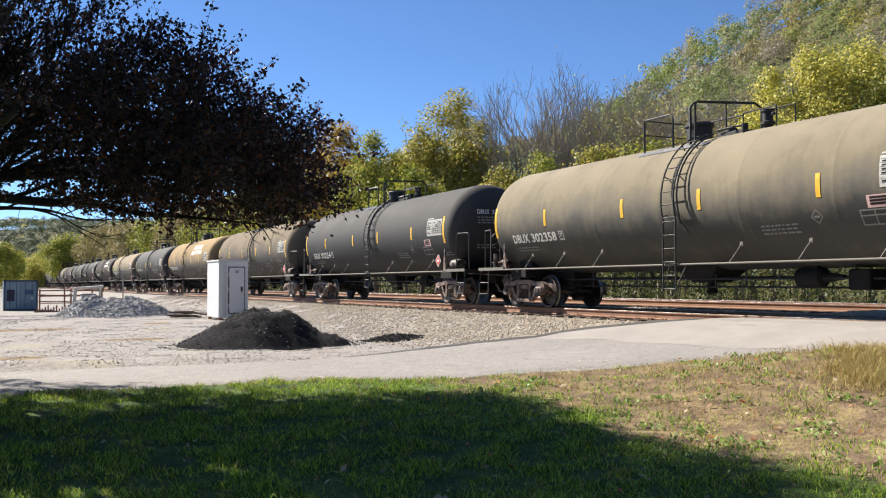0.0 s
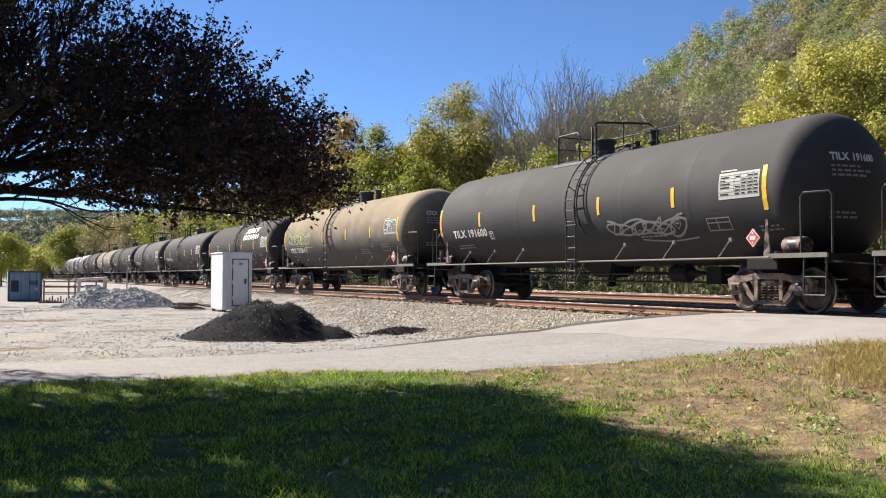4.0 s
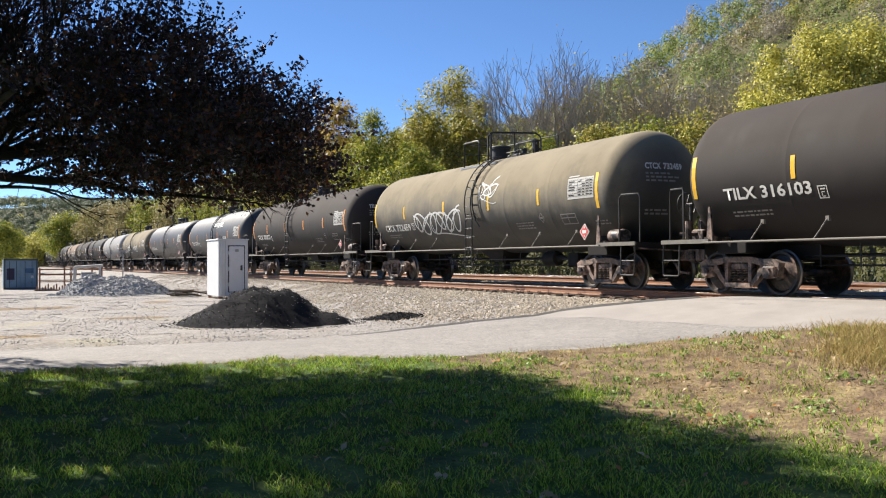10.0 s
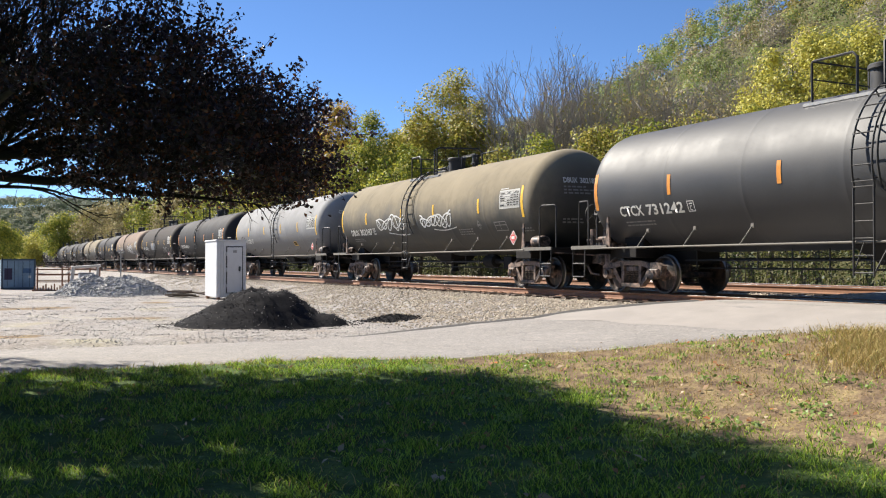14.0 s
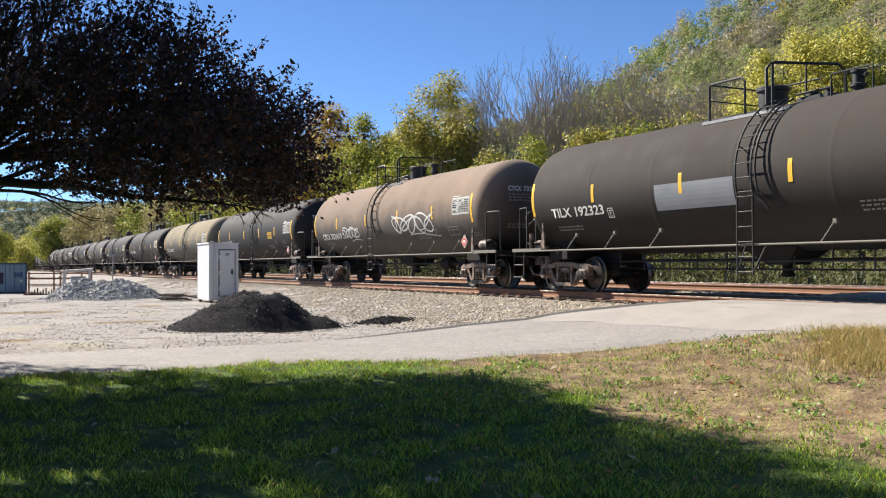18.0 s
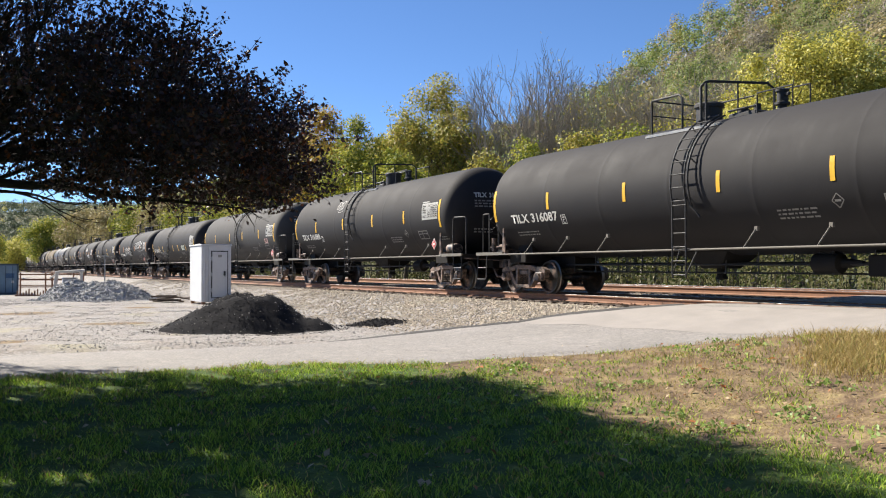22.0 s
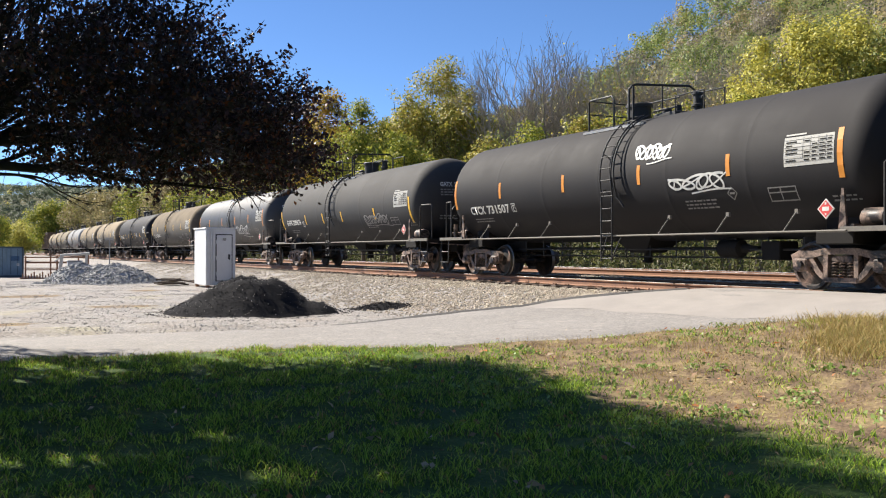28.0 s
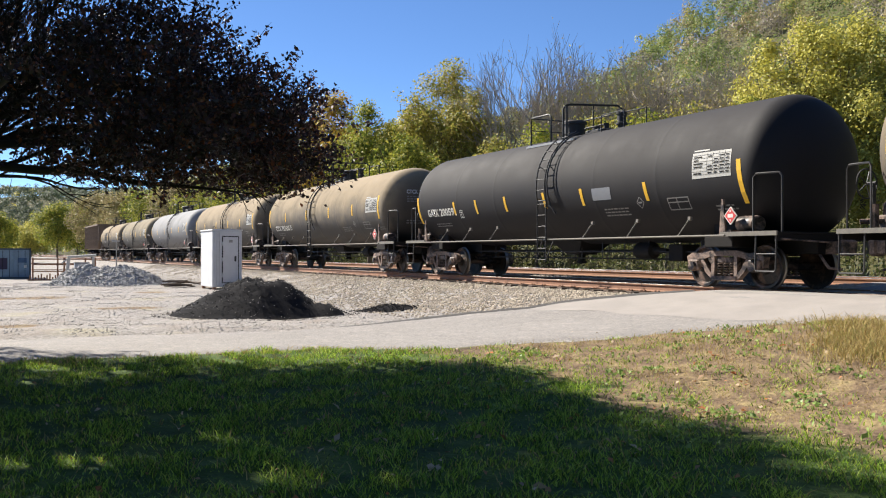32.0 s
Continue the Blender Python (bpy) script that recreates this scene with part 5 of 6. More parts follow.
def tipped_load(u, v):
    """Height over the lot: a long slope up to a broad back, a steep end with a slumped lump before it."""
    w = (u - 0.10) / (1.12 if u < 0.10 else 0.74)
    r = math.hypot(w, v / 0.95) * (1 + 0.10 * fbm(u * 1.6, v * 1.6, 3))
    k = max(0.0, 1 - r)
    main = 0.82 * min(k * 1.36, 0.80 + 0.20 * k)
    lump = 0.26 * max(0.0, 1 - (math.hypot(u - 0.80, v + 0.12) / 0.30) ** 1.6)
    back = 0.30 * max(0.0, 1 - math.hypot(u - 0.55, v - 0.25) / 0.5)
    z = max(main, lump, back)
    return z * (1 + 0.16 * fbm(u * 3.5, v * 3.5, 7)) + (0.055 * fbm(u * 9, v * 9, 3) + 0.03 * fbm(u * 22, v * 22, 5)) * min(1.0, 4 * z + 0.25)


def spread_load(u, v):
    """A flat-backed tipped load with two low crests."""
    r = math.hypot(u, v) * (1 + 0.15 * fbm(u * 1.7, v * 1.7, 9))
    a = 0.90 * max(0.0, 1 - (math.hypot((u + 0.40) / 0.64, v / 0.9)) ** 1.6)
    b = 0.80 * max(0.0, 1 - (math.hypot((u - 0.16) / 0.95, v / 0.95)) ** 1.7)
    return max(a, b, 0.10 * max(0.0, 1.15 - r)) * (1 + 0.15 * fbm(u * 4, v * 4, 2)) + 0.04 * fbm(u * 10, v * 10, 6)


heap(-20.76, 5.73, 1.95, 1.7, 0.76, 3, COAL, "millings_heap", "heap of black asphalt millings beside the road", 7000, 0.02, 1.11, 420, tipped_load)
heap(-20.5, 8.86, 0.85, 0.5, 0.15, 5, COAL, "millings_patch", "low black smear of spilled millings", 1300, 0.028, 1.11)
heap(-43.7, 5.35, 2.45, 2.0, 0.95, 7, BLUESTONE, "stone_heap", "heap of grey crushed stone on the lot", 6500, 0.085, 1.11, 0, spread_load)


def build_ballast():
    mb, rnd = Mesh(), random.Random(12)
    for k in range(42000):
        x = -14.6 - 62 * rnd.random() ** 1.8
        y = rnd.uniform(8.2, 14.55)
        if y < 9.3 + 1.3 * fbm(x / 2, y / 2, 6) + 2.4 * smooth01(-26, -45, x) and rnd.random() < 0.75:
            continue
        far, near = road_edges(y)
        if x > far - 0.15:
            continue
        pebble(mb, rnd, x, y, ground_z(x, y) + 0.010, rnd.uniform(0.035, 0.08))
    for k in range(9000):
        x, y = -14 - 50 * rnd.random() ** 1.5, rnd.uniform(16.2, 17.9)
        pebble(mb, rnd, x, y, ground_z(x, y) + 0.01, rnd.uniform(0.05, 0.1))
    tagged(part("ballast_stones", mb, BALLAST), "pale angular ballast stones beside the track", "ballast", kind="stuff")
    mb = Mesh()
    for k in range(66000):
        x, y = -16.4 - 34 * rnd.random() ** 1.6, rnd.uniform(-6, 10.2)
        if x > road_edges(y)[0] - 0.1 or fbm(x / 1.6, y / 1.6, 31) < -0.22:
            continue
        pebble(mb, rnd, x, y, ground_z(x, y) - 0.004, rnd.choice((0.018, 0.022, 0.028, 0.034, 0.042, 0.056)))
    tagged(part("lot_gravel", mb, GRIT), "loose pale gravel on the lot", "gravel", kind="stuff")


build_ballast()


# ---- container, fence bits and crossing hut at the far end of the lot ----
def container():
    blue = plain("faded_blue_grey_container_paint", (0.17, 0.25, 0.31), 0.25, 2, 0.65, 0, 30, 0.1)
    x, y = -69.5, 1.35
    z = ground_z(x, y + 1) + 0.02
    c = thing("container", pose(x, y, z), "faded blue-grey steel container on the lot", "container")
    mb = Mesh()
    mb.box(-4.0, 0, 0.08, 0, 2.10, 2.02, c=0.02)
    part("body", mb, blue, c)
    rim = Mesh()
    for yy in (0.0, 2.02):
        rim.box(-0.02, yy - 0.02, 0.0, 0.06, yy + 0.10, 2.06)
    rim.box(-0.02, 0, 1.96, 0.06, 2.10, 2.07)
    rim.box(-0.02, 0, 0.0, 0.06, 2.10, 0.12)
    part("door_frame", rim, plain("dark_blue_frame_paint", (0.06, 0.085, 0.105), 0.25, 3, 0.7), c)
    for k in range(2):
        d = Mesh()
        d.box(0.0, 0.11 + 0.96 * k, 0.14, 0.04, 1.04 + 0.96 * k, 1.94, c=0.01)
        dr = part("door", d, blue, c)
        r = Mesh()
        for s in (0.25, 0.68):
            r.rod((0.06, 0.11 + 0.96 * k + s, 0.15), (0.06, 0.11 + 0.96 * k + s, 1.93), 0.012)
        part("lock_rod", r, STEEL, dr)
    s = Mesh()
    s.box(0.05, 0.18, 0.65, 0.06, 0.66, 1.42)
    part("dark_panel", s, plain("dark_purple_panel", (0.025, 0.02, 0.05)), c)
    s = Mesh()
    s.box(0.05, 1.30, 1.1, 0.06, 1.85, 1.42)
    part("sign", s, plain("blue_sign", (0.05, 0.11, 0.20)), c)
    s = Mesh()
    s.box(0.05, 1.68, 0.75, 0.06, 1.84, 0.93)
    part("notice", s, WHITE, c)


container()


def fence_panel(x, y, length, ang):
    z = ground_z(x, y)
    f = thing("fence", pose(x, y, z, 0, 0, ang), "rusty pipe fence behind the container", "fence", "fences on the lot")
    n = int(length / 1.9)
    for k in range(n + 1):
        p = Mesh()
        p.rod((k * 1.9, 0, -0.1), (k * 1.9, 0, 1.45), 0.06, 6)
        part("post", p, RUST, f)
    for h in (0.55, 1.0, 1.35):
        r = Mesh()
        r.rod((0, 0, h), (n * 1.9, 0, h), 0.035, 5)
        part("rail", r, RUST, f)


fence_panel(-74.0, 3.6, 4, 80)
fence_panel(-66.0, 3.4, 4.5, 80)


def rack(x, y):
    z = ground_z(x, y)
    r = thing("scrap_rack", pose(x, y, z), "row of dark upright scrap pieces on the ground", "scrap")
    for k in range(14):
        p = Mesh()
        p.box(-0.05, 0.16 * k, 0, 0.05, 0.16 * k + 0.08, 0.35 + 0.12 * math.sin(k * 2.1), c=0.01)
        part("upright", p, RUST, r)
    b = Mesh()
    b.box(-0.08, -0.1, 0, 0.08, 2.4, 0.1)
    part("base", b, RUST, r)


rack(-62.0, 3.0)


def pipe_barrier():
    wood = plain("pale_bare_barrier_paint", (0.52, 0.49, 0.45), 0.2, 4, 0.8)
    z = ground_z(-52, 5.2)
    b = thing("barrier", pose(-52.5, 4.3, z), "pale barrier frame with a leaning brace", "barrier")
    for p, q, r in (((0, 0, 0), (0.0, 0.15, 1.35), 0.09), ((0, 1.35, 0), (0, 1.35, 1.45), 0.07), ((0, 0.05, 1.32), (0, 1.5, 1.42), 0.07), ((0, -0.2, 1.0), (0, 0.3, 1.4), 0.04)):
        mb = Mesh()
        mb.rod(p, q, r, 6)
        part("post", mb, wood, b)
    hut = thing("relay_box", pose(-53.2, 4.75, z), "small grey relay box on the lot", "box")
    mb = Mesh()
    mb.box(0, 0, 0, 0.5, 0.7, 1.0, c=0.02)
    part("case", mb, plain("grey_box_paint", (0.34, 0.36, 0.40), 0.15, 4, 0.6), hut)
    lid = Mesh()
    lid.box(-0.03, -0.03, 1.0, 0.53, 0.73, 1.05, c=0.01)
    part("lid", lid, GRATE, hut)
    pole = thing("thin_post", pose(-47.4, 6.15, ground_z(-47.4, 6.15)), "thin grey marker post by the stone heap", "post")
    mb = Mesh()
    mb.rod((0, 0, -0.1), (0, 0, 2.05), 0.03, 6)
    part("pole", mb, GRATE, pole)
    mb = Mesh()
    mb.box(-0.02, -0.2, 2.0, 0.02, 0.16, 2.07)
    part("cross_arm", mb, GRATE, pole)
    sw = thing("switch_box", pose(-47.0, 7.45, ground_z(-47.0, 7.45)), "dark switch stand beside the track", "switch stand")
    mb = Mesh()
    mb.box(-0.2, -0.2, 0, 0.2, 0.2, 0.55, c=0.03)
    part("case", mb, IRON, sw)


pipe_barrier()


def planks():
    rnd = random.Random(4)
    b = thing("plank_pile", pose(-38.9, 7.75, ground_z(-38.9, 7.75)), "few broken brown planks on the gravel", "planks")
    for k in range(8):
        p = Mesh()
        p.box(-0.55, -0.08, 0, 0.55, 0.08, 0.06, c=0.008)
        part("plank", p, TIE, b, m=pose(rnd.uniform(-0.4, 0.4), rnd.uniform(-0.5, 0.5), 0.02 + 0.06 * k * 0.5, 0, rnd.uniform(-9, 9), 60 + rnd.uniform(-40, 40)))


planks()


# ---- plants ----
class Leaves:
    """A cloud of small leaves, each a bent diamond of its own."""

    def __init__(self, seed):
        self.rng, self.p, self.s, self.n = np.random.default_rng(seed), [], [], []

    def add(self, pts, size, spread=0.4, facing=None, loose=0.6):
        """facing: the way each leaf's upper side looks; loose: how far it strays from that."""
        pts = np.asarray(pts, dtype=np.float64).reshape(-1, 3)
        self.p.append(pts)
        turn = self.rng.normal(size=pts.shape)
        self.n.append(turn if facing is None else np.asarray(facing) + turn * loose)
        self.s.append(size * self.rng.uniform(1 - spread, 1 + spread, len(pts)))

    def data(self, name, mat, droop=0.0, fit=None):
        p, s, g = np.concatenate(self.p), np.concatenate(self.s)[:, None], self.rng
        if fit is not None:
            p = p * np.array(fit)
        n = len(p)
        nrm = np.concatenate(self.n)
        u = np.cross(nrm, g.normal(size=(n, 3)))
        u[:, 2] -= droop * np.linalg.norm(u, axis=1)
        u /= np.linalg.norm(u, axis=1)[:, None] + 1e-9
        v = np.cross(nrm, u)
        v /= np.linalg.norm(v, axis=1)[:, None] + 1e-9
        w = np.cross(u, v) * s * 0.12
        co = np.stack([p - u * s * 0.5, p + v * s * 0.33 + w, p + u * s * 0.55, p - v * s * 0.33 + w], 1).reshape(-1, 3)
        me = bpy.data.meshes.new(name)
        me.vertices.add(4 * n)
        me.vertices.foreach_set("co", co.astype(np.float32).ravel())
        me.loops.add(4 * n)
        me.loops.foreach_set("vertex_index", np.arange(4 * n, dtype=np.int32))
        me.polygons.add(n)
        me.polygons.foreach_set("loop_start", np.arange(0, 4 * n, 4, dtype=np.int32))
        me.materials.append(mat)
        me.update(calc_edges=True)
        me.validate()
        return me


def limbs(mb, rnd, p, d, length, r, depth, tips, spread=0.6, up=0.15, kids=3, thin=0.003):
    """Grow a limb and its branches; the ends are noted in tips."""
    pts, q, dd = [p.copy()], p.copy(), d.copy()
    n = 4 if depth > 1 else 2
    for k in range(n):
        dd = (dd + Vector((rnd.uniform(-1, 1), rnd.uniform(-1, 1), rnd.uniform(-1, 1) + up)) * 0.16).normalized()
        q = q + dd * length / n
        pts.append(q.copy())
    mb.pipe(pts, r, 5 if depth > 1 else 3, radii=[max(thin, r * (1 - 0.55 * k / n)) for k in range(n + 1)])
    if depth == 0:
        tips.append((q, dd))
        return
    for k in range(kids):
        f = rnd.uniform(0.35, 1.0) if k else 1.0
        i = min(n - 1, int(f * n))
        s = pts[i].lerp(pts[i + 1], f * n - i) if f < 1 else pts[-1]
        nd = (dd + Vector((rnd.uniform(-1, 1), rnd.uniform(-1, 1), rnd.uniform(-0.6, 1))) * spread * 1.25).normalized()
        limbs(mb, rnd, s, nd, length * rnd.uniform(0.58, 0.8), r * rnd.uniform(0.45, 0.6), depth - 1, tips, spread, up, kids, thin)
    tips.append((q, dd))


BARK = plain("grey_brown_bark", (0.12, 0.095, 0.075), 0.35, 3, 0.95, 0, 25, 0.6)
GREYBARK = plain("pale_grey_bark", (0.37, 0.325, 0.28), 0.3, 3, 0.95, 0, 25, 0.4)
LEAVES = {
    "yellow": isle_leaf("yellow_autumn_leaves", [(0.26, 0.27, 0.055), (0.45, 0.42, 0.085), (0.64, 0.56, 0.13), (0.36, 0.36, 0.075)]),
    "green": isle_leaf("late_green_leaves", [(0.10, 0.145, 0.022), (0.20, 0.235, 0.034), (0.33, 0.335, 0.05), (0.46, 0.41, 0.065)]),
    "mixed": isle_leaf("turning_leaves", [(0.18, 0.215, 0.04), (0.38, 0.365, 0.062), (0.32, 0.25, 0.08), (0.52, 0.45, 0.095)]),
    "orange": isle_leaf("orange_leaves", [(0.25, 0.21, 0.04), (0.46, 0.34, 0.06), (0.50, 0.28, 0.055), (0.30, 0.28, 0.05)]),
    "drab": isle_leaf("drab_brown_leaves", [(0.19, 0.16, 0.075), (0.31, 0.25, 0.12), (0.40, 0.33, 0.16), (0.25, 0.25, 0.085)]),
    "brush": isle_leaf("tangled_brush_leaves", [(0.03, 0.045, 0.014), (0.06, 0.08, 0.02), (0.11, 0.10, 0.045), (0.13, 0.14, 0.035)]),
    "hillgreen": isle_leaf("hillside_green", [(0.09, 0.135, 0.045), (0.16, 0.215, 0.065), (0.23, 0.285, 0.085), (0.31, 0.31, 0.10)]),
    "hillbrown": isle_leaf("hillside_brown", [(0.18, 0.16, 0.09), (0.29, 0.24, 0.13), (0.40, 0.31, 0.16), (0.27, 0.265, 0.105)]),
    "hillgrey": isle_leaf("hillside_bare_grey", [(0.18, 0.155, 0.12), (0.24, 0.21, 0.17), (0.30, 0.26, 0.215), (0.21, 0.19, 0.13)]),
    # far ridge leaves: the blue of distance haze put into their colour
    "ridge": isle_leaf("far_ridge_woods", [(0.055, 0.085, 0.055), (0.085, 0.115, 0.066), (0.12, 0.14, 0.075), (0.085, 0.10, 0.075)]),
    "plum": isle_leaf("dark_purple_brown_leaves", [(0.04, 0.025, 0.034), (0.06, 0.037, 0.042), (0.08, 0.04, 0.035), (0.052, 0.046, 0.036), (0.062, 0.04, 0.042), (0.24, 0.08, 0.03)], 0.42, 0.2),
}


def tree(x, y, height, radius, leaf, count, seed, label, size=0.28, base=0.25, bare=0.0, group="trees behind the railway"):
    rnd = random.Random(seed)
    z = ground_z(x, y) - 0.1
    t = thing("tree", pose(x, y, z), label, "tree", group)
    wood, tips = Mesh(), []
    trunk = height * 0.42
    pts = [Vector((0, 0, 0)), Vector((rnd.uniform(-0.2, 0.2), rnd.uniform(-0.2, 0.2), trunk * 0.5)), Vector((rnd.uniform(-0.4, 0.4), rnd.uniform(-0.4, 0.4), trunk))]
    r0 = 0.013 * height + 0.04
    wood.pipe(pts, r0, 8, radii=[r0, r0 * 0.8, r0 * 0.6])
    for k in range(8 if bare else 6):
        a = 6.283 * k / (8 if bare else 6) + rnd.uniform(-0.4, 0.4)
        tilt = rnd.uniform(0.3, 0.85) if k else 0.1
        d = Vector((math.cos(a) * tilt, math.sin(a) * tilt, 1.2)).normalized()
        limbs(wood, rnd, pts[1].lerp(pts[2], rnd.uniform(0.3, 1)), d, height * rnd.uniform(0.2, 0.28), r0 * 0.5, 4 if bare else 2, tips, 0.5, 0.35, 3, 0.0095 if bare else 0.02)
    tall = max(v[2] for v in wood.v)
    grow = (height / tall) if bare else min(1.0, 0.86 * height / tall)
    wood.v = [(px * min(1, grow), py * min(1, grow), pz * grow) for px, py, pz in wood.v]
    crown = Leaves(seed)
    g = crown.rng
    blobs, wide = [], []
    for k in range(60):
        while True:
            p = Vector((rnd.uniform(-1, 1), rnd.uniform(-1, 1), rnd.uniform(-1, 1)))
            if 0.5 < p.length < 1:
                break
        zc = base + (1 - base) * (p.z * 0.5 + 0.5)
        r = radius * (1.0 - 0.5 * max(0, p.z)) * 0.92
        blobs.append((p.x * r, p.y * r, zc * height * 0.93))
        wide.append(radius * rnd.uniform(0.2, 0.38))
    blobs.append((rnd.uniform(-0.1, 0.1) * radius, 0, height * 0.86))
    wide.append(radius * 0.34)
    blobs, wide = np.array(blobs), np.array(wide)
    ends = np.array([tuple(q) for q, d in tips]) * np.array((min(1, grow), min(1, grow), grow))
    if not bare:
        q = g.normal(size=(count // 4, 3))
        q /= np.linalg.norm(q, axis=1)[:, None]
        q *= g.random((count // 4, 1)) ** 0.4
        wide_at = radius * (1.0 - 0.5 * np.maximum(0, q[:, 2])) * 0.95
        crown.add(np.stack([q[:, 0] * wide_at, q[:, 1] * wide_at, (base + (1 - base) * (q[:, 2] * 0.5 + 0.5)) * height * 0.9], 1), size * 0.9, 0.4, q + np.array((0, 0, 0.3)), 0.6)
    n1 = int(count * (0.85 if bare else 0.12))
    crown.add(ends[g.integers(0, len(ends), n1)] + g.normal(size=(n1, 3)) * 0.25, size)
    k = g.choice(len(blobs), count - n1, p=wide ** 2 / (wide ** 2).sum())
    out = blobs[k] - np.array((0, 0, height * 0.5))
    out /= np.linalg.norm(out, axis=1)[:, None] + 1e-9
    d = g.normal(size=(len(k), 3)) + out * 0.9 + np.array((0, 0, 0.3))
    d /= np.linalg.norm(d, axis=1)[:, None]
    crown.add(blobs[k] + d * (wide[k] * (0.4 + 0.95 * g.random(len(k))))[:, None], size, 0.45, d + np.array((0, 0, 0.2)), 0.65)
    k = 1.0 if bare else height / max(q[:, 2].max() for q in crown.p)
    fit = (min(1, 1.1 * k), min(1, 1.1 * k), k)
    part("trunk", wood, GREYBARK if bare else BARK, t, smooth=60)
    part("crown", crown.data("crown", LEAVES[leaf], 0.0, fit), None, t)
    return t


def crab_tree():
    """The low spreading tree whose crown hangs over the lawn."""
    rnd = random.Random(77)
    cx, cy, zg = -13.9, -1.1, ground_z(-13.9, -1.1) - 0.05
    t = thing("tree", pose(cx, cy, zg), "low spreading tree with dark purple-brown leaves on the lawn", "tree")
    wood, tips = Mesh(), []
    fork = Vector((0.1, 0.05, 2.0))
    wood.pipe([(0, 0, 0), (0.05, 0, 1.0), tuple(fork)], 0.2, 10, radii=[0.26, 0.20, 0.19])
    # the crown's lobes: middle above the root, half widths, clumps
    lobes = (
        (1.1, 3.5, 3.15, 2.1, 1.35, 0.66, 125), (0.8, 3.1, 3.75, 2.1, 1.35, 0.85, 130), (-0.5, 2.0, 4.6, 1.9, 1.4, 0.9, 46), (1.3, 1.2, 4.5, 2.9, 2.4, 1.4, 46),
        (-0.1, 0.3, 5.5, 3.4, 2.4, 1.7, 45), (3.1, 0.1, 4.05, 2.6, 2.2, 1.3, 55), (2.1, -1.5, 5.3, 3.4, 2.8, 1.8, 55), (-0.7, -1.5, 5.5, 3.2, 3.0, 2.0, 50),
        # the high lobes here are unseen, packed dense to deepen the lawn's shade
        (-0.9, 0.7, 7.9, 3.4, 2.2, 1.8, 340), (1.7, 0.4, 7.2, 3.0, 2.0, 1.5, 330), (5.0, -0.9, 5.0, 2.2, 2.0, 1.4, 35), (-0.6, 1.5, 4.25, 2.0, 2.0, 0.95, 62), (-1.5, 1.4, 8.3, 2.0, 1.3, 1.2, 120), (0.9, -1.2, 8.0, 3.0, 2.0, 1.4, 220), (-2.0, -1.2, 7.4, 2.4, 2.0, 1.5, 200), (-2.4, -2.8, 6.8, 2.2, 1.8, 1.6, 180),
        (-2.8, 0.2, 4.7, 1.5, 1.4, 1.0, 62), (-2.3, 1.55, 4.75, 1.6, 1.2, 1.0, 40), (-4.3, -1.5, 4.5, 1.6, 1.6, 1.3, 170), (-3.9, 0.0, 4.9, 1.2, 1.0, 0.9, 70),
        # unseen lobes over the lawn, added to block sky light from it
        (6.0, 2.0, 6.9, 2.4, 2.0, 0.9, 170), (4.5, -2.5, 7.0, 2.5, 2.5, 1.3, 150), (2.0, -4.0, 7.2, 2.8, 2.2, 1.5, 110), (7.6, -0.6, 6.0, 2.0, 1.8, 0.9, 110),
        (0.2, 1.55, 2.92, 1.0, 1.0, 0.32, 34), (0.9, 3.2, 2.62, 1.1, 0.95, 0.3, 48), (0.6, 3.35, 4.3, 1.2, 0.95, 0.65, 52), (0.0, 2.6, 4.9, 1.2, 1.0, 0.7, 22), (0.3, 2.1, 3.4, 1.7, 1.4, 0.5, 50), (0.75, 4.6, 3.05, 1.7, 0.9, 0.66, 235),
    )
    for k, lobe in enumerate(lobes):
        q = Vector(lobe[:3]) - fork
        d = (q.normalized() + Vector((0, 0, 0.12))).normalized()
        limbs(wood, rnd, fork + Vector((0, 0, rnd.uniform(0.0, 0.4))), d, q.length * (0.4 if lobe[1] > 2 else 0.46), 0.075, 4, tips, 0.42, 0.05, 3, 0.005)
    wood.pipe([(0.1, 0, 2.0), (0.3, 1.0, 2.85), (0.6, 2.2, 3.0), (0.9, 3.3, 3.0), (1.1, 4.2, 2.9)], 0.1, 8, radii=[0.08, 0.065, 0.05, 0.03, 0.015])
    wood.pipe([(0.1, 0, 2.1), (0.0, 0.8, 2.8), (0.2, 2.0, 3.15), (0.5, 3.2, 3.3)], 0.1, 8, radii=[0.12, 0.09, 0.07, 0.03])
    # the long low limb under the crown, with bare twigs hanging from it
    low = [Vector(p) for p in ((0.1, 0.0, 1.95), (0.22, 0.6, 2.46), (0.45, 1.31, 2.62), (0.66, 1.9, 2.56), (0.78, 2.35, 2.58), (1.05, 3.0, 2.42), (1.12, 3.5, 2.40), (1.3, 4.1, 2.34), (1.35, 4.5, 2.30))]
    wood.pipe(low, 0.1, 8, radii=[0.12, 0.085, 0.066, 0.056, 0.048, 0.038, 0.028, 0.016, 0.008])
    wood.pipe([low[3], low[3] + Vector((-0.2, 0.7, 0.18)), low[3] + Vector((-0.3, 1.6, 0.25)), low[3] + Vector((-0.35, 2.5, 0.2))], 0.04, 6, radii=[0.045, 0.035, 0.022, 0.01])
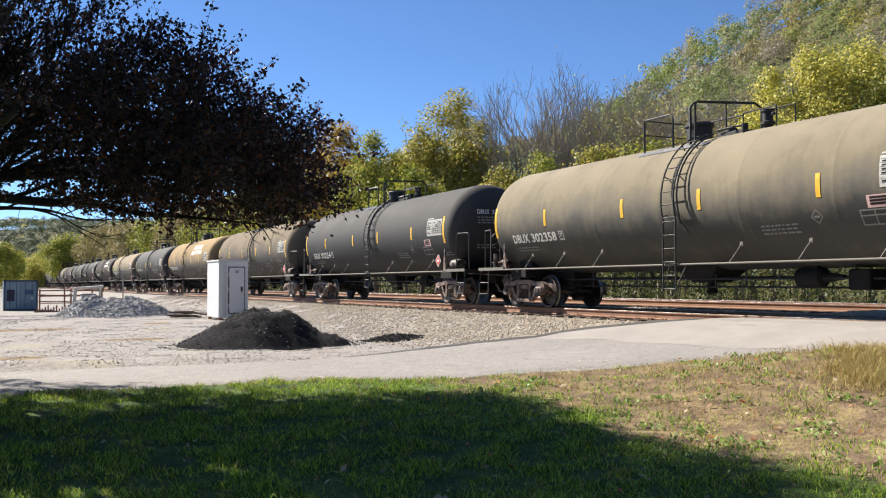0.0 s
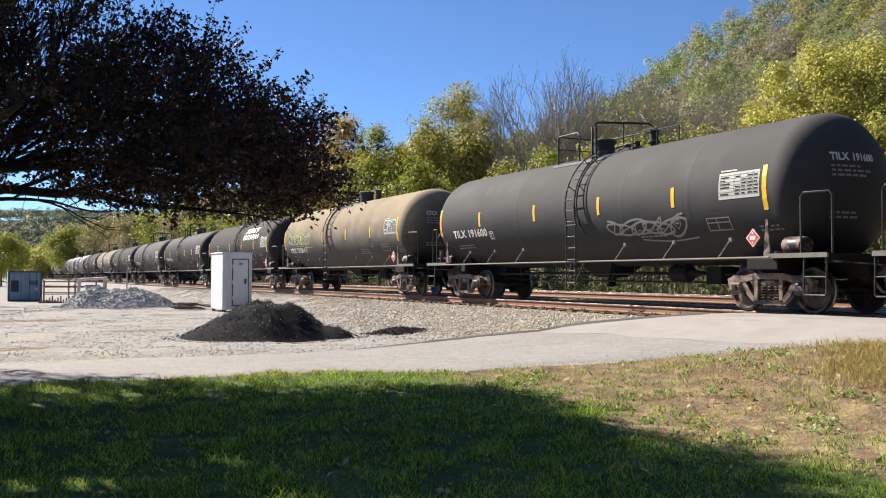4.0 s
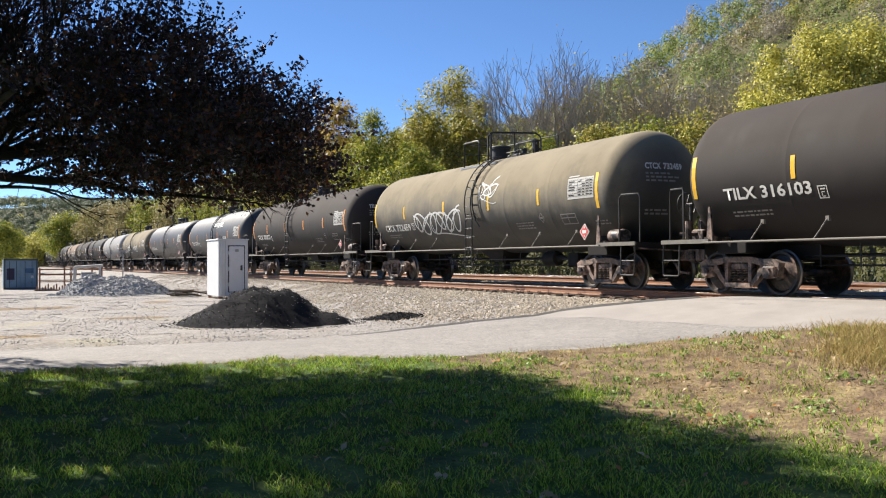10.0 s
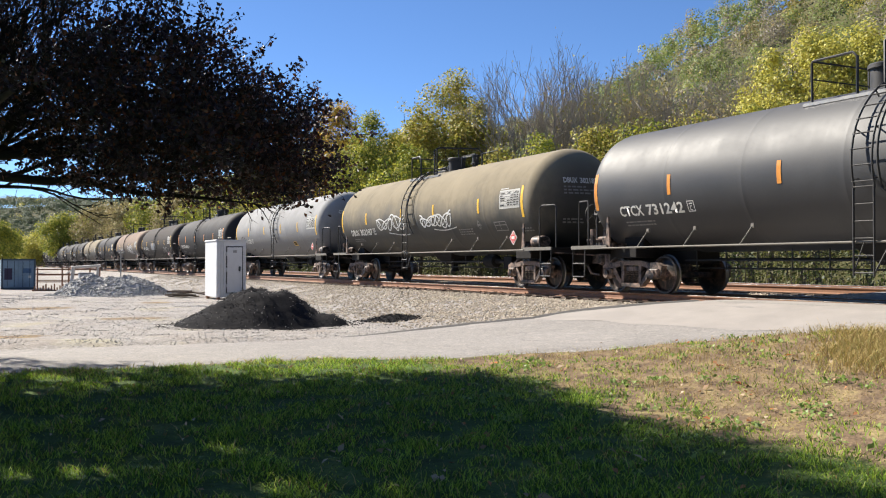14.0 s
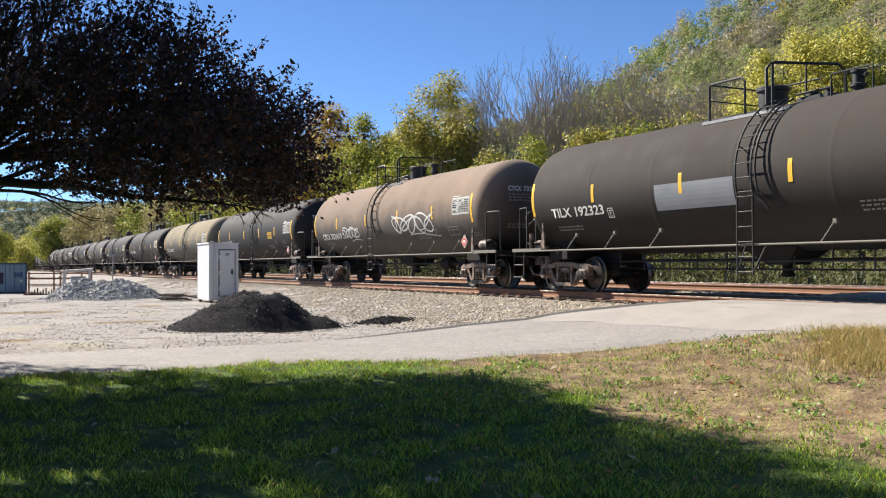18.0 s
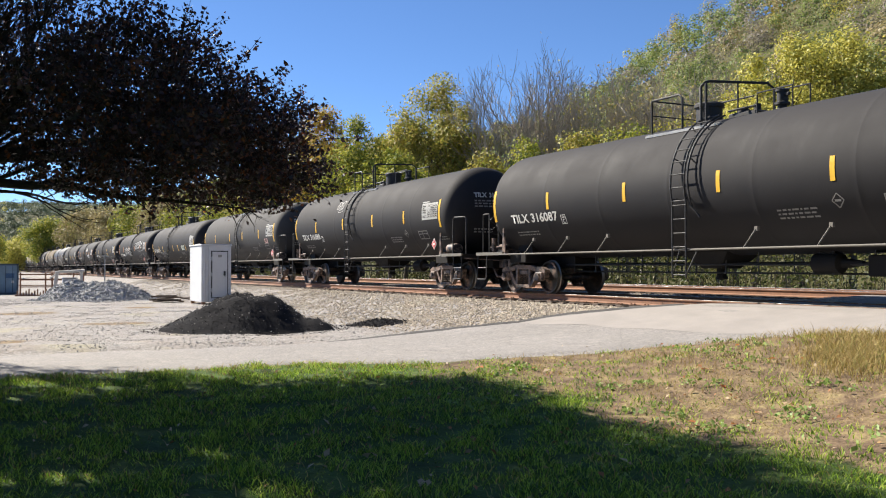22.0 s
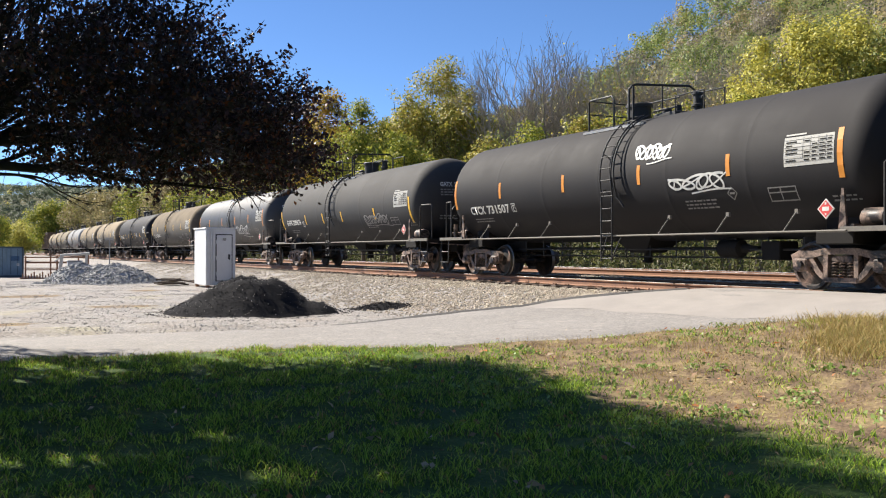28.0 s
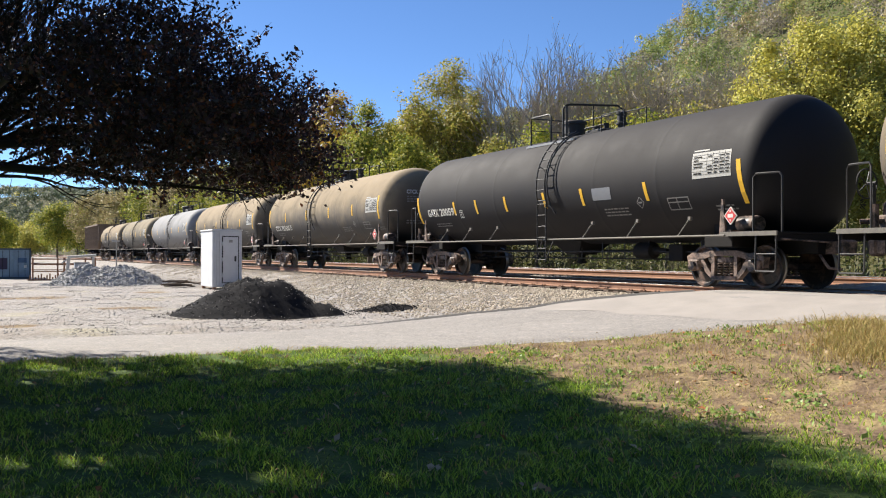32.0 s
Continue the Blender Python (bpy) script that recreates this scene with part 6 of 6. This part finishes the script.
    for k in range(30):
        i = rnd.randrange(3, 8)
        p = low[i].lerp(low[i + 1], rnd.random())
        l = rnd.uniform(0.15, 0.42)
        d = Vector((rnd.gauss(0, 0.4), rnd.uniform(0.2, 1.0), rnd.uniform(-0.75, 0.1))).normalized()
        q = p + d * l
        wood.pipe([p, p + d * l * 0.5 + Vector((0, 0, 0.03)), q], 0.01, 4, radii=[0.012, 0.008, 0.003])
        for j in range(3):
            e = (d + Vector((rnd.gauss(0, 0.5), rnd.gauss(0, 0.5), rnd.gauss(-0.1, 0.4)))).normalized()
            w = p.lerp(q, rnd.uniform(0.4, 1.0))
            wood.rod(w, w + e * rnd.uniform(0.08, 0.22), 0.004, 3, r2=0.002, caps=False)
    wood.pipe([(0.1, 0, 2.1), (0.9, 0.5, 2.7), (2.0, 1.0, 3.1), (3.2, 1.4, 3.3)], 0.1, 8, radii=[0.12, 0.09, 0.06, 0.03])
    crown = Leaves(78)
    g = crown.rng
    sprigs = []
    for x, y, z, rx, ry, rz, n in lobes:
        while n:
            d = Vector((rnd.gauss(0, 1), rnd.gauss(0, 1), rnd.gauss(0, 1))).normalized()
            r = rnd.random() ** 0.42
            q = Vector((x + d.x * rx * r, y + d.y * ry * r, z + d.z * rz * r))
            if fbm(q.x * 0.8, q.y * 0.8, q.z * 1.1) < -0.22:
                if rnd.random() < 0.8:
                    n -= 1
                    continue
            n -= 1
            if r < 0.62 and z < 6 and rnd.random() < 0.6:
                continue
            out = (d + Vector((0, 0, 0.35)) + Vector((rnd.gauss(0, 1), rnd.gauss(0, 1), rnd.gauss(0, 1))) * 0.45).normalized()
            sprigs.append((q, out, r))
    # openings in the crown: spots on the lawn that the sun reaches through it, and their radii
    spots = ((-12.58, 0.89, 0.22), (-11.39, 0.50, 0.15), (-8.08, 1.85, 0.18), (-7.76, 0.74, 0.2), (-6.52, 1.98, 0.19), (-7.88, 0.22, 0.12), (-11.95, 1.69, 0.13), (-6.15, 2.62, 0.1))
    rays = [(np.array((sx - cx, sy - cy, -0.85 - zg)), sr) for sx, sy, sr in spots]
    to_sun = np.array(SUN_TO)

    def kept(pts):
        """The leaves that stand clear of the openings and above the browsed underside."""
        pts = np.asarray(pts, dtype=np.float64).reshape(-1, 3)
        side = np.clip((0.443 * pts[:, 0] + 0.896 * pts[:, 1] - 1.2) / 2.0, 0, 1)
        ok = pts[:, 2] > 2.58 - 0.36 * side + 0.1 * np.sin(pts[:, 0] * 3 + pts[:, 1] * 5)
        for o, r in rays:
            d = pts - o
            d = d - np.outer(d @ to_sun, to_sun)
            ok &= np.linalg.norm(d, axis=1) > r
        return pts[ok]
    for q, out, r in sprigs:
        sparse = q.z < 5.3 and q.x > -1.9 and 0.443 * q.x + 0.896 * q.y < 2.7
        m = rnd.randrange(3, 5) if sparse else rnd.randrange(4, 7)
        for k in range(m):
            dd = (out + Vector((rnd.gauss(0, 1), rnd.gauss(0, 1), rnd.gauss(0, 1))) * 0.5).normalized()
            a = q + Vector((rnd.gauss(0, 1), rnd.gauss(0, 1), rnd.gauss(0, 0.8))) * 0.2
            l = rnd.uniform(0.25, 0.55) * (1.35 if r > 0.85 and k == 0 else 1)
            if a.z + dd.z * l < 2.3:
                continue
            wood.rod(a, a + dd * l, 0.006, 3, r2=0.0025, caps=False)
            n = int(l * rnd.uniform(30, 55))
            s = g.random((n, 1)) ** 0.8
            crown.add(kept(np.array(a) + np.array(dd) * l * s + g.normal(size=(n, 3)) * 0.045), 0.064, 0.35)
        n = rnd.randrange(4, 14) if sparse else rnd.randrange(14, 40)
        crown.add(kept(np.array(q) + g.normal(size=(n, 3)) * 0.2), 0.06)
    part("trunk", wood, plain("dark_plum_bark", (0.028, 0.022, 0.02), 0.3, 6, 0.9, 0, 40, 0.5), t, smooth=60)
    part("crown", crown.data("crown", LEAVES["plum"], 0.25), None, t)


crab_tree()

PLOT = [
    # x, y, height, radius, leaves, count, leaf size, bare, words
    (-67.7, 24.7, 14.1, 2.9, "orange", 4200, 0.28, 0, "tree with orange and yellow autumn leaves"),
    (-55.4, 22.6, 10.9, 2.5, "green", 4600, 0.24, 0, "rounded yellow-green tree"),
    (-60.4, 26.1, 10.9, 2.4, "mixed", 3200, 0.26, 0, "leafy tree turning yellow"),
    (-54.1, 25.2, 11.7, 2.3, "mixed", 3600, 0.24, 0, "poplar turning yellow"),
    (-53.1, 27.1, 13.8, 3.1, "mixed", 8500, 0.24, 0, "tall poplar turning yellow"),
    (-50.6, 27.7, 11.7, 2.4, "mixed", 3000, 0.24, 0, "leafy tree turning brown and yellow"),
    (-48.8, 28.9, 13.4, 2.8, "drab", 160, 0.22, 1, "nearly bare grey tree"),
    (-47.9, 30.7, 14.2, 3.1, "drab", 140, 0.22, 1, "nearly bare grey tree"),
    (-47.8, 33.3, 13.6, 2.8, "drab", 220, 0.22, 1, "nearly bare grey tree"),
    (-45.3, 33.9, 12.7, 2.6, "mixed", 1300, 0.22, 1, "thin tree with a few dry leaves"),
    (-43.7, 34.9, 12.4, 2.6, "drab", 1400, 0.22, 1, "thin tree with dull brown leaves"),
    (-42.9, 36.4, 13.2, 2.7, "drab", 1500, 0.22, 1, "thin tree with dull brown leaves"),
    (-39.7, 36.2, 11.8, 2.5, "mixed", 1700, 0.22, 1, "thin tree with dull leaves"),
    (-36.0, 34.8, 10.4, 2.2, "drab", 1500, 0.22, 1, "thin tree with dull brown leaves"),
    (-46.6, 32.0, 12.6, 2.8, "drab", 120, 0.22, 1, "nearly bare grey tree"),
    (-44.4, 36.5, 13.0, 2.7, "drab", 300, 0.22, 1, "nearly bare grey tree"),
    (-41.2, 36.9, 12.2, 2.6, "mixed", 300, 0.22, 1, "nearly bare grey tree"),
    (-38.4, 37.0, 12.0, 2.6, "drab", 300, 0.22, 1, "nearly bare grey tree"),
    (-34.5, 35.5, 12.3, 2.2, "yellow", 3200, 0.24, 0, "yellow autumn tree"),
    (-32.7, 36.8, 13.2, 3.0, "yellow", 6200, 0.24, 0, "bright yellow autumn tree"),
    (-30.9, 38.2, 13.0, 3.0, "yellow", 5600, 0.24, 0, "bright yellow autumn tree"),
    (-28.9, 39.8, 13.0, 3.0, "yellow", 4200, 0.24, 0, "bright yellow autumn tree"),
    (-47.3, 21.2, 7.6, 2.2, "green", 3000, 0.24, 0, "small green tree"),
    (-43.3, 24.7, 7.8, 2.2, "mixed", 2600, 0.24, 0, "small tree turning yellow"),
    (-42.2, 26.9, 8.5, 2.2, "green", 2400, 0.24, 0, "small green tree"),
    (-39.2, 28.4, 8.6, 2.2, "mixed", 2600, 0.24, 0, "small tree turning yellow"),
    (-36.5, 29.5, 8.7, 2.2, "green", 2400, 0.24, 0, "small green tree"),
    (-34.6, 31.0, 8.8, 2.2, "mixed", 2600, 0.24, 0, "small tree turning yellow"),
    (-32.7, 32.5, 8.9, 2.2, "green", 2600, 0.24, 0, "small green tree"),
    (-71.4, 24.0, 12.5, 3.0, "green", 3200, 0.29, 0, "leafy green tree"),
    (-82.3, 24.5, 12.2, 3.2, "mixed", 3000, 0.31, 0, "leafy tree turning yellow"),
    (-93.6, 24.3, 11.8, 3.5, "green", 3000, 0.34, 0, "leafy green tree"),
    (-110.1, 24.8, 11.8, 4.0, "green", 3000, 0.37, 0, "leafy green tree"),
    (-127.0, 24.5, 12.0, 4.3, "drab", 2800, 0.41, 0, "dull brown leafy tree"),
    (-144.2, 23.6, 11.9, 4.6, "green", 2800, 0.45, 0, "leafy green tree"),
    (-166.8, 23.1, 12.7, 5.0, "drab", 2600, 0.50, 0, "dull brown leafy tree"),
    (-190.1, 21.1, 13.0, 5.2, "drab", 2600, 0.55, 0, "leafy green tree"),
    (-213.2, 19.7, 11.5, 5.5, "green", 2600, 0.60, 0, "pale green tree"),
    (-204.3, 15.1, 11.8, 5.2, "green", 2600, 0.57, 0, "pale green tree"),
    (-250.3, 12.5, 9.2, 5.5, "yellow", 2400, 0.67, 0, "yellow tree"),
    (-285.7, 8.8, 9.7, 6.0, "mixed", 2400, 0.75, 0, "tree turning yellow"),
    (-166.1, 2.2, 9.1, 4.5, "green", 2600, 0.47, 0, "dark green tree"),
]
for k, (x, y, h, r, leaf, n, size, bare, words) in enumerate(PLOT):
    tree(x, y, h * (1.08 if bare else 1.0), r, leaf, int(n * (0.6 if bare else 3.3)), 20 + k, words + (" behind the railway" if y > 23 else " beyond the lot"), size * (0.65 if bare else 0.6), 0.22, bare)


# an unseen tree, added to keep sky and sun off the lawn
tree(-13.0, -8.5, 12, 4.5, "green", 12000, 55, "unseen leafy tree added to darken the lawn", 0.3, 0.25, 0, "")
# unseen trees added on the side away from the railway, to block sky light
for k in range(17):
    a = 0.35 - 0.115 * k
    r = 26 + 7 * (k % 3)
    tree(6 + r * math.cos(a * 1.6), -4 + r * math.sin(a * 1.6), 11 + (k * 7) % 5, 4.6, ("green", "mixed", "drab")[k % 3], 2600, 300 + k, "unseen leafy tree added to block sky light", 0.55, 0.12, 0, "trees across the lawn")


def brush():
    """Shrubs, saplings and tall weeds along the far side of the tracks."""
    rnd, leaves, dry = random.Random(6), Leaves(6), Mesh()
    g = leaves.rng
    for k in range(900):
        x = 14 - 190 * rnd.random() ** 1.35
        y = rnd.uniform(23.2, 31.5)
        h = rnd.uniform(0.8, 2.6) * (1.7 if rnd.random() < 0.2 and y > 26 else 1)
        z = ground_z(x, y)
        for s in range(rnd.randrange(2, 5)):
            a, b = x + rnd.uniform(-0.4, 0.4), y + rnd.uniform(-0.4, 0.4)
            dry.rod((a, b, z), (a + rnd.uniform(-0.25, 0.25), b + rnd.uniform(-0.25, 0.25), z + h * rnd.uniform(0.7, 1.15)), 0.022, 3, r2=0.006, caps=False)
        n = int(60 * h)
        leaves.add(np.stack([x + g.normal(0, 0.5, n), y + g.normal(0, 0.5, n), z + h * g.uniform(0.1, 1.05, n)], 1), 0.13, 0.45)
    tagged(part("brush", leaves.data("brush", LEAVES["brush"]), None), "tangled green brush along the railway", "brush", kind="stuff")
    tagged(part("dry_stalks", dry, BARK), "thin dry stems in the brush", "brush", kind="stuff")


brush()


def forest():
    """The woods on the hillside and on the far ridge."""
    rnd = random.Random(9)
    sets = {k: Leaves(90 + i) for i, k in enumerate(("hillgreen", "mixed", "hillbrown", "hillgrey", "yellow", "ridge"))}

    def crown(x, y, r, h, n, s, lift=0.2, ridge=False):
        z = ground_z(x, y)
        v = fbm(x / 30, y / 30, 4) + rnd.gauss(0, 0.35)
        mb = sets["ridge" if ridge and v < 0.8 else "hillgreen" if v < 0.05 else "hillbrown" if v < 0.3 else "hillgrey" if v < 0.7 else "mixed" if v < 0.98 else "yellow"]
        g = mb.rng
        d = g.normal(size=(n, 3))
        d /= np.linalg.norm(d, axis=1)[:, None]
        d[:, 2] = np.where(g.random(n) < 0.75, np.abs(d[:, 2]), d[:, 2])
        m = 6
        lobe = g.normal(size=(m, 3)) * np.array((0.40, 0.40, 0.34))
        k = g.integers(0, m, n)
        q = (0.5 * (0.8 + 0.25 * g.random(n)))[:, None]
        mb.add(np.array((x, y, z + h * 0.6)) + (lobe[k] + d * q) * np.array((r, r, h * 0.42)), s, 0.4, d + np.array((0, 0, lift)), 0.22)
    for k in range(1750):
        y = 46 + 190 * rnd.random() ** 1.15
        x = -0.62 * y - (0.6 * y + 500) * rnd.random() ** 1.35
        dist = math.hypot(x, y)
        near = dist < 190
        crown(x, y, rnd.uniform(2.8, 4.8), rnd.uniform(8, 14), 620 if near else 260 if dist < 320 else 110, 0.33 if near else 0.52 if dist < 320 else 0.9)
    for k in range(60):
        x, y = rnd.uniform(-20, 120), rnd.uniform(60, 200)
        crown(x, y, rnd.uniform(4, 6), rnd.uniform(9, 13), 60, 1.2)
    for k in range(2100):
        x = -800 - 950 * rnd.random()
        y = rnd.uniform(-70, 360) if k % 8 else rnd.uniform(-420, 420)
        crown(x, y, rnd.uniform(7, 11), rnd.uniform(14, 19), 130, 1.8, 0.7, True)
    for k in range(260):
        x, y = rnd.uniform(-800, -330), rnd.uniform(26, 60)
        crown(x, y, rnd.uniform(4, 6), rnd.uniform(9, 13), 110, 1.1, 0.7)
    for k, mb in sets.items():
        tagged(part("forest_" + {"hillgreen": "green", "mixed": "turning", "hillbrown": "brown", "hillgrey": "grey", "yellow": "yellow", "ridge": "ridge"}[k], mb.data("forest", LEAVES[k]), None), "autumn woods covering the valley side", "forest", kind="stuff")


forest()


# ---- grass ----
GRASS = isle_leaf("lawn_grass", [(0.044, 0.08, 0.012), (0.13, 0.225, 0.025), (0.34, 0.52, 0.052), (0.55, 0.62, 0.095)], 0.55, 0.34)
WEED = isle_leaf("bright_weed_leaves", [(0.15, 0.24, 0.05), (0.24, 0.34, 0.09), (0.33, 0.41, 0.13)], 0.5, 0.3)
STRAW = isle_leaf("dry_grass", [(0.19, 0.135, 0.055), (0.36, 0.26, 0.105), (0.52, 0.39, 0.16), (0.28, 0.28, 0.08), (0.46, 0.32, 0.125)], 0.7, 0.25)
LITTER = isle_leaf("fallen_leaves", [(0.30, 0.12, 0.05), (0.40, 0.25, 0.12), (0.50, 0.40, 0.28), (0.26, 0.16, 0.09), (0.55, 0.18, 0.05)], 0.7, 0.2)


def lawn():
    rnd = random.Random(14)
    green, straw, litter, weeds = Mesh(), Mesh(), Leaves(15), Leaves(16)

    def blade(mb, x, y, h, w, lean=(0.3, 1.3)):
        z = ground_z(x, y) - 0.01
        a, l = rnd.uniform(0, 6.283), rnd.uniform(*lean) * h
        b = rnd.uniform(0, 6.283)
        c, s = math.cos(a) * w / 2, math.sin(a) * w / 2
        n = len(mb.v)
        mx, my = math.cos(b) * l, math.sin(b) * l
        mb.v += [(x - c, y - s, z), (x + c, y + s, z), (x + 0.35 * mx + c * 0.7, y + 0.35 * my + s * 0.7, z + h * 0.6), (x + 0.35 * mx - c * 0.7, y + 0.35 * my - s * 0.7, z + h * 0.6), (x + mx, y + my, z + h)]
        mb.f += [(n, n + 1, n + 2, n + 3), (n + 3, n + 2, n + 4)]
        mb.m += [0, 0]
    for k in range(190000):
        x, y = -14.3 + 10.5 * rnd.random(), rnd.uniform(-1.0, 12.6)
        far, near = road_edges(y)
        if x < near + 0.1 + 0.25 * fbm(x, y, 3) or y > -0.55 * x + 3.2 + 3 or y < -0.45 * x - 8:
            continue
        n = fbm(x / 2.5, y / 2.5, 4)
        d = smooth01(5.2, 7.4, y + 1.1 * n - 0.1 * (x + 9))
        edge = smooth01(near + 0.9, near + 0.1, x)
        if rnd.random() < d:
            if rnd.random() < 0.30 + 0.7 * fbm(x / 0.9, y / 0.9, 5) - 0.5 * smooth01(-0.1, 0.35, fbm(x / 2.2, y / 2.2, 21)):
                blade(straw, x, y, rnd.uniform(0.015, 0.045), 0.008, (0.5, 2.2))
            if rnd.random() < 0.10 + 0.5 * fbm(x / 0.6, y / 0.6, 15) + 0.25 * (1 - d):
                blade(green, x, y, rnd.uniform(0.03, 0.07), 0.012)
        else:
            tuft = fbm(x / 0.45, y / 0.45, 7)
            if tuft < -0.12 and rnd.random() < 0.75:
                continue
            blade(green, x, y, rnd.uniform(0.025, 0.07) * (1 + 1.1 * tuft), 0.010)
            if rnd.random() < 0.06 + 0.3 * edge:
                blade(straw, x, y, rnd.uniform(0.04, 0.11), 0.010)
    # taller dry weeds on the bank beside the road
    for k in range(7500):
        y = rnd.uniform(7.2, 12.9)
        x = road_edges(y)[1] + 0.2 + 5.0 * rnd.random()
        if fbm(x / 1.2, y / 1.2, 11) < 0.02 - 0.45 * smooth01(8.5, 11.5, y):
            continue
        blade(straw, x, y, rnd.uniform(0.04, 0.11) * (1 + 0.9 * smooth01(9.5, 12, y)), 0.008)
    # the thick dry clump where the bank meets the road
    for k in range(7000):
        f = rnd.random()
        x, y = -9.9 + 2.3 * f + rnd.gauss(0, 0.33), 12.0 - 2.5 * f + rnd.gauss(0, 0.33)
        if x > road_edges(y)[1] + 0.15:
            blade(straw, x, y, rnd.uniform(0.07, 0.24) * (0.7 + 0.3 * math.sin(9 * f)), 0.009, (0.3, 1.3))
    # broad-leaved weeds in clumps
    for k in range(80):
        x, y = rnd.uniform(-11.5, -5.5), rnd.uniform(4.5, 10.0)
        n = rnd.randrange(6, 34)
        if x < road_edges(y)[1] + 0.2:
            continue
        z = ground_z(x, y)
        weeds.add(np.stack([x + weeds.rng.normal(0, 0.10, n), y + weeds.rng.normal(0, 0.10, n), z + weeds.rng.uniform(0.01, 0.07, n)], 1), 0.05)
    for k in range(45):
        x, y = rnd.uniform(-12.5, -5), rnd.uniform(2.5, 10.5)
        if x < road_edges(y)[1] + 0.3:
            continue
        litter.add(np.array((x, y, ground_z(x, y) + 0.035)) + weeds.rng.normal(size=(rnd.randrange(1, 4), 3)) * np.array((0.07, 0.07, 0.01)), 0.085, 0.4, (0, 0, 1), 0.4)
    for k in range(650):
        x, y = rnd.uniform(-13.5, -4), rnd.uniform(0.5, 11.5)
        if x < road_edges(y)[1] + 0.2 and rnd.random() < 0.9:
            continue
        p = Vector((x, y, ground_z(x, y) + rnd.uniform(0.02, 0.05)))
        litter.add([tuple(p)], 0.05, 0.4, (0, 0, 1), 0.5)
    tagged(part("lawn_grass", green, GRASS), "short green lawn grass, partly shaded", "grass", kind="stuff")
    tagged(part("dry_grass", straw, STRAW), "dry straw-coloured grass on the bank", "grass", kind="stuff")
    tagged(part("lawn_weeds", weeds.data("weeds", WEED), None), "broad-leaved weeds in the dry grass", "weeds", kind="stuff")
    tagged(part("fallen_leaves", litter.data("litter", LITTER), None), "scattered dry fallen leaves on the lawn", "leaves", kind="stuff")


lawn()



# ---- what moves ----
RUN = (
    (0, 0.09), (1, 17.17), (2, 34.32), (3, 51.48), (4, 68.85), (5, 86.09), (6, 103.25), (7, 120.57),
    (8, 137.85), (9, 155.08), (10, 172.57), (11, 189.37), (12, 206.83), (13, 224.29), (14, 241.85), (15, 259.31),
    (16, 276.86), (17, 294.53), (18, 312.07), (19, 329.76), (20, 347.54), (21, 365.28), (22, 383.17), (23, 400.87),
    (24, 418.75), (25, 436.48), (26, 454.23), (27, 471.94), (28, 489.66), (29, 507.36), (30, 524.82), (31, 542.36),
    (32, 559.64),
)


def run_at(t):
    for (t0, s0), (t1, s1) in zip(RUN, RUN[1:]):
        if t <= t1:
            return s0 + (s1 - s0) * (t - t0) / (t1 - t0)


def motions():
    for k, car in TRAIN:
        x0 = place_of(k)
        walk(car, [(t, pose(x0 + s, TRACK_Y, 0)) for t, s in RUN])
    # every wheelset rolls alike, so all on one axle place share the first one's keys
    for a, sets in WHEELS.items():
        rows = []
        for i in range(32 * FPS + 1):
            ang = run_at(i / FPS) / 0.457
            rows.append((i / FPS, Matrix.Translation((a, 0, 0.457)) @ Matrix.Rotation(math.fmod(ang, 2 * math.pi), 4, "Y")))
        walk(sets[0], rows)
        act, slot = sets[0].animation_data.action, sets[0].animation_data.action_slot
        for w in sets[1:]:
            w.rotation_mode = "QUATERNION"
            w.animation_data_create()
            w.animation_data.action = act
            w.animation_data.action_slot = slot


motions()
